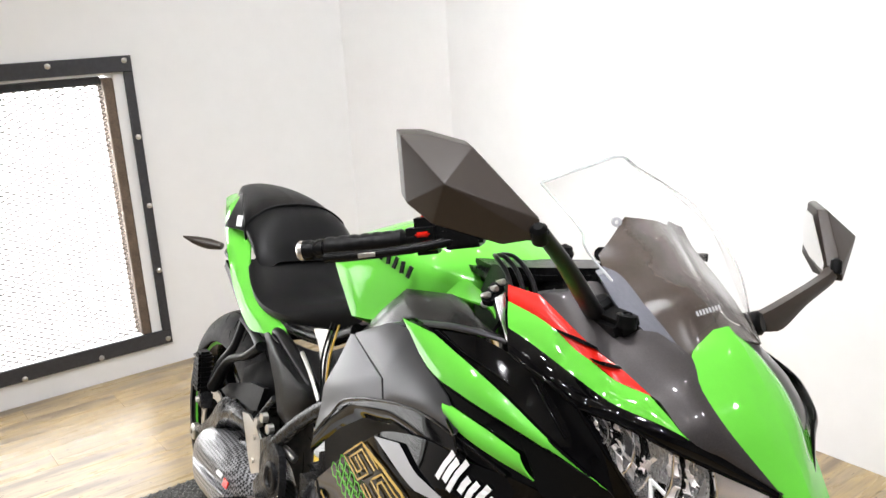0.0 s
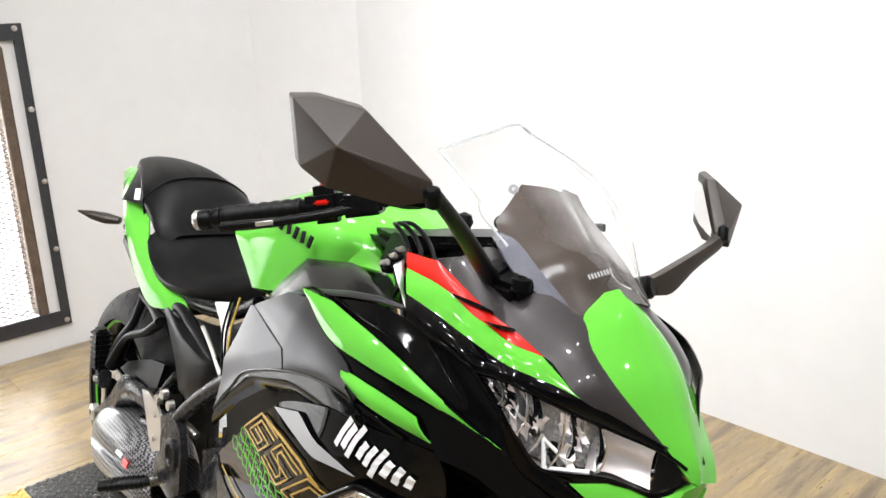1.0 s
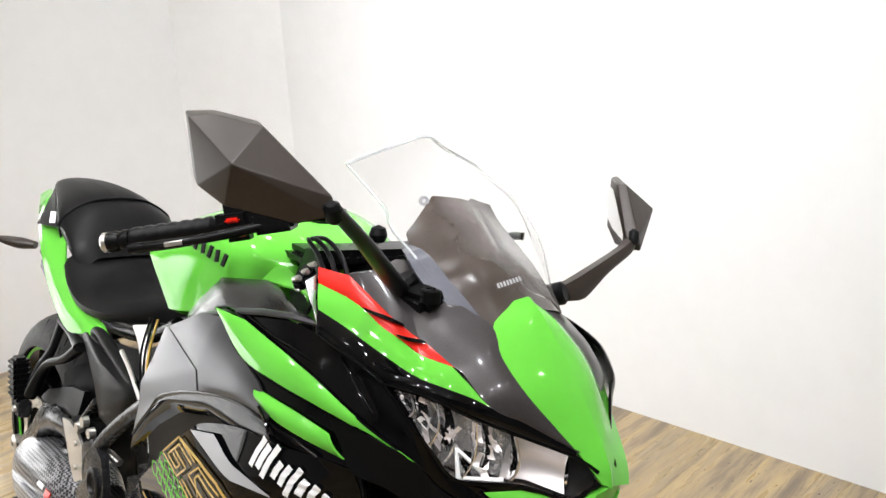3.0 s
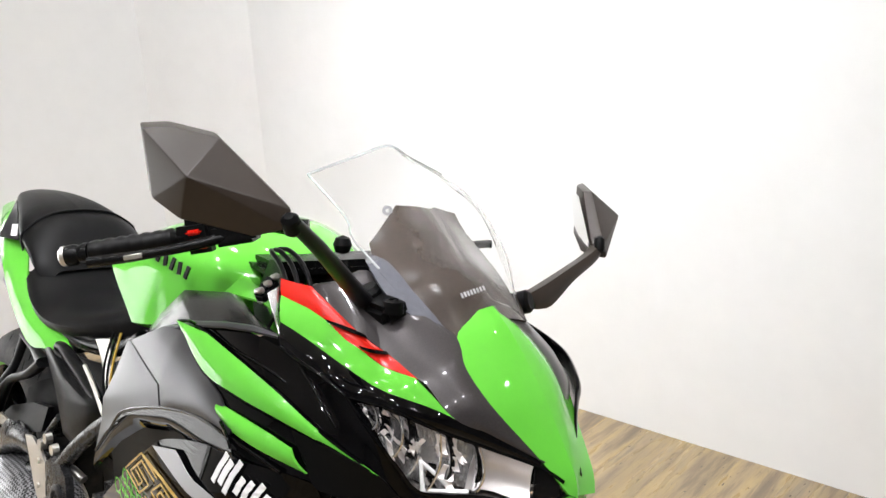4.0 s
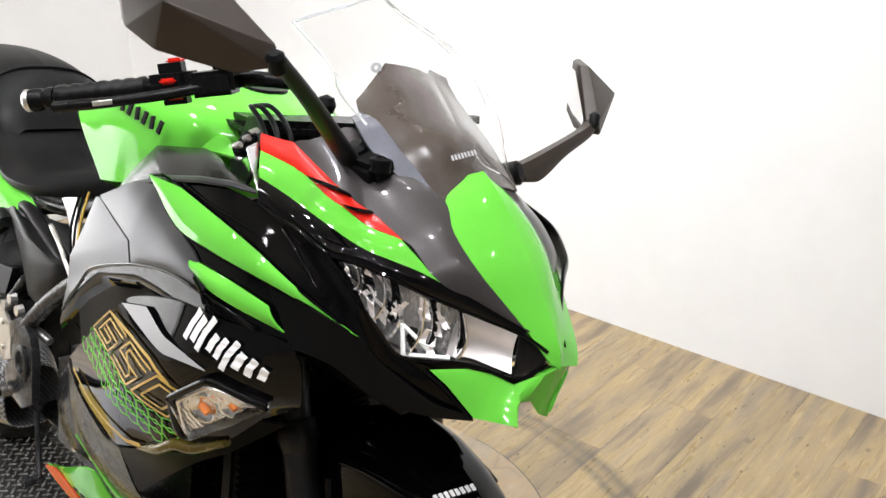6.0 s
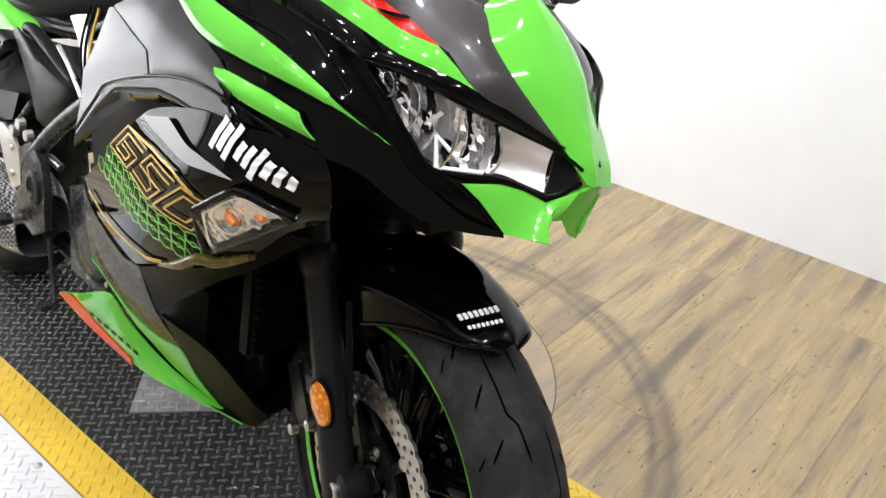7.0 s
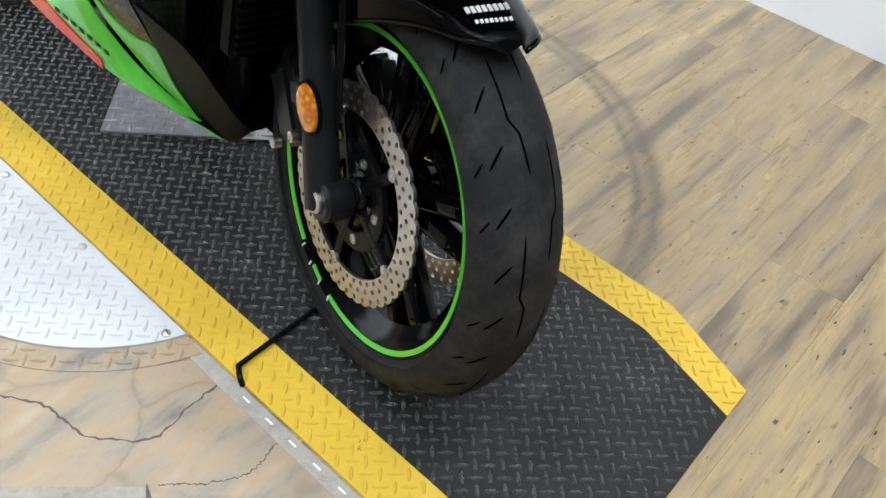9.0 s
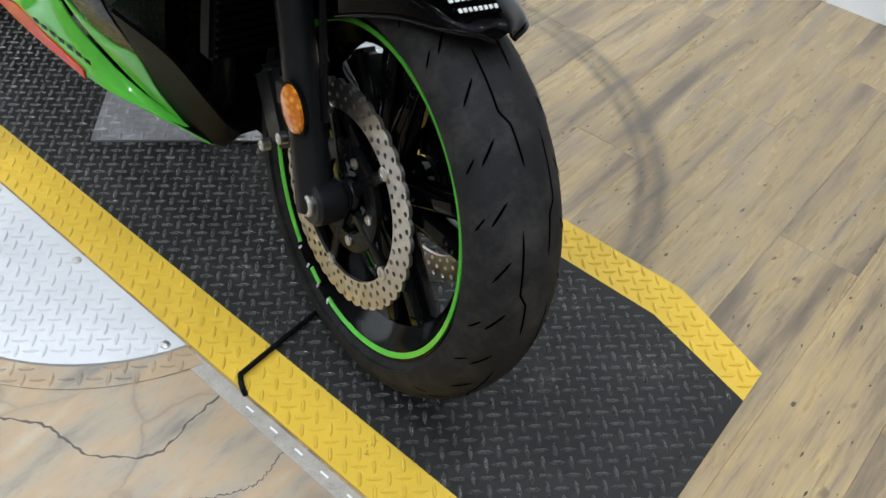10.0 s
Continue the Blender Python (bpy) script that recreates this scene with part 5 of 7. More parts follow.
# -- handlebar --
def bar_side(sx, turn):
    """Grip, lever and switch box of one clip-on, built along +x and swung into place."""
    m = pose(0.073, -0.218, 1.069, 0, 13, turn) @ Matrix.Diagonal((0.96, 0.9, 0.9, 1))
    bar = part("handlebar", moved(tube([(0.02, 0.0, -0.012), (0.10, 0, 0), (0.345, 0, 0)], 0.011, 16, 12), m), DARKMETAL, moto, "black clip-on handlebar")
    grip = lathe([(0.205 if sx > 0 else 0.2, 0.011)] + [(0.212 + 0.006 * k, (0.0176, 0.0176, 0.0158)[k % 3]) for k in range(20)] + [(0.332, 0.0165), (0.335, 0.011)], 20, "X")
    part("grip", moved(grip, m), GRIP, bar, "ribbed rubber grip")
    part("end_ring", moved(lathe([(0.368, 0.006), (0.368, 0.0158), (0.374, 0.0160), (0.377, 0.013), (0.377, 0.006)], 20, "X"), m), STEEL, bar, "bright end cap")
    part("bar_end", moved(lathe([(0.335, 0.006), (0.335, 0.0155), (0.342, 0.0165), (0.350, 0.0135), (0.356, 0.0165), (0.372, 0.0155), (0.375, 0.006)], 20, "X"), m), DARKMETAL, bar, "knurled black bar end")
    part("switch_box", moved(box_bm(0.145, -0.026, -0.026, 0.204, 0.024, 0.032, 0.014, 4), m), MATTE, bar)
    part("switch", moved(box_bm(0.158, -0.018, 0.030, 0.180, 0.006, 0.038, 0.003), m), RED if sx > 0 else GREY, bar, "red stop switch" if sx > 0 else "")
    part("switch", moved(box_bm(0.160, -0.034, -0.016, 0.176, -0.024, -0.006, 0.003), m), RED if sx > 0 else GREY, bar)
    if sx > 0:
        part("switch", moved(box_bm(0.164, 0.022, 0.004, 0.186, 0.030, 0.012, 0.003), m), RED, bar, "red starter switch")
        part("switch", moved(box_bm(0.158, 0.022, -0.018, 0.180, 0.029, -0.010, 0.002), m), RED, bar, "red switch")
        part("lever_mark", moved(box_bm(0.236, 0.064, -0.013, 0.262, 0.0695, -0.006, 0.001, 1), m), STEEL, bar, "pale lever marking")
    part("lever", moved(tube([(0.120, 0.038, -0.004), (0.170, 0.052, -0.008), (0.240, 0.060, -0.010), (0.300, 0.050, -0.010), (0.318, 0.048, -0.010)], [0.010, 0.010, 0.009, 0.010, 0.0105], 22, 10, flat=0.8), m), DARKMETAL, bar, "black brake lever" if sx > 0 else "black clutch lever")
    part("lever_perch", moved(box_bm(0.085, -0.012, -0.018, 0.145, 0.050, 0.016, 0.006), m), DARKMETAL, bar)
    if sx > 0:
        part("brake_reservoir", moved(box_bm(0.055, 0.012, 0.010, 0.110, 0.050, 0.034, 0.007), m), MATTE, bar, "black brake fluid reservoir")


bar_side(1, -46.0)


def left_bar():
    bar = part("handlebar", tube([(-0.06, -0.245, 1.02), (-0.155, -0.285, 1.012), (-0.300, -0.385, 0.998)], 0.011, 16, 12), DARKMETAL, moto, "black clip-on handlebar")
    part("grip", tube([(-0.200, -0.318, 1.008), (-0.300, -0.385, 0.998)], 0.0155, 12, 16), GRIP, bar, "rubber grip")
    part("lever", tube([(-0.150, -0.235, 1.016), (-0.22, -0.245, 1.006), (-0.372, -0.315, 0.9935), (-0.383, -0.311, 0.993)], [0.007, 0.008, 0.009, 0.0095], 16, 10, flat=0.8), DARKMETAL, bar, "black clutch lever")
    part("switch_box", moved(box_bm(-0.028, -0.022, -0.024, 0.028, 0.022, 0.026, 0.008), pose(-0.165, -0.292, 1.010, 0, 0, 32)), MATTE, bar)


left_bar()
part("steering_head", joined(moved(box_bm(-0.11, -0.05, -0.016, 0.11, 0.035, 0.012, 0.01), pose(0, -0.29, 0.985, 0, 0, -11)), tube([(0, -0.29, 0.99), (0, -0.24, 0.80)], 0.03, 4, 16)), DARKMETAL, moto, "black triple clamp and steering head")
for k in range(3):
    o = Vector((-0.010 * k, 0.005 * k, 0.002 * k))
    part("cable", tube([tuple(Vector(q) + o * f) for q, f in (((0.112, -0.275, 1.016), 0.5), ((0.130, -0.245, 1.018), 1), ((0.138, -0.212, 1.006), 1.2), ((0.152, -0.176, 0.983), 1.3), ((0.150, -0.16, 0.94), 1))], 0.0034, 20, 8), MATTE, moto, "black control cable")
# an added black sheet stands for the dark space inside the dash
part("dash_shade", loft([[(0.110, -0.282, 1.002), (0.120, -0.250, 1.006), (0.134, -0.212, 0.999), (0.150, -0.176, 0.984)], [(0.128, -0.292, 0.94), (0.150, -0.250, 0.93), (0.165, -0.21, 0.93), (0.180, -0.175, 0.94)]], 16, 5, 0.004, centre=(0, -0.3, 0.9)), DEEP, moto, "black sheet standing in for the dark dash interior")
stay = part("cowl_stay", moved(box_bm(-0.018, -0.009, -0.008, 0.018, 0.009, 0.008, 0.004), pose(0.168, -0.198, 0.982, 0, 38, 20)), MATTE, moto, "black cable clamp with bright adjusters")
for k in range(3):
    part("adjuster", moved(lathe([(-0.008, 0.0), (-0.008, 0.0042), (0.006, 0.0048), (0.009, 0.003), (0.009, 0.0)], 12, "Z", closed=False), pose(0.180 - 0.011 * k, -0.196, 0.981 + 0.008 * k, -70, 30, 0)), STEEL, stay, "steel adjuster")
part("cowl_return", loft([[(0.183, -0.172, 0.984), (0.188, -0.152, 0.964), (0.197, -0.125, 0.944)], [(0.166, -0.174, 0.990), (0.184, -0.146, 0.960), (0.202, -0.105, 0.934)]], 12, 4, 0.002, centre=(0.1, -0.1, 0.95)), SATIN, moto, "light grey inner edge of the cowl")

# -- tank --
def station(y, zt, w, zs, zb, wb):
    return [(0.0, y, zt), (w * 0.55, y, zt - 0.008), (w * 0.9, y, zt - 0.035), (w, y, zs), (wb, y, zb)]


TANK = [station(-0.285, 0.975, 0.085, 0.925, 0.89, 0.085), station(-0.34, 1.005, 0.125, 0.945, 0.885, 0.120), station(-0.42, 1.028, 0.152, 0.955, 0.885, 0.160), station(-0.50, 1.034, 0.162, 0.955, 0.868, 0.170),
        [(0.0, -0.62, 1.012), (0.09, -0.61, 1.002), (0.150, -0.60, 0.975), (0.168, -0.59, 0.945), (0.174, -0.535, 0.862)],
        [(0.0, -0.725, 0.965), (0.085, -0.715, 0.962), (0.147, -0.69, 0.954), (0.171, -0.657, 0.938), (0.174, -0.567, 0.857)],
        [(0.0, -0.728, 0.952), (0.075, -0.717, 0.948), (0.128, -0.692, 0.938), (0.150, -0.659, 0.922), (0.150, -0.569, 0.846)],
        [(0.0, -0.735, 0.88), (0.05, -0.725, 0.88), (0.08, -0.705, 0.87), (0.09, -0.67, 0.86), (0.09, -0.58, 0.82)]]
tank = part("fuel_tank", joined(loft(TANK, 20, 30, 0.003, centre=(0, -0.5, 0.9)), mirrored(loft(TANK, 20, 30, 0.003, centre=(0, -0.5, 0.9)), 0.0)), GREEN, moto, "lime green fuel tank")
part("filler_cap", moved(lathe([(0, 0.0), (0, 0.042), (0.006, 0.04), (0.009, 0.0)], 28, "Z", closed=False), pose(0, -0.42, 1.022, -8)), DARKMETAL, tank, "black filler cap")
for k in range(8):
    s = k / 7
    part("tank_mark", moved(box_bm(-0.0014, -0.0045, -0.0095, 0.0014, 0.0045, 0.0095, 0.0004, 1), pose(0.1660 - 0.004 * s, -0.560 + 0.145 * s, 0.9845 - 0.021 * s, (12, -10, 8, -12)[k % 4], -14, 5 - 3 * s)), MATTE, tank, "dark lettering bar")
TRIM_A = [(0.182, -0.520, 0.8386), (0.176, -0.464, 0.894), (0.168, -0.409, 0.940), (0.160, -0.301, 0.957), (0.158, -0.275, 0.955), (0.166, -0.244, 0.932)]
TRIM_B = [(0.205, -0.451, 0.846), (0.208, -0.382, 0.891), (0.210, -0.297, 0.924), (0.208, -0.226, 0.9385), (0.205, -0.168, 0.9466), (0.200, -0.124, 0.9455)]
TRIM_C = [(0.228, -0.428, 0.861), (0.227, -0.351, 0.906), (0.225, -0.287, 0.923), (0.220, -0.208, 0.938), (0.212, -0.157, 0.943), (0.204, -0.116, 0.944)]
panel("tank_trim", [TRIM_A, TRIM_B], TRIMDARK, "smoky grey tank side trim", m=6, sharp=5, thick=0.004, bulge=0.003)
panel("tank_trim_edge", [TRIM_B, TRIM_C], SILVER, "", m=4, sharp=5, thick=0.003, bulge=0.003)
panel("tank_corner", [[(0.107, -0.35, 0.97), (0.12, -0.30, 0.965), (0.13, -0.24, 0.962), (0.15, -0.20, 0.965)], [(0.15, -0.33, 0.95), (0.157, -0.27, 0.957), (0.157, -0.215, 0.958), (0.17, -0.18, 0.945)]], GREEN, "lime green tank corner", n=14, m=5)
part("bolt", moved(lathe([(-0.004, 0.0), (-0.004, 0.006), (0.001, 0.006), (0.002, 0.004), (0.0005, 0.0)], 14, "Z", closed=False), look((0.158, -0.225, 0.962), (-0.3, -0.9, 0.7))), STEEL, moto)

# -- seats --
def seat_station(y, z, w, drop, dome=0.016):
    return [(0.0, y, z), (w * 0.5, y, z - dome * 0.22), (w * 0.82, y, z - dome), (w, y, z - dome - 0.024), (w * 0.96, y, z - drop)]


RIDER = [seat_station(-0.735, 0.872, 0.066, 0.08), seat_station(-0.79, 0.838, 0.086, 0.07), seat_station(-0.86, 0.815, 0.118, 0.06), seat_station(-0.94, 0.806, 0.143, 0.060, 0.02), seat_station(-1.02, 0.808, 0.152, 0.06, 0.02), seat_station(-1.09, 0.826, 0.149, 0.055, 0.012), seat_station(-1.14, 0.852, 0.138, 0.05, 0.008)]
part("rider_seat", joined(loft(RIDER, 20, 26, 0.004, centre=(0, -0.95, 0.7)), mirrored(loft(RIDER, 20, 26, 0.004, centre=(0, -0.95, 0.7)), 0.0)), SEAT, moto, "black vinyl rider seat")
PILLION = [seat_station(-1.10, 0.838, 0.106, 0.028, 0.004), seat_station(-1.125, 0.882, 0.127, 0.045, 0.012), seat_station(-1.165, 0.926, 0.127, 0.070, 0.022), seat_station(-1.215, 0.951, 0.124, 0.075, 0.026), seat_station(-1.27, 0.966, 0.112, 0.08, 0.026), seat_station(-1.35, 0.974, 0.088, 0.07, 0.022), seat_station(-1.44, 0.972, 0.062, 0.05, 0.016), seat_station(-1.50, 0.962, 0.040, 0.04, 0.01)]
pillion = part("pillion_seat", joined(loft(PILLION, 20, 30, 0.004, centre=(0, -1.3, 0.8)), mirrored(loft(PILLION, 20, 30, 0.004, centre=(0, -1.3, 0.8)), 0.0)), SEAT, moto, "black vinyl pillion seat")
half = seat_station(-1.206, 0.9495, 0.1255, 0.09, 0.026)[1:]
seam = [(-x, y, z) for x, y, z in reversed(half)] + [(0, -1.206, 0.9505)] + half
part("piping", tube(seam, 0.003, 30, 6), MATTE, pillion, "black seam piping")

# -- tail --
TAIL_A = [(0.134, -0.93, 0.737), (0.150, -1.03, 0.772), (0.153, -1.09, 0.800), (0.140, -1.13, 0.838), (0.126, -1.17, 0.886), (0.109, -1.25, 0.930), (0.082, -1.37, 0.948), (0.045, -1.50, 0.940)]
TAIL_B = [(0.132, -0.915, 0.718), (0.146, -1.02, 0.700), (0.146, -1.10, 0.690), (0.146, -1.17, 0.725), (0.141, -1.24, 0.775), (0.131, -1.31, 0.838), (0.108, -1.39, 0.885), (0.06, -1.53, 0.92)]
TAIL_A = [(x - 0.012 * f, y - 0.032 * f, z - 0.008 * f) for (x, y, z), f in zip(TAIL_A, (0.3, 0.5, 0.6, 0.8, 1, 1, 1, 0.5))]
TAIL_B = [(x + 0.018 * f, y + 0.049 * f, z + 0.012 * f) for (x, y, z), f in zip(TAIL_B, (0.2, 0.7, 1, 1, 1, 1, 0.6, 0))]
TAIL_M = [tuple(Vector(a).lerp(Vector(b), 0.6) + Vector((0.007 * min(1, i / 2) * min(1, (7 - i) / 2), 0, 0.002))) for i, (a, b) in enumerate(zip(TAIL_A, TAIL_B))]
tail = panel("tail_cowl", [TAIL_A, TAIL_M, TAIL_B], GREEN, "lime green tail cowl", n=30, m=12, thick=0.004, mid=0.0, centre=(0, -1.25, 0.8))
part("tail_badge", loft([[(0.104, -1.285, 0.962), (0.100, -1.300, 0.962)], [(0.132, -1.193, 0.890), (0.142, -1.290, 0.884)]], 10, 8, 0.002, lift=0.004, centre=(0, -1.25, 0.8)), MATTE, tail, "black badge patch")
part("badge_bar", loft([[(0.126, -1.212, 0.922), (0.128, -1.236, 0.919)], [(0.131, -1.205, 0.898), (0.134, -1.230, 0.895)]], 4, 3, 0.002, lift=0.006, centre=(0, -1.25, 0.8)), WHITE, tail, "small white bar")
for sx in (1, -1):
    mm = Matrix.Diagonal((sx, 1, 1, 1))
    ind = part("rear_indicator", moved(joined(tube([(0.13, -1.345, 0.826), (0.158, -1.37, 0.829), (0.178, -1.385, 0.833), (0.206, -1.41, 0.840)], [0.012, 0.019, 0.015, 0.003], 14, 10, flat=0.7)), mm), MIRROR_SHELL, moto, "slim black rear indicator")
part("under_tail", loft([[(0.11, -0.95, 0.72), (0.12, -1.15, 0.69), (0.10, -1.40, 0.78)], [(-0.11, -0.95, 0.72), (-0.12, -1.15, 0.69), (-0.10, -1.40, 0.78)]], 14, 6, 0.02), MATTE, moto, "black under-tail tray")

# -- front end, steered a little to the right --
FRONT = Matrix(((0.9816, 0.1896, 0.022, 0.003), (-0.1902, 0.9813, 0.0298, -0.003), (-0.016, -0.0334, 0.9993, 0.302), (0, 0, 0, 1)))


def tyre_profile(r_out, r_in, half, crown=0.5):
    """Half-round tread with sidewalls, as (across, radius) pairs; hollow towards the rim."""
    pts = []
    for k in range(17):
        a = radians(-96 + 192 * k / 16)
        x = half * math.sin(a)
        r = (r_out - half * crown * 1.6) + half * crown * 1.6 * math.cos(a)
        pts.append((x, r))
    side_x = half * 0.90
    return [(-side_x * 0.88, r_in), (-side_x, r_in + 0.012)] + pts + [(side_x, r_in + 0.012), (side_x * 0.88, r_in)]


def surface_strip(points, width, half, r_out, crown, lift=0.0007):
    """A dark strip raised on the tread, coloured like the shade in its grooves: points are (across angle, round angle)
    in degrees.
    """
    def at(a, b):
        a = radians(a)
        x = (half + lift) * math.sin(a)
        r = (r_out - half * crown * 1.6) + (half * crown * 1.6) * math.cos(a) + lift
        t = radians(b)
        return Vector((x, r * math.cos(t), r * math.sin(t)))
    bm = bmesh.new()
    fine = []
    for (a0, b0), (a1, b1) in zip(points, points[1:]):
        for s in range(5):
            fine.append((a0 + (a1 - a0) * s / 5, b0 + (b1 - b0) * s / 5))
    fine.append(points[-1])
    L, R = [], []
    for i in range(len(fine)):
        da, db = fine[min(i + 1, len(fine) - 1)][0] - fine[max(i - 1, 0)][0], fine[min(i + 1, len(fine) - 1)][1] - fine[max(i - 1, 0)][1]
        ua, ub = da * half * 0.0175, db * r_out * 0.0175
        ln = math.hypot(ua, ub) or 1
        taper = 1.0 if 0 < i < len(fine) - 1 else 0.3
        oa, ob = -ub / ln * width / 2 * taper / (half * 0.0175), ua / ln * width / 2 * taper / (r_out * 0.0175)
        L.append(bm.verts.new(at(fine[i][0] + oa, fine[i][1] + ob)))
        R.append(bm.verts.new(at(fine[i][0] - oa, fine[i][1] - ob)))
    for i in range(len(fine) - 1):
        bm.faces.new((L[i], L[i + 1], R[i + 1], R[i]))
    bmesh.ops.recalc_face_normals(bm, faces=bm.faces[:])
    return bm


def petal_disc(r_in, r_out, rows=3, cols=84, thick=0.005, petals=42):
    """A flat ring with a wavy rim, drilled right through: a hole in every cell."""
    verts, faces = [], []

    def radius(row, t):
        if row == rows:
            w = abs(math.sin(petals * t / 2)) ** 0.6
            return r_out - 0.0045 + 0.0045 * w
        return r_in + (r_out - 0.0045 - r_in) * row / rows

    for x in (thick / 2, -thick / 2):
        for i in range(cols):
            for j in range(rows):
                t0, t1 = 2 * math.pi * i / cols, 2 * math.pi * (i + 1) / cols
                tm, rm = (t0 + t1) / 2, (radius(j, t0) + radius(j + 1, (t0 + t1) / 2)) / 2
                outer = []
                for t, j2 in ((t0, j), (tm, j), (t1, j), (t1, j + 0.5), (t1, j + 1), (tm, j + 1), (t0, j + 1), (t0, j + 0.5)):
                    r = radius(int(j2), t) if j2 == int(j2) else (radius(j, t) + radius(j + 1, t)) / 2
                    outer.append((r, t))
                drilled = (i + j) % 2 == 0
                k = len(verts)
                for r, t in outer:
                    verts.append((x, r * math.cos(t), r * math.sin(t)))
                if drilled:
                    cy, cz = rm * math.cos(tm), rm * math.sin(tm)
                    for r, t in outer:
                        d = Vector((r * math.cos(t) - cy, r * math.sin(t) - cz)).normalized() * 0.0037
                        verts.append((x, cy + d.x, cz + d.y))
                    for q in range(8):
                        faces.append((k + q, k + (q + 1) % 8, k + 8 + (q + 1) % 8, k + 8 + q))
                else:
                    faces.append(tuple(range(k, k + 8)))
    # rim and hole walls
    me = bpy.data.meshes.new("brake_disc")
    me.from_pydata(verts, [], faces)
    bm = bmesh.new()
    bm.from_mesh(me)
    bpy.data.meshes.remove(me)
    bmesh.ops.remove_doubles(bm, verts=bm.verts[:], dist=1e-5)
    edges = [e for e in bm.edges if len(e.link_faces) == 1 and e.verts[0].co.x > 0]
    ext = bmesh.ops.extrude_edge_only(bm, edges=edges)
    for v in ext["geom"]:
        if isinstance(v, bmesh.types.BMVert):
            v.co.x = -thick / 2
    bmesh.ops.remove_doubles(bm, verts=bm.verts[:], dist=1e-5)
    bmesh.ops.recalc_face_normals(bm, faces=bm.faces[:])
    return bm


def spoke(a, r0, r1, w0, w1, x0, x1):
    """A tapered wheel spoke at angle a."""
    d, s = Vector((0, math.cos(a), math.sin(a))), Vector((0, -math.sin(a), math.cos(a)))
    bm = bmesh.new()
    vs = []
    for r, w, hx in ((r0, w0, x0), ((r0 + r1) / 2, (w0 + w1) * 0.42, (x0 + x1) / 2), (r1, w1, x1)):
        vs.append([bm.verts.new(d * r + s * w * q + Vector((hx * p, 0, 0))) for q, p in ((-1, -0.6), (-0.5, -1), (0.5, -1), (1, -0.6), (1, 0.6), (0.5, 1), (-0.5, 1), (-1, 0.6))])
    for a_, b_ in zip(vs, vs[1:]):
        for q in range(8):
            bm.faces.new((a_[q], a_[(q + 1) % 8], b_[(q + 1) % 8], b_[q]))
    bmesh.ops.recalc_face_normals(bm, faces=bm.faces[:])
    return smooth(bm, 45)


def build_wheel(name, m, r_out, half, rim_half, crown, front, shift=0.0):
    r_rim = 0.2345
    rim_profile = [(-rim_half, r_rim), (-rim_half + 0.004, r_rim - 0.010), (-rim_half + 0.016, r_rim - 0.022), (-0.02, r_rim - 0.040), (0.02, r_rim - 0.040), (rim_half - 0.016, r_rim - 0.022), (rim_half - 0.004, r_rim - 0.010), (rim_half, r_rim), (rim_half - 0.004, r_rim + 0.002), (0.0, r_rim - 0.025), (-rim_half + 0.004, r_rim + 0.002)]
    wheel = part(name, lathe(rim_profile, 96, "X"), RIMBLACK, moto, "gloss black cast wheel with green rim tape")
    wheel.matrix_basis = m
    tyre = part("tyre", lathe(tyre_profile(r_out, r_rim - 0.002, half, crown), 96, "X", closed=True), RUBBER, wheel, "worn black road tyre")
    for sx in (1, -1):
        tape = lathe([(sx * (rim_half - 0.0036), r_rim - 0.0112), (sx * (rim_half - 0.0010), r_rim - 0.0036), (sx * (rim_half + 0.0004), r_rim - 0.0040), (sx * (rim_half - 0.0020), r_rim - 0.0117)], 96, "X")
        bm = tape
        gone = [f for f in bm.faces if any(abs((math.degrees(math.atan2(f.calc_center_median().z, f.calc_center_median().y)) - g + 180) % 360 - 180) < wdt for g, wdt in ((-118, 4), (-101, 4)))]
        bmesh.ops.delete(bm, geom=gone, context="FACES")
        part("rim_tape", bm, GREEN, wheel, "lime green rim tape")
        for g in (-122, -114, -105, -97):
            c, q = math.cos(radians(g)), math.sin(radians(g))
            part("rim_tick", moved(box_bm(-0.0012, -0.0055, -0.0016, 0.0012, 0.0055, 0.0016, 0.0005, 1), Matrix.Translation((sx * (rim_half + 0.0006), (r_rim - 0.004) * c, (r_rim - 0.004) * q)) @ pose(0, 0, 0, g)), WHITE, wheel, "white tick")
    spokes = joined(*[spoke(radians(72 * k + 18 + d), 0.035, 0.200, 0.021, 0.015, 0.024, 0.018) for k in range(5) for d in (-9, 9)])
    part("spokes", spokes, BLACK, wheel, "gloss black spokes")
    part("hub", lathe([(-0.055, 0.012), (-0.055, 0.032), (-0.02, 0.042), (0.02, 0.042), (0.055, 0.032), (0.055, 0.012)], 28, "X"), BLACK, wheel)
    grooves = []
    for k in range(9):
        b = 40 * k
        for s in (1, -1):
            o = b if s > 0 else b + 20
            grooves.append(surface_strip([(s * 10, o), (s * 13, o + 9), (s * 21, o + 12), (s * 20, o + 27)], 0.0026, half, r_out, crown))
            for q in range(3):
                u = o + 40 / 3 * q
                grooves.append(surface_strip([(s * 33, u + 7), (s * 52, u + 2)], 0.0032, half, r_out, crown))
                if q != 1:
                    grooves.append(surface_strip([(s * 58, u + 4), (s * 72, u + 1)], 0.0028, half, r_out, crown))
    grooved = part("groove_strip", joined(*grooves), GROOVESHADE, tyre, "dark strips for the shade in the tread grooves")
    grooved["kind"] = "stuff"
    tyre.location.x = shift
    return wheel


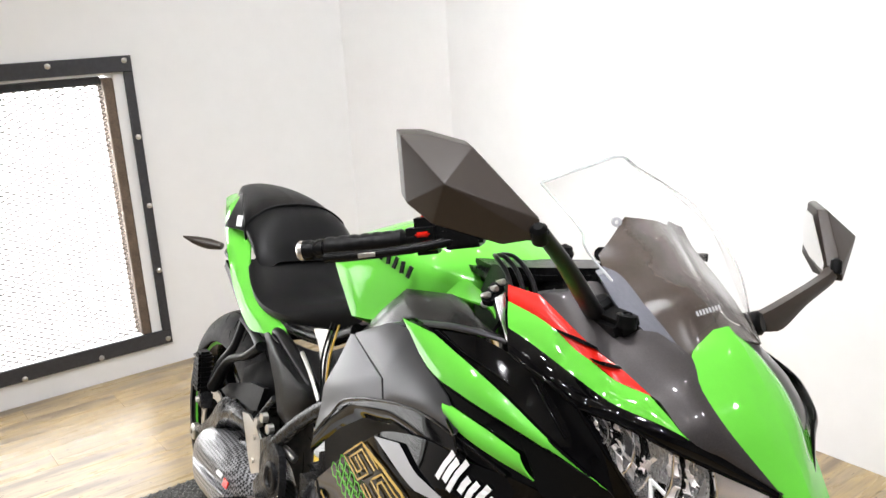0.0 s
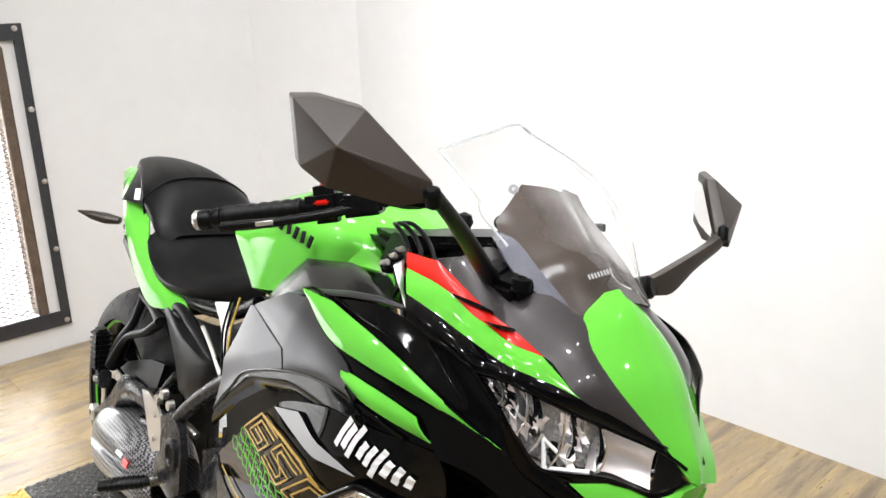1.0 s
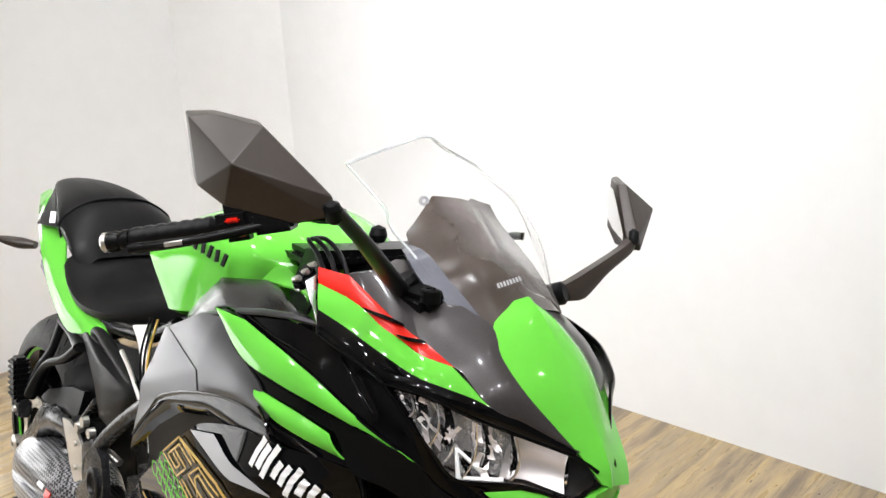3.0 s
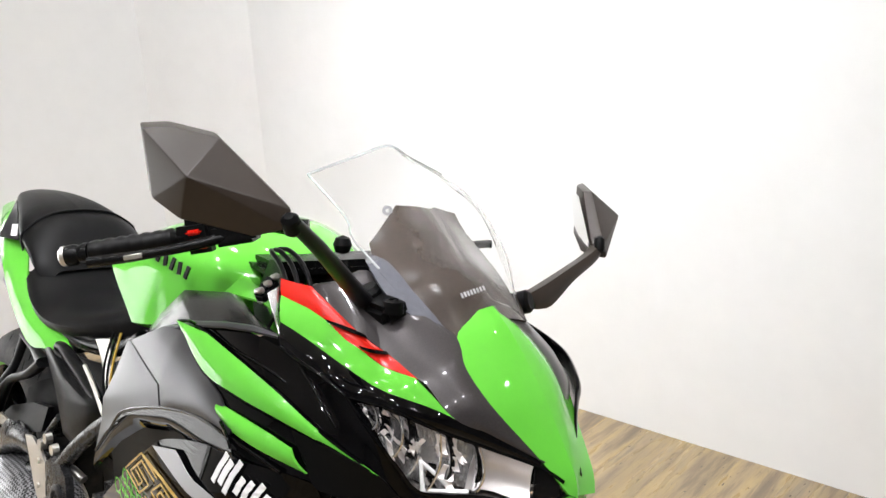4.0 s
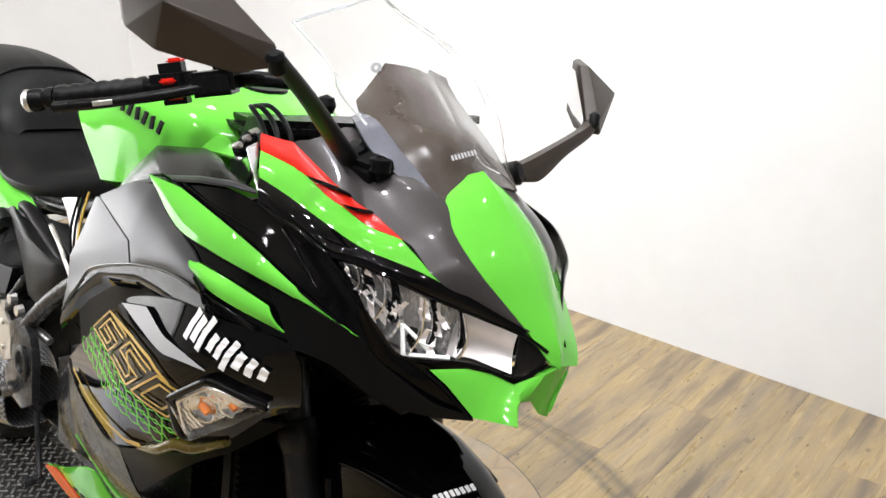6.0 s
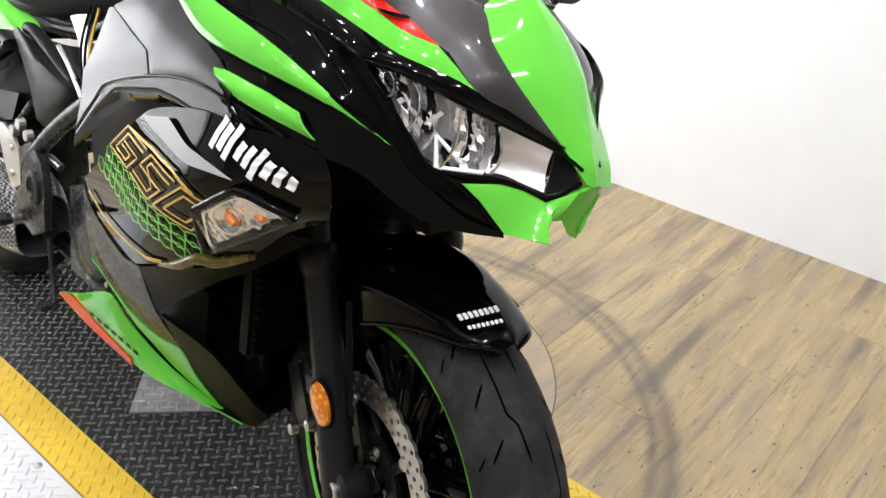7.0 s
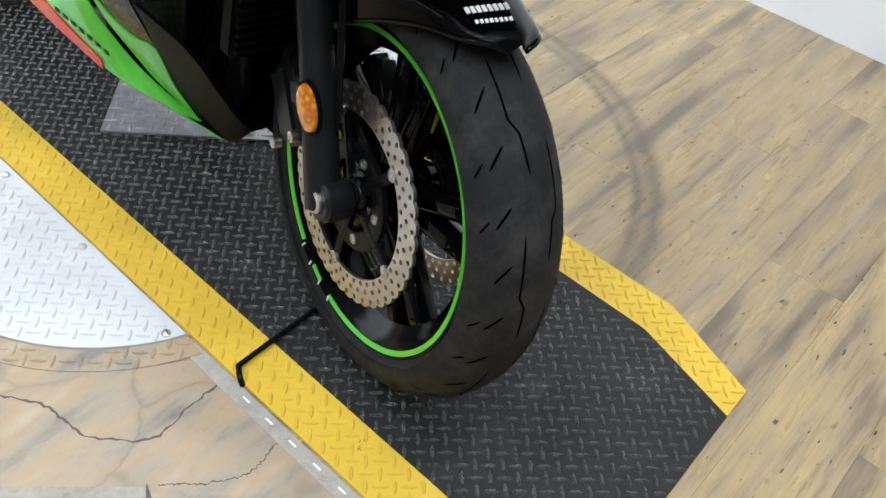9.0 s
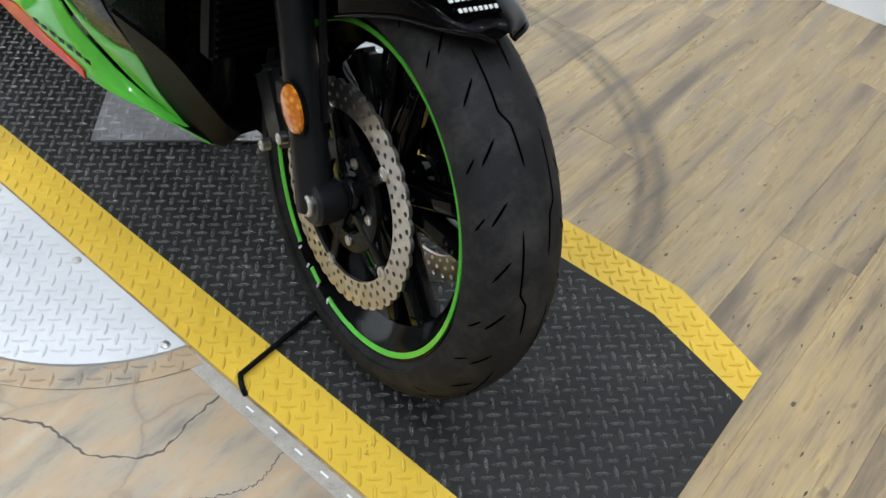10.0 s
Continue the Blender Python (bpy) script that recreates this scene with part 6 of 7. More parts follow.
front_wheel = build_wheel("front_wheel", FRONT, 0.302, 0.0655, 0.051, 0.5, True, -0.004)
for sx in (1, -1):
    disc = part("brake_disc", moved(petal_disc(0.118, 0.157), Matrix.Translation((sx * 0.068, 0, 0))), DISC, front_wheel, "petal brake disc, drilled steel")
    carrier = joined(lathe([(sx * 0.060, 0.050), (sx * 0.060, 0.078), (sx * 0.068, 0.078), (sx * 0.069, 0.074), (sx * 0.069, 0.052)], 48, "X"), *[moved(spoke(radians(72 * k + 50), 0.03, 0.120, 0.010, 0.008, 0.004, 0.003), Matrix.Translation((sx * 0.066, 0, 0))) for k in range(5)])
    part("disc_carrier", carrier, DARKMETAL, front_wheel, "black disc carrier")
    for k in range(5):
        a = radians(72 * k + 50)
        part("disc_bolt", moved(lathe([(-0.003, 0.0), (-0.003, 0.0095), (0.001, 0.0092), (0.0018, 0.008), (0.0018, 0.004), (0.0006, 0.0036), (0.0006, 0.0)], 14, "X", closed=False), Matrix.Translation((sx * 0.071, 0.118 * math.cos(a), 0.118 * math.sin(a))) @ Matrix.Diagonal((sx, 1, 1, 1))), STEEL, front_wheel, "steel disc button")
        part("carrier_bolt", moved(lathe([(-0.004, 0.0), (-0.004, 0.0075), (0.0014, 0.0072), (0.002, 0.006), (0.002, 0.0032), (0.0004, 0.003), (0.0004, 0.0)], 14, "X", closed=False), Matrix.Translation((sx * 0.070, 0.062 * math.cos(a + 0.5), 0.062 * math.sin(a + 0.5))) @ Matrix.Diagonal((sx, 1, 1, 1))), STEEL, front_wheel, "steel carrier bolt")

RAKE = Vector((0, -0.40, 0.917)).normalized()


def front_part(name, bm, mat, label="", parent=None):
    ob = part(name, bm, mat, parent or moto, label)
    if parent is None:
        ob.matrix_basis = FRONT
    return ob


for sx in (1, -1):
    foot = Vector((sx * 0.104, -0.018, 0.0))
    leg = front_part("fork_leg", joined(tube([foot - RAKE * 0.02, foot + RAKE * 0.02, foot + RAKE * 0.30, foot + RAKE * 0.315], [0.0255, 0.024, 0.0232, 0.0245], 24, 20), moved(lathe([(-0.022, 0.0), (-0.022, 0.027), (-0.016, 0.030), (0.016, 0.030), (0.021, 0.025), (0.021, 0.0)], 24, "X", closed=False), Matrix.Translation((sx * 0.098, -0.004, -0.004))), moved(lathe([(-0.03, 0.0)] + [(-0.03 + 0.006 * k, (0.019, 0.023)[k % 2]) for k in range(6)] + [(0.006, 0.0)], 20, "X", closed=False), Matrix.Translation((sx * 0.070, -0.004, -0.002)))), FORKBLACK, "satin black fork leg")
    front_part("fork_tube", tube([foot + RAKE * 0.31, foot + RAKE * 0.74], 0.0205, 6, 20), FORKBLACK, "", leg)
    front_part("dust_seal", tube([foot + RAKE * 0.292, foot + RAKE * 0.300, foot + RAKE * 0.325, foot + RAKE * 0.335], [0.0245, 0.029, 0.029, 0.025], 12, 20), FORKBLACK, "ribbed fork collar", leg)
    if sx < 0:
        front_part("fork_sleeve", tube([foot + RAKE * 0.335, foot + RAKE * 0.46], [0.034, 0.037], 6, 20), DARKMETAL, "black upper fork sleeve", leg)
    front_part("axle_nut", moved(lathe([(-0.012, 0.0085), (-0.012, 0.0165), (0.004, 0.0165), (0.006, 0.0145), (0.006, 0.0105), (0.001, 0.0085)], 24, "X"), Matrix.Translation((sx * 0.119, -0.006, -0.004)) @ Matrix.Diagonal((sx, 1, 1, 1))), STEEL, "steel axle end", leg)
    rp = foot + RAKE * 0.128 + Vector((sx * 0.026, 0.022, 0))
    refl = front_part("reflector", moved(lathe([(0.0, 0.0), (0.0, 0.0185), (0.004, 0.0175), (0.007, 0.010), (0.008, 0.0)], 28, "X", closed=False), Matrix.Translation(rp) @ pose(0, 0, 0, 22, 0, 14 * sx) @ Matrix.Diagonal((sx, 1, 1.75, 1))), AMBER, "oval amber reflector", leg)
    front_part("reflector_back", moved(lathe([(-0.006, 0.0), (-0.006, 0.021), (0.0005, 0.021), (0.0005, 0.0)], 28, "X", closed=False), Matrix.Translation(rp) @ pose(0, 0, 0, 22, 0, 14 * sx) @ Matrix.Diagonal((sx, 1, 1.7, 1))), MATTE, "", leg)
    cal = front_part("brake_caliper", joined(moved(box_bm(sx * 0.050, -0.035, -0.06, sx * 0.094, 0.03, 0.06, 0.012, 3), Matrix.Translation((0, -0.175, 0.035)) @ pose(0, 0, 0, 36)), moved(box_bm(sx * 0.07, -0.03, -0.02, sx * 0.1, 0.05, 0.02, 0.006), Matrix.Translation((0, -0.125, 0.085)) @ pose(0, 0, 0, 20))), FORKBLACK, "dark grey brake caliper")
    for by, bz in ((-0.118, 0.022), (-0.165, -0.020)):
        front_part("caliper_bolt", moved(lathe([(0, 0.0), (0, 0.009), (0.012, 0.0085), (0.014, 0.004), (0.012, 0.0)], 14, "X", closed=False), Matrix.Translation((sx * 0.096, by, bz)) @ Matrix.Diagonal((sx, 1, 1, 1))), STEEL, "steel caliper bolt", cal)
    front_part("brake_hose", tube([(sx * 0.085, -0.15, 0.11), (sx * 0.09, -0.185, 0.20), (sx * 0.085, -0.21, 0.32), (sx * 0.05, -0.235, 0.48)], 0.0048, 24, 8), MATTE, "black brake hose", cal)
    front_part("brake_hose", tube([(sx * 0.08, -0.13, 0.13), (sx * 0.078, -0.16, 0.22), (sx * 0.07, -0.195, 0.33), (sx * 0.04, -0.22, 0.48)], 0.004, 24, 8), MATTE, "black sensor cable", cal)

# fender: an arch over the tyre with a bevelled front lip and side stays
def fender_row(a, r, w, sag):
    a = radians(a)
    d = Vector((0, math.cos(a), math.sin(a)))
    return [tuple(d * (r + s) + Vector((x, 0, 0))) for x, s in ((w, -sag), (w * 0.93, -sag * 0.35), (w * 0.62, 0.004), (w * 0.25, 0.012), (0, 0.014), (-w * 0.25, 0.012), (-w * 0.62, 0.004), (-w * 0.93, -sag * 0.35), (-w, -sag))]


FEND_EDGE = ((63.8, 0.329, 0.014, 0.0), (65.5, 0.334, 0.034, 0.002), (69, 0.333, 0.053, 0.014), (75, 0.332, 0.0625, 0.032), (81, 0.331, 0.070, 0.048), (91, 0.330, 0.078, 0.072), (105, 0.328, 0.084, 0.092), (118, 0.327, 0.084, 0.096), (136, 0.326, 0.080, 0.06), (152, 0.324, 0.072, 0.03))
FEND = [fender_row(*r) for r in FEND_EDGE]
fender = front_part("front_fender", loft(FEND, 30, 40, 0.003, centre=(0, 0, 0)), FENDERBLACK, "gloss black front fender")
for sx in (1, -1):
    rim = [(sx * w, (r - sag) * math.cos(radians(a)), (r - sag) * math.sin(radians(a))) for a, r, w, sag in FEND_EDGE[:8]]
    front_part("fender_edge", tube(rim, 0.0032, 40, 8), BLACK, "gloss black rolled edge", fender)
    fold = [(sx * w * 0.96, (r - sag * 0.42) * math.cos(radians(a)), (r - sag * 0.42) * math.sin(radians(a))) for a, r, w, sag in FEND_EDGE[3:9]]
    front_part("fender_crease", tube(fold, 0.0026, 30, 8), BLACK, "", fender)
marks = []
for row, (n, w, r) in enumerate(((8, 0.0045, 72.5), (8, 0.0036, 69.5))):
    for k in range(n):
        x = 0.048 - 0.0068 * k if row == 0 else 0.046 - 0.0058 * k
        a = radians(r - 0.1 * k)
        rr = 0.328 + 0.0085 + 0.009 * (1 - abs(x) / 0.055) + (0.0015 if row else 0)
        d = Vector((0, math.cos(a), math.sin(a)))
        marks.append(moved(box_bm(-w / 2, -0.0045 if row == 0 else -0.0025, 0, w / 2, 0.0045 if row == 0 else 0.0025, 0.0012), Matrix.Translation(d * (rr + 0.003) + Vector((x, 0, 0))) @ pose(0, 0, 0, math.degrees(a) - 90) @ pose(0, 0, 0, 0, 16)))
front_part("fender_mark", joined(*marks), WHITE, "two rows of white lettering bars", fender)
for sx in (1, -1):
    front_part("fender_stay", joined(tube([(sx * 0.090, -0.075, 0.255), (sx * 0.098, -0.035, 0.15), (sx * 0.1, -0.02, 0.11)], 0.008, 12, 8, flat=0.5)), MATTE, "black fender stay", fender)

radiator = part("radiator", box_bm(-0.09, -0.235, 0.42, 0.15, -0.205, 0.70, 0.006), DEEP, moto, "black finned radiator")
for k in range(22):
    part("fin", box_bm(-0.085, -0.207, 0.43 + 0.012 * k, 0.145, -0.198, 0.434 + 0.012 * k), DEEP, radiator)
part("under_cowl_block", box_bm(-0.10, -0.22, 0.70, 0.10, 0.05, 0.82, 0.02), MATTE, moto, "dark fork bracket and wiring behind the nose")

# -- engine and frame --
engine = part("engine", box_bm(-0.10, -0.62, 0.22, 0.10, -0.36, 0.46, 0.03), DARKMETAL, moto, "dark grey engine")
part("cylinder_block", moved(box_bm(-0.13, -0.12, -0.11, 0.13, 0.08, 0.15, 0.03), pose(0, -0.43, 0.60, 25)), DARKMETAL, engine)
part("gearbox", box_bm(-0.13, -0.86, 0.25, 0.13, -0.60, 0.50, 0.04), CAST, engine)
for c, r, d in (((0.13, -0.67, 0.42), 0.088, 0.035),):
    part("engine_cover", moved(lathe([(0, 0.0), (0, r), (d * 0.6, r), (d, r * 0.8), (d * 1.1, r * 0.3), (d * 1.1, 0.0)], 32, "X", closed=False), Matrix.Translation(c)), CAST, engine, "round grey engine cover")
    for k in range(7):
        a = 2 * math.pi * k / 7
        part("cover_bolt", moved(lathe([(0, 0.0), (0, 0.007), (0.007, 0.007), (0.007, 0.0)], 8, "X", closed=False), Matrix.Translation((c[0] + d * 0.6, c[1] + r * 0.93 * math.cos(a), c[2] + r * 0.93 * math.sin(a)))), STEEL, engine)
for sx in (1, -1):
    s = lambda pts: [(sx * x, y, z) for x, y, z in pts]
    part("frame_tube", tube(s([(0.178, -0.600, 0.690), (0.180, -0.639, 0.670), (0.184, -0.731, 0.606), (0.188, -0.807, 0.541), (0.190, -0.847, 0.499), (0.185, -0.860, 0.42)]), 0.0145, 30, 14), CAST, moto, "grey steel frame tube")
    part("subframe_tube", tube(s([(0.11, -0.66, 0.80), (0.11, -0.80, 0.745), (0.105, -1.05, 0.73), (0.09, -1.40, 0.80)]), 0.014, 20, 12), DARKMETAL, moto, "black subframe tube")
    # angular cover in three facets, with the strut and bright edge above it
    part("frame_cover", loft([s([(0.165, -0.961, 0.715), (0.172, -0.907, 0.676), (0.178, -0.863, 0.641), (0.180, -0.833, 0.588), (0.180, -0.796, 0.582)]),
                              s([(0.168, -0.933, 0.725), (0.186, -0.829, 0.701), (0.190, -0.792, 0.665), (0.190, -0.779, 0.614), (0.186, -0.760, 0.602)]),
                              s([(0.165, -0.889, 0.716), (0.186, -0.721, 0.688), (0.188, -0.705, 0.684), (0.188, -0.698, 0.666), (0.186, -0.713, 0.636)]),
                              s([(0.150, -0.891, 0.716), (0.176, -0.682, 0.700), (0.176, -0.666, 0.689), (0.176, -0.663, 0.672), (0.176, -0.684, 0.652)])], m=13, sharp=4, thick=0.006, centre=(0, -0.8, 0.65)), MATTE, moto, "black angular frame cover")
    part("side_panel", loft([s([(0.135, -0.60, 0.80), (0.132, -0.75, 0.735), (0.125, -0.90, 0.708), (0.12, -1.04, 0.70)]), s([(0.145, -0.60, 0.665), (0.142, -0.72, 0.605), (0.135, -0.86, 0.565), (0.125, -1.0, 0.58)])], 16, 6, 0.006, centre=(0, -0.85, 0.65)), DEEP, moto, "black plastic side panel")
    part("seat_strut", tube(s([(0.146, -0.940, 0.722), (0.150, -0.900, 0.724), (0.160, -0.802, 0.708), (0.172, -0.698, 0.690)]), [0.011, 0.013, 0.013, 0.010], 20, 12), MATTE, moto, "black strut under the seat")
    # the white highlight along the strut is modelled as a thin steel tube
    part("strut_highlight", tube(s([(0.165, -0.770, 0.731), (0.172, -0.716, 0.711), (0.180, -0.654, 0.677)]), 0.0042, 14, 8), STEEL, moto, "bright tube standing in for the strut's highlight")
    part("chrome_bracket", loft([s([(0.165, -0.725, 0.790), (0.170, -0.690, 0.764), (0.178, -0.652, 0.721)]), s([(0.170, -0.690, 0.800), (0.176, -0.662, 0.770), (0.182, -0.640, 0.720)]), s([(0.168, -0.655, 0.808), (0.174, -0.636, 0.774), (0.180, -0.628, 0.719)])], 12, 8, 0.004, centre=(0, -0.68, 0.75)), STEEL, moto, "bright metal bracket behind the tank")
    for k in range(3):
        part("hose", tube(s([(0.158 + 0.003 * k, -0.64 - 0.008 * k, 0.82), (0.178 + 0.003 * k, -0.63 - 0.008 * k, 0.76), (0.193, -0.605 - 0.008 * k, 0.69)]), 0.0022, 14, 8), (GOLD, MATTE, MATTE)[k], moto, "thin wiring and hose")

    # passenger peg bracket
    br = part("peg_bracket", joined(
        tube(s([(0.140, -1.138, 0.700), (0.160, -1.151, 0.629), (0.180, -1.179, 0.578), (0.188, -1.20, 0.52)]), [0.014, 0.012, 0.014, 0.019], 20, 10, flat=0.7),
        tube(s([(0.165, -0.969, 0.686), (0.172, -1.032, 0.646), (0.180, -1.119, 0.609), (0.188, -1.185, 0.530)]), [0.016, 0.013, 0.013, 0.018], 20, 10, flat=0.7),
        tube(s([(0.140, -1.138, 0.700), (0.152, -1.049, 0.690), (0.165, -0.969, 0.686)]), [0.014, 0.010, 0.015], 12, 10, flat=0.7)), MATTE, moto, "dark cast passenger peg bracket")
    part("passenger_peg", joined(moved(box_bm(-0.016, -0.018, -0.055, 0.016, 0.018, 0.045, 0.006), Matrix.Translation((sx * 0.200, -1.235, 0.555))), *[]), GRIP, br, "folded rubber passenger peg")
    for k in range(7):
        part("rib", moved(box_bm(-0.018, -0.02, -0.002, 0.018, 0.02, 0.002), Matrix.Translation((sx * 0.200, -1.235, 0.515 + 0.012 * k))), GRIP, br)
    part("peg_clamp", moved(box_bm(-0.014, -0.018, -0.02, 0.014, 0.02, 0.02, 0.005), Matrix.Translation((sx * 0.196, -1.225, 0.485))), CAST, br)
    part("peg_bolt", moved(lathe([(0, 0.0), (0, 0.008), (0.006, 0.007), (0.006, 0.0)], 12, "X", closed=False), Matrix.Translation((sx * 0.212, -1.222, 0.487)) @ Matrix.Diagonal((sx, 1, 1, 1))), STEEL, br)
    # rider's step
    st = part("heel_plate", loft([s([(0.195, -0.984, 0.540), (0.197, -0.962, 0.514), (0.199, -0.930, 0.465), (0.200, -0.904, 0.435)]), s([(0.196, -0.943, 0.549), (0.200, -0.887, 0.540), (0.201, -0.864, 0.521), (0.202, -0.855, 0.460)])], m=6, sharp=5, thick=0.005, centre=(0, -0.9, 0.48)), STEEL, moto, "bright alloy heel plate")
    for by, bz in ((-0.890, 0.520), (-0.893, 0.470)):
        part("plate_bolt", moved(lathe([(0, 0.0), (0, 0.006), (0.004, 0.0055), (0.004, 0.0)], 12, "X", closed=False), Matrix.Translation((sx * 0.202, by, bz)) @ Matrix.Diagonal((sx, 1, 1, 1))), STEEL, st)
    part("step_bracket", loft([s([(0.200, -0.867, 0.524), (0.202, -0.853, 0.461), (0.203, -0.885, 0.429), (0.203, -0.881, 0.395), (0.203, -0.806, 0.380)]), s([(0.200, -0.812, 0.556), (0.202, -0.765, 0.531), (0.204, -0.750, 0.486), (0.204, -0.753, 0.451), (0.202, -0.758, 0.408)])], m=6, sharp=4, thick=0.014, bulge=0.003, centre=(0, -0.85, 0.47)), CAST, st, "dark cast step bracket")
    part("pivot_ring", moved(lathe([(0, 0.011), (0, 0.027), (0.006, 0.027), (0.008, 0.024), (0.008, 0.019), (0.003, 0.017), (0.003, 0.011)], 30, "X"), Matrix.Translation((sx * 0.203, -0.790, 0.478)) @ Matrix.Diagonal((sx, 1, 1.15, 1))), FORKBLACK, st, "ring round the swingarm pivot")
    part("pivot_cap", moved(lathe([(0, 0.0), (0, 0.013), (0.004, 0.012), (0.004, 0.0)], 20, "X", closed=False), Matrix.Translation((sx * 0.203, -0.790, 0.478)) @ Matrix.Diagonal((sx, 1, 1, 1))), DEEP, st)
    peg = [Vector(p) for p in s([(0.200, -0.890, 0.380), (0.250, -0.907, 0.378), (0.292, -0.931, 0.370)])]
    part("foot_peg", tube(peg, [0.013, 0.0165, 0.0165, 0.015], 16, 12, flat=0.75), GRIP, st, "ribbed rubber foot peg")
    for k in range(8):
        c = spline(peg, 12)[2 + k]
        part("peg_rib", moved(lathe([(-0.0018, 0.0), (-0.0018, 0.0185), (0.0018, 0.0185), (0.0018, 0.0)], 12, "X", closed=False), Matrix.Translation(c) @ pose(0, 0, 0, 0, 0, -24 * sx) @ Matrix.Diagonal((1, 1, 0.75, 1))), GRIP, st)
    part("peg_knuckle", moved(lathe([(-0.012, 0.0), (-0.010, 0.012), (0.010, 0.012), (0.012, 0.0)], 14, "X", closed=False), Matrix.Translation(peg[0])), STEEL, st)
    part("swingarm", joined(
        loft([s([(0.150, -1.434, 0.322), (0.165, -1.285, 0.411), (0.170, -1.201, 0.483), (0.175, -1.137, 0.519), (0.180, -1.039, 0.534), (0.180, -0.940, 0.534)]),
              s([(0.165, -1.351, 0.345), (0.180, -1.210, 0.418), (0.190, -1.132, 0.477), (0.195, -1.063, 0.513), (0.195, -0.988, 0.523), (0.190, -0.923, 0.517)]),
              s([(0.165, -1.319, 0.342), (0.175, -1.207, 0.401), (0.180, -1.151, 0.448), (0.185, -1.074, 0.482), (0.185, -1.005, 0.491), (0.180, -0.971, 0.481)]),
              s([(0.130, -1.34, 0.315), (0.135, -1.22, 0.375), (0.140, -1.16, 0.42), (0.145, -1.08, 0.455), (0.150, -1.0, 0.465), (0.150, -0.96, 0.46)])], 30, 14, 0.012, centre=(0, -1.15, 0.42)),
        tube(s([(0.15, -1.02, 0.44), (0.15, -1.15, 0.40), (0.14, -1.32, 0.345)]), 0.018, 14, 12)), CAST, moto, "cast grey swingarm")
    part("arm_gusset", loft([s([(0.160, -1.219, 0.505), (0.162, -1.163, 0.540), (0.168, -1.019, 0.590), (0.170, -0.932, 0.606)]), s([(0.168, -1.142, 0.508), (0.170, -1.091, 0.531), (0.175, -0.999, 0.535), (0.175, -0.955, 0.550)])], m=5, sharp=4, thick=0.012, centre=(0, -1.05, 0.45)), MATTE, moto, "black gusset over the swingarm")
    part("link_rod", tube(s([(0.170, -0.957, 0.531), (0.170, -0.875, 0.604)]), 0.007, 6, 10), CAST, moto, "thin dark link rod")
    part("axle_block", moved(lathe([(0, 0.006), (0, 0.022), (0.014, 0.022), (0.018, 0.014), (0.018, 0.006)], 18, "X"), Matrix.Translation((sx * 0.135, -1.45, 0.31)) @ Matrix.Diagonal((sx, 1, 1, 1))), STEEL, moto, "steel rear axle nut")
part("shock_cover", loft([[(0.12, -0.99, 0.645), (0.135, -1.06, 0.62), (0.14, -1.13, 0.585)], [(0.135, -0.96, 0.55), (0.15, -1.03, 0.52), (0.15, -1.12, 0.50)]], 10, 5, 0.008, centre=(0, -1.05, 0.55)), DEEP, moto, "black plastic shock cover")
part("shock", tube([(0.09, -0.80, 0.66), (0.10, -1.05, 0.52)], 0.028, 8, 14), DARKMETAL, moto, "black rear shock")
part("brake_pedal", joined(tube([(0.185, -0.78, 0.38), (0.19, -0.76, 0.32), (0.20, -0.73, 0.275)], 0.005, 14, 8), moved(box_bm(-0.02, -0.011, -0.005, 0.02, 0.011, 0.005, 0.003), Matrix.Translation((0.21, -0.735, 0.27)))), CAST, moto, "steel brake pedal")
part("lever_linkage", joined(tube([(0.185, -0.84, 0.50), (0.18, -0.80, 0.53), (0.17, -0.76, 0.52)], 0.008, 12, 8), *[moved(lathe([(0, 0.0), (0, 0.011), (0.012, 0.010), (0.012, 0.0)], 10, "X", closed=False), Matrix.Translation(c)) for c in ((0.190, -0.890, 0.552), (0.190, -0.862, 0.572), (0.190, -0.830, 0.560))]), STEEL, moto, "bright bolts and linkage")

# -- silencer under the swingarm --
def can_row(y, zc, hw, hz, xc):
    pts = []
    for k in range(17):
        a = 2 * math.pi * k / 16
        c, s_ = math.cos(a), math.sin(a)
        pts.append((xc + hw * math.copysign(abs(c) ** 0.7, c), y, zc + hz * math.copysign(abs(s_) ** 0.7, s_)))
    return pts


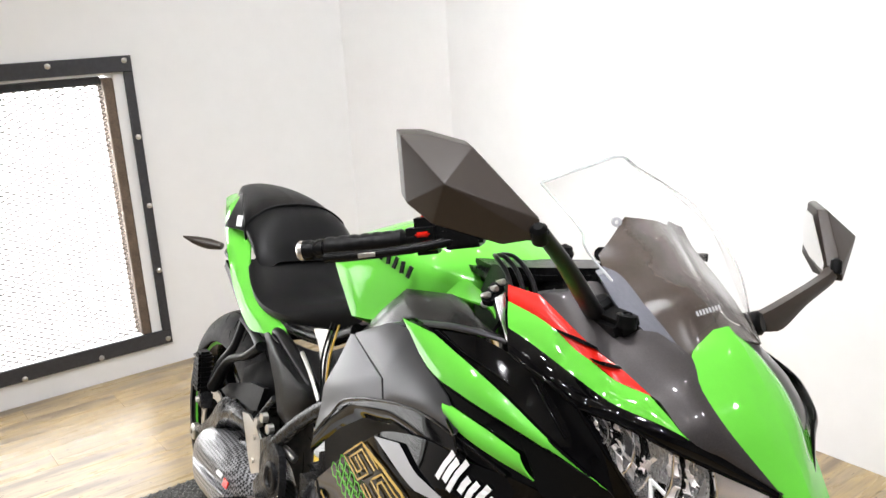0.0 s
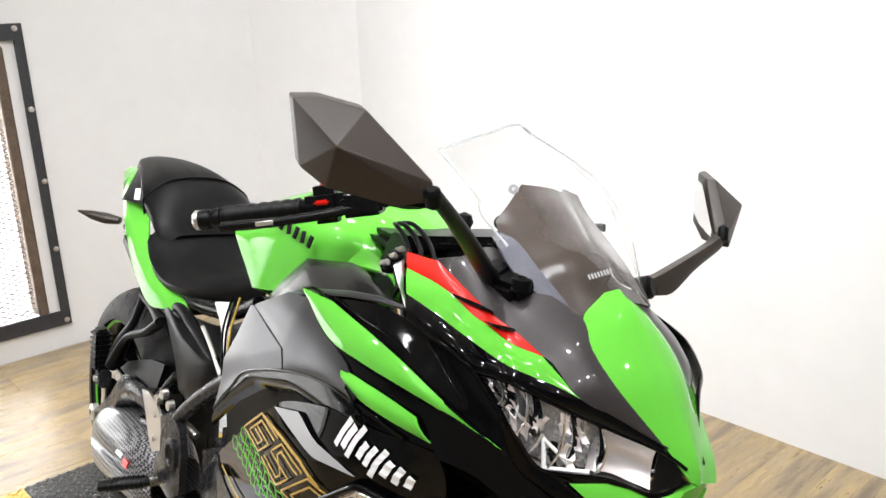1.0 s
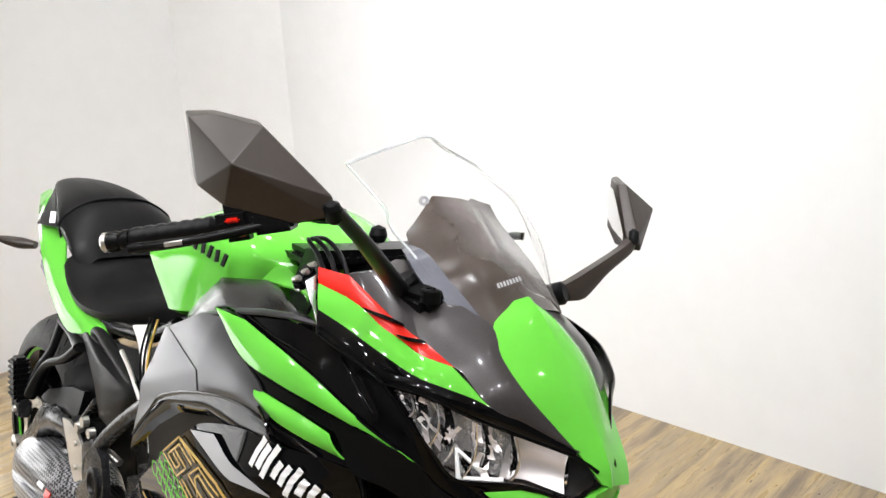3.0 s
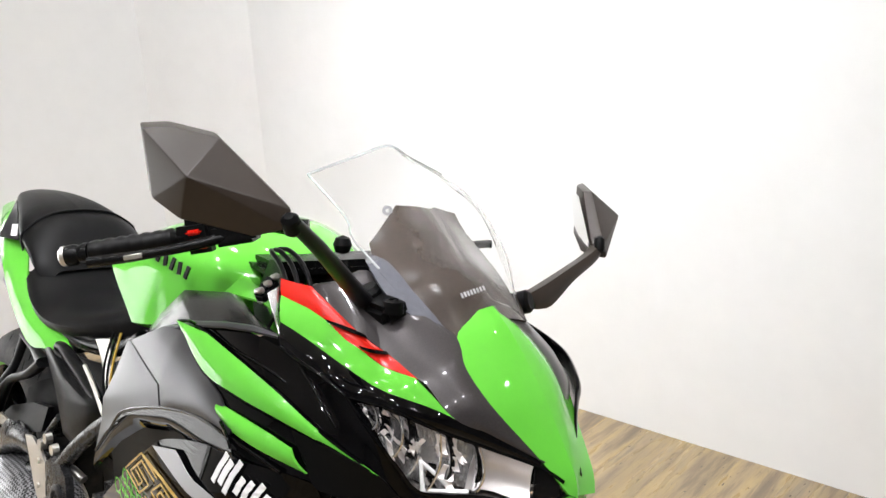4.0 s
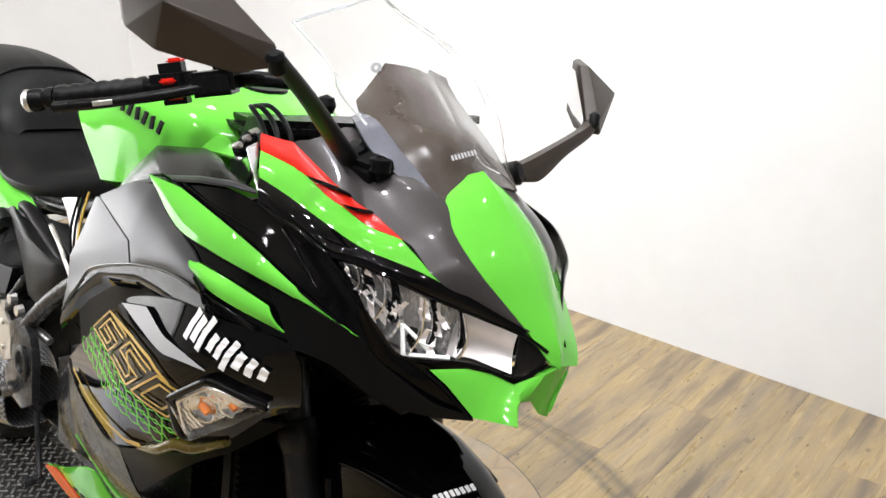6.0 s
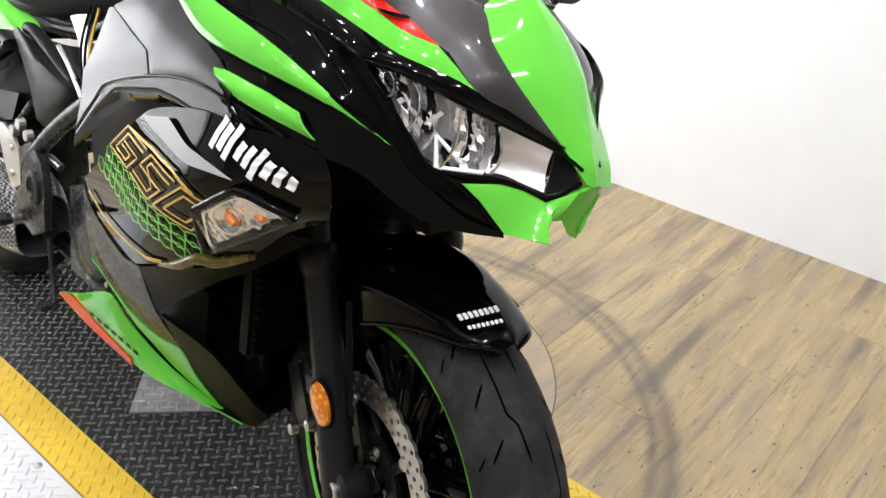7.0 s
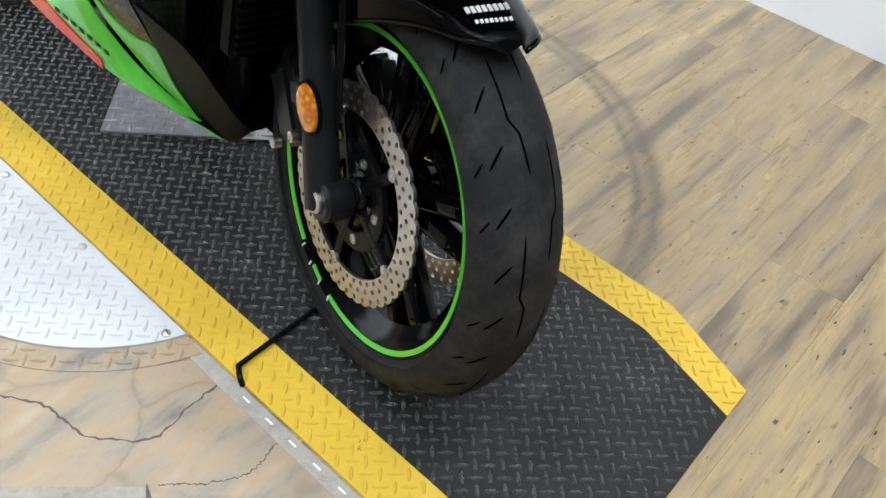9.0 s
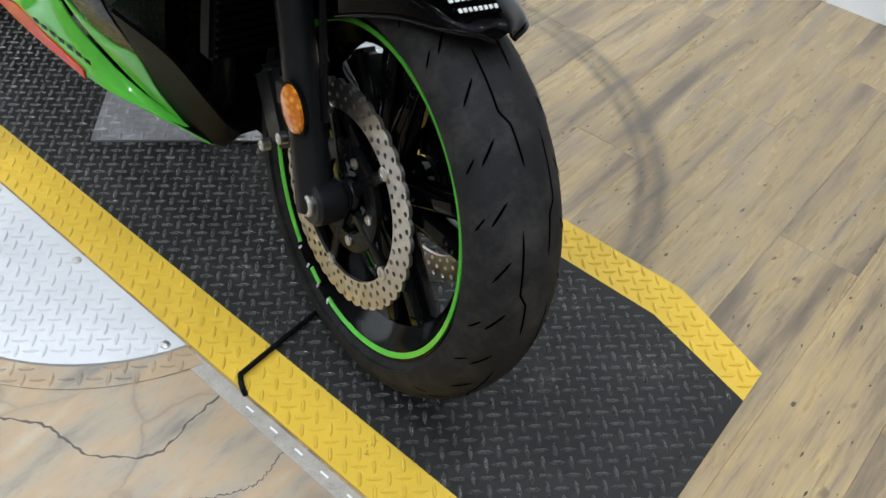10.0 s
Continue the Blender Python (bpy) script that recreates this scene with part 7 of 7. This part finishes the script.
CAN = [can_row(-0.93, 0.335, 0.055, 0.065, 0.135), can_row(-1.0, 0.345, 0.072, 0.085, 0.14), can_row(-1.14, 0.345, 0.078, 0.09, 0.145), can_row(-1.24, 0.33, 0.07, 0.08, 0.145), can_row(-1.285, 0.315, 0.045, 0.05, 0.145)]
can = part("silencer", loft(CAN, 34, 18, 0.003, centre=(0.14, -1.1, 0.34)), CARBON, moto, "short carbon fibre silencer with a red mark")
part("silencer_cap", moved(lathe([(0, 0.0), (0, 0.05), (-0.012, 0.045), (-0.015, 0.0)], 24, "X", closed=False), Matrix.Translation((0.145, -1.285, 0.315)) @ pose(0, 0, 0, 0, 0, 90)), DARKMETAL, can)
part("silencer_mark", moved(box_bm(-0.001, -0.014, -0.008, 0.001, 0.014, 0.008), pose(0.2168, -1.005, 0.372, 0, -20, 0)), RED, can, "small red mark")
part("silencer_mark", moved(box_bm(-0.001, -0.016, -0.005, 0.001, 0.016, 0.005), pose(0.2165, -1.045, 0.378, 0, -24, 0)), WHITE, can, "small white mark")
part("header_pipe", tube([(0.05, -0.32, 0.45), (0.05, -0.31, 0.36), (0.04, -0.36, 0.25), (0.05, -0.6, 0.22), (0.10, -0.93, 0.30)], 0.02, 30, 14), DARKMETAL, moto, "dark exhaust header")

rear_wheel = build_wheel("rear_wheel", pose(0, -1.45, 0.31), 0.312, 0.082, 0.070, 0.55, False)
part("brake_disc", moved(petal_disc(0.08, 0.11, 2, 32, 0.005, 16), Matrix.Translation((0.09, 0, 0))), DISC, rear_wheel, "rear petal brake disc")
part("side_stand", joined(tube([(-0.14, -0.78, 0.22), (-0.20, -0.72, 0.10), (-0.255, -0.66, -0.035)], 0.011, 14, 10), moved(box_bm(-0.03, -0.03, -0.006, 0.03, 0.03, 0.006, 0.004), Matrix.Translation((-0.258, -0.655, -0.036)))), DARKMETAL, moto, "black side stand")

# ---- floor planks, piece by piece ----
def plank_mesh(x0, x1):
    bm = box_bm(x0, -0.0761, -0.004, x1, 0.0761, 0.0, 0.0004, 1)
    me = bpy.data.meshes.new("plank")
    bm.to_mesh(me)
    bm.free()
    me.materials.append(PLANK)
    return me


plank_me = plank_mesh(-0.4603, 0.4603)
cut_me = [plank_mesh(-0.4603 + 0.31 * k, 0.4603) for k in range(3)]
row, y = 0, SY + 0.085
while y < 1.4:
    x = WX + 0.46 - (0.31 * (row % 3))
    while x < 2.0:
        ob = new("plank", cut_me[row % 3] if x < WX + 0.47 else plank_me)
        ob.parent = floor
        ob.location = (x, y, 0)
        x += 0.921
    y += 0.1525
    row += 1
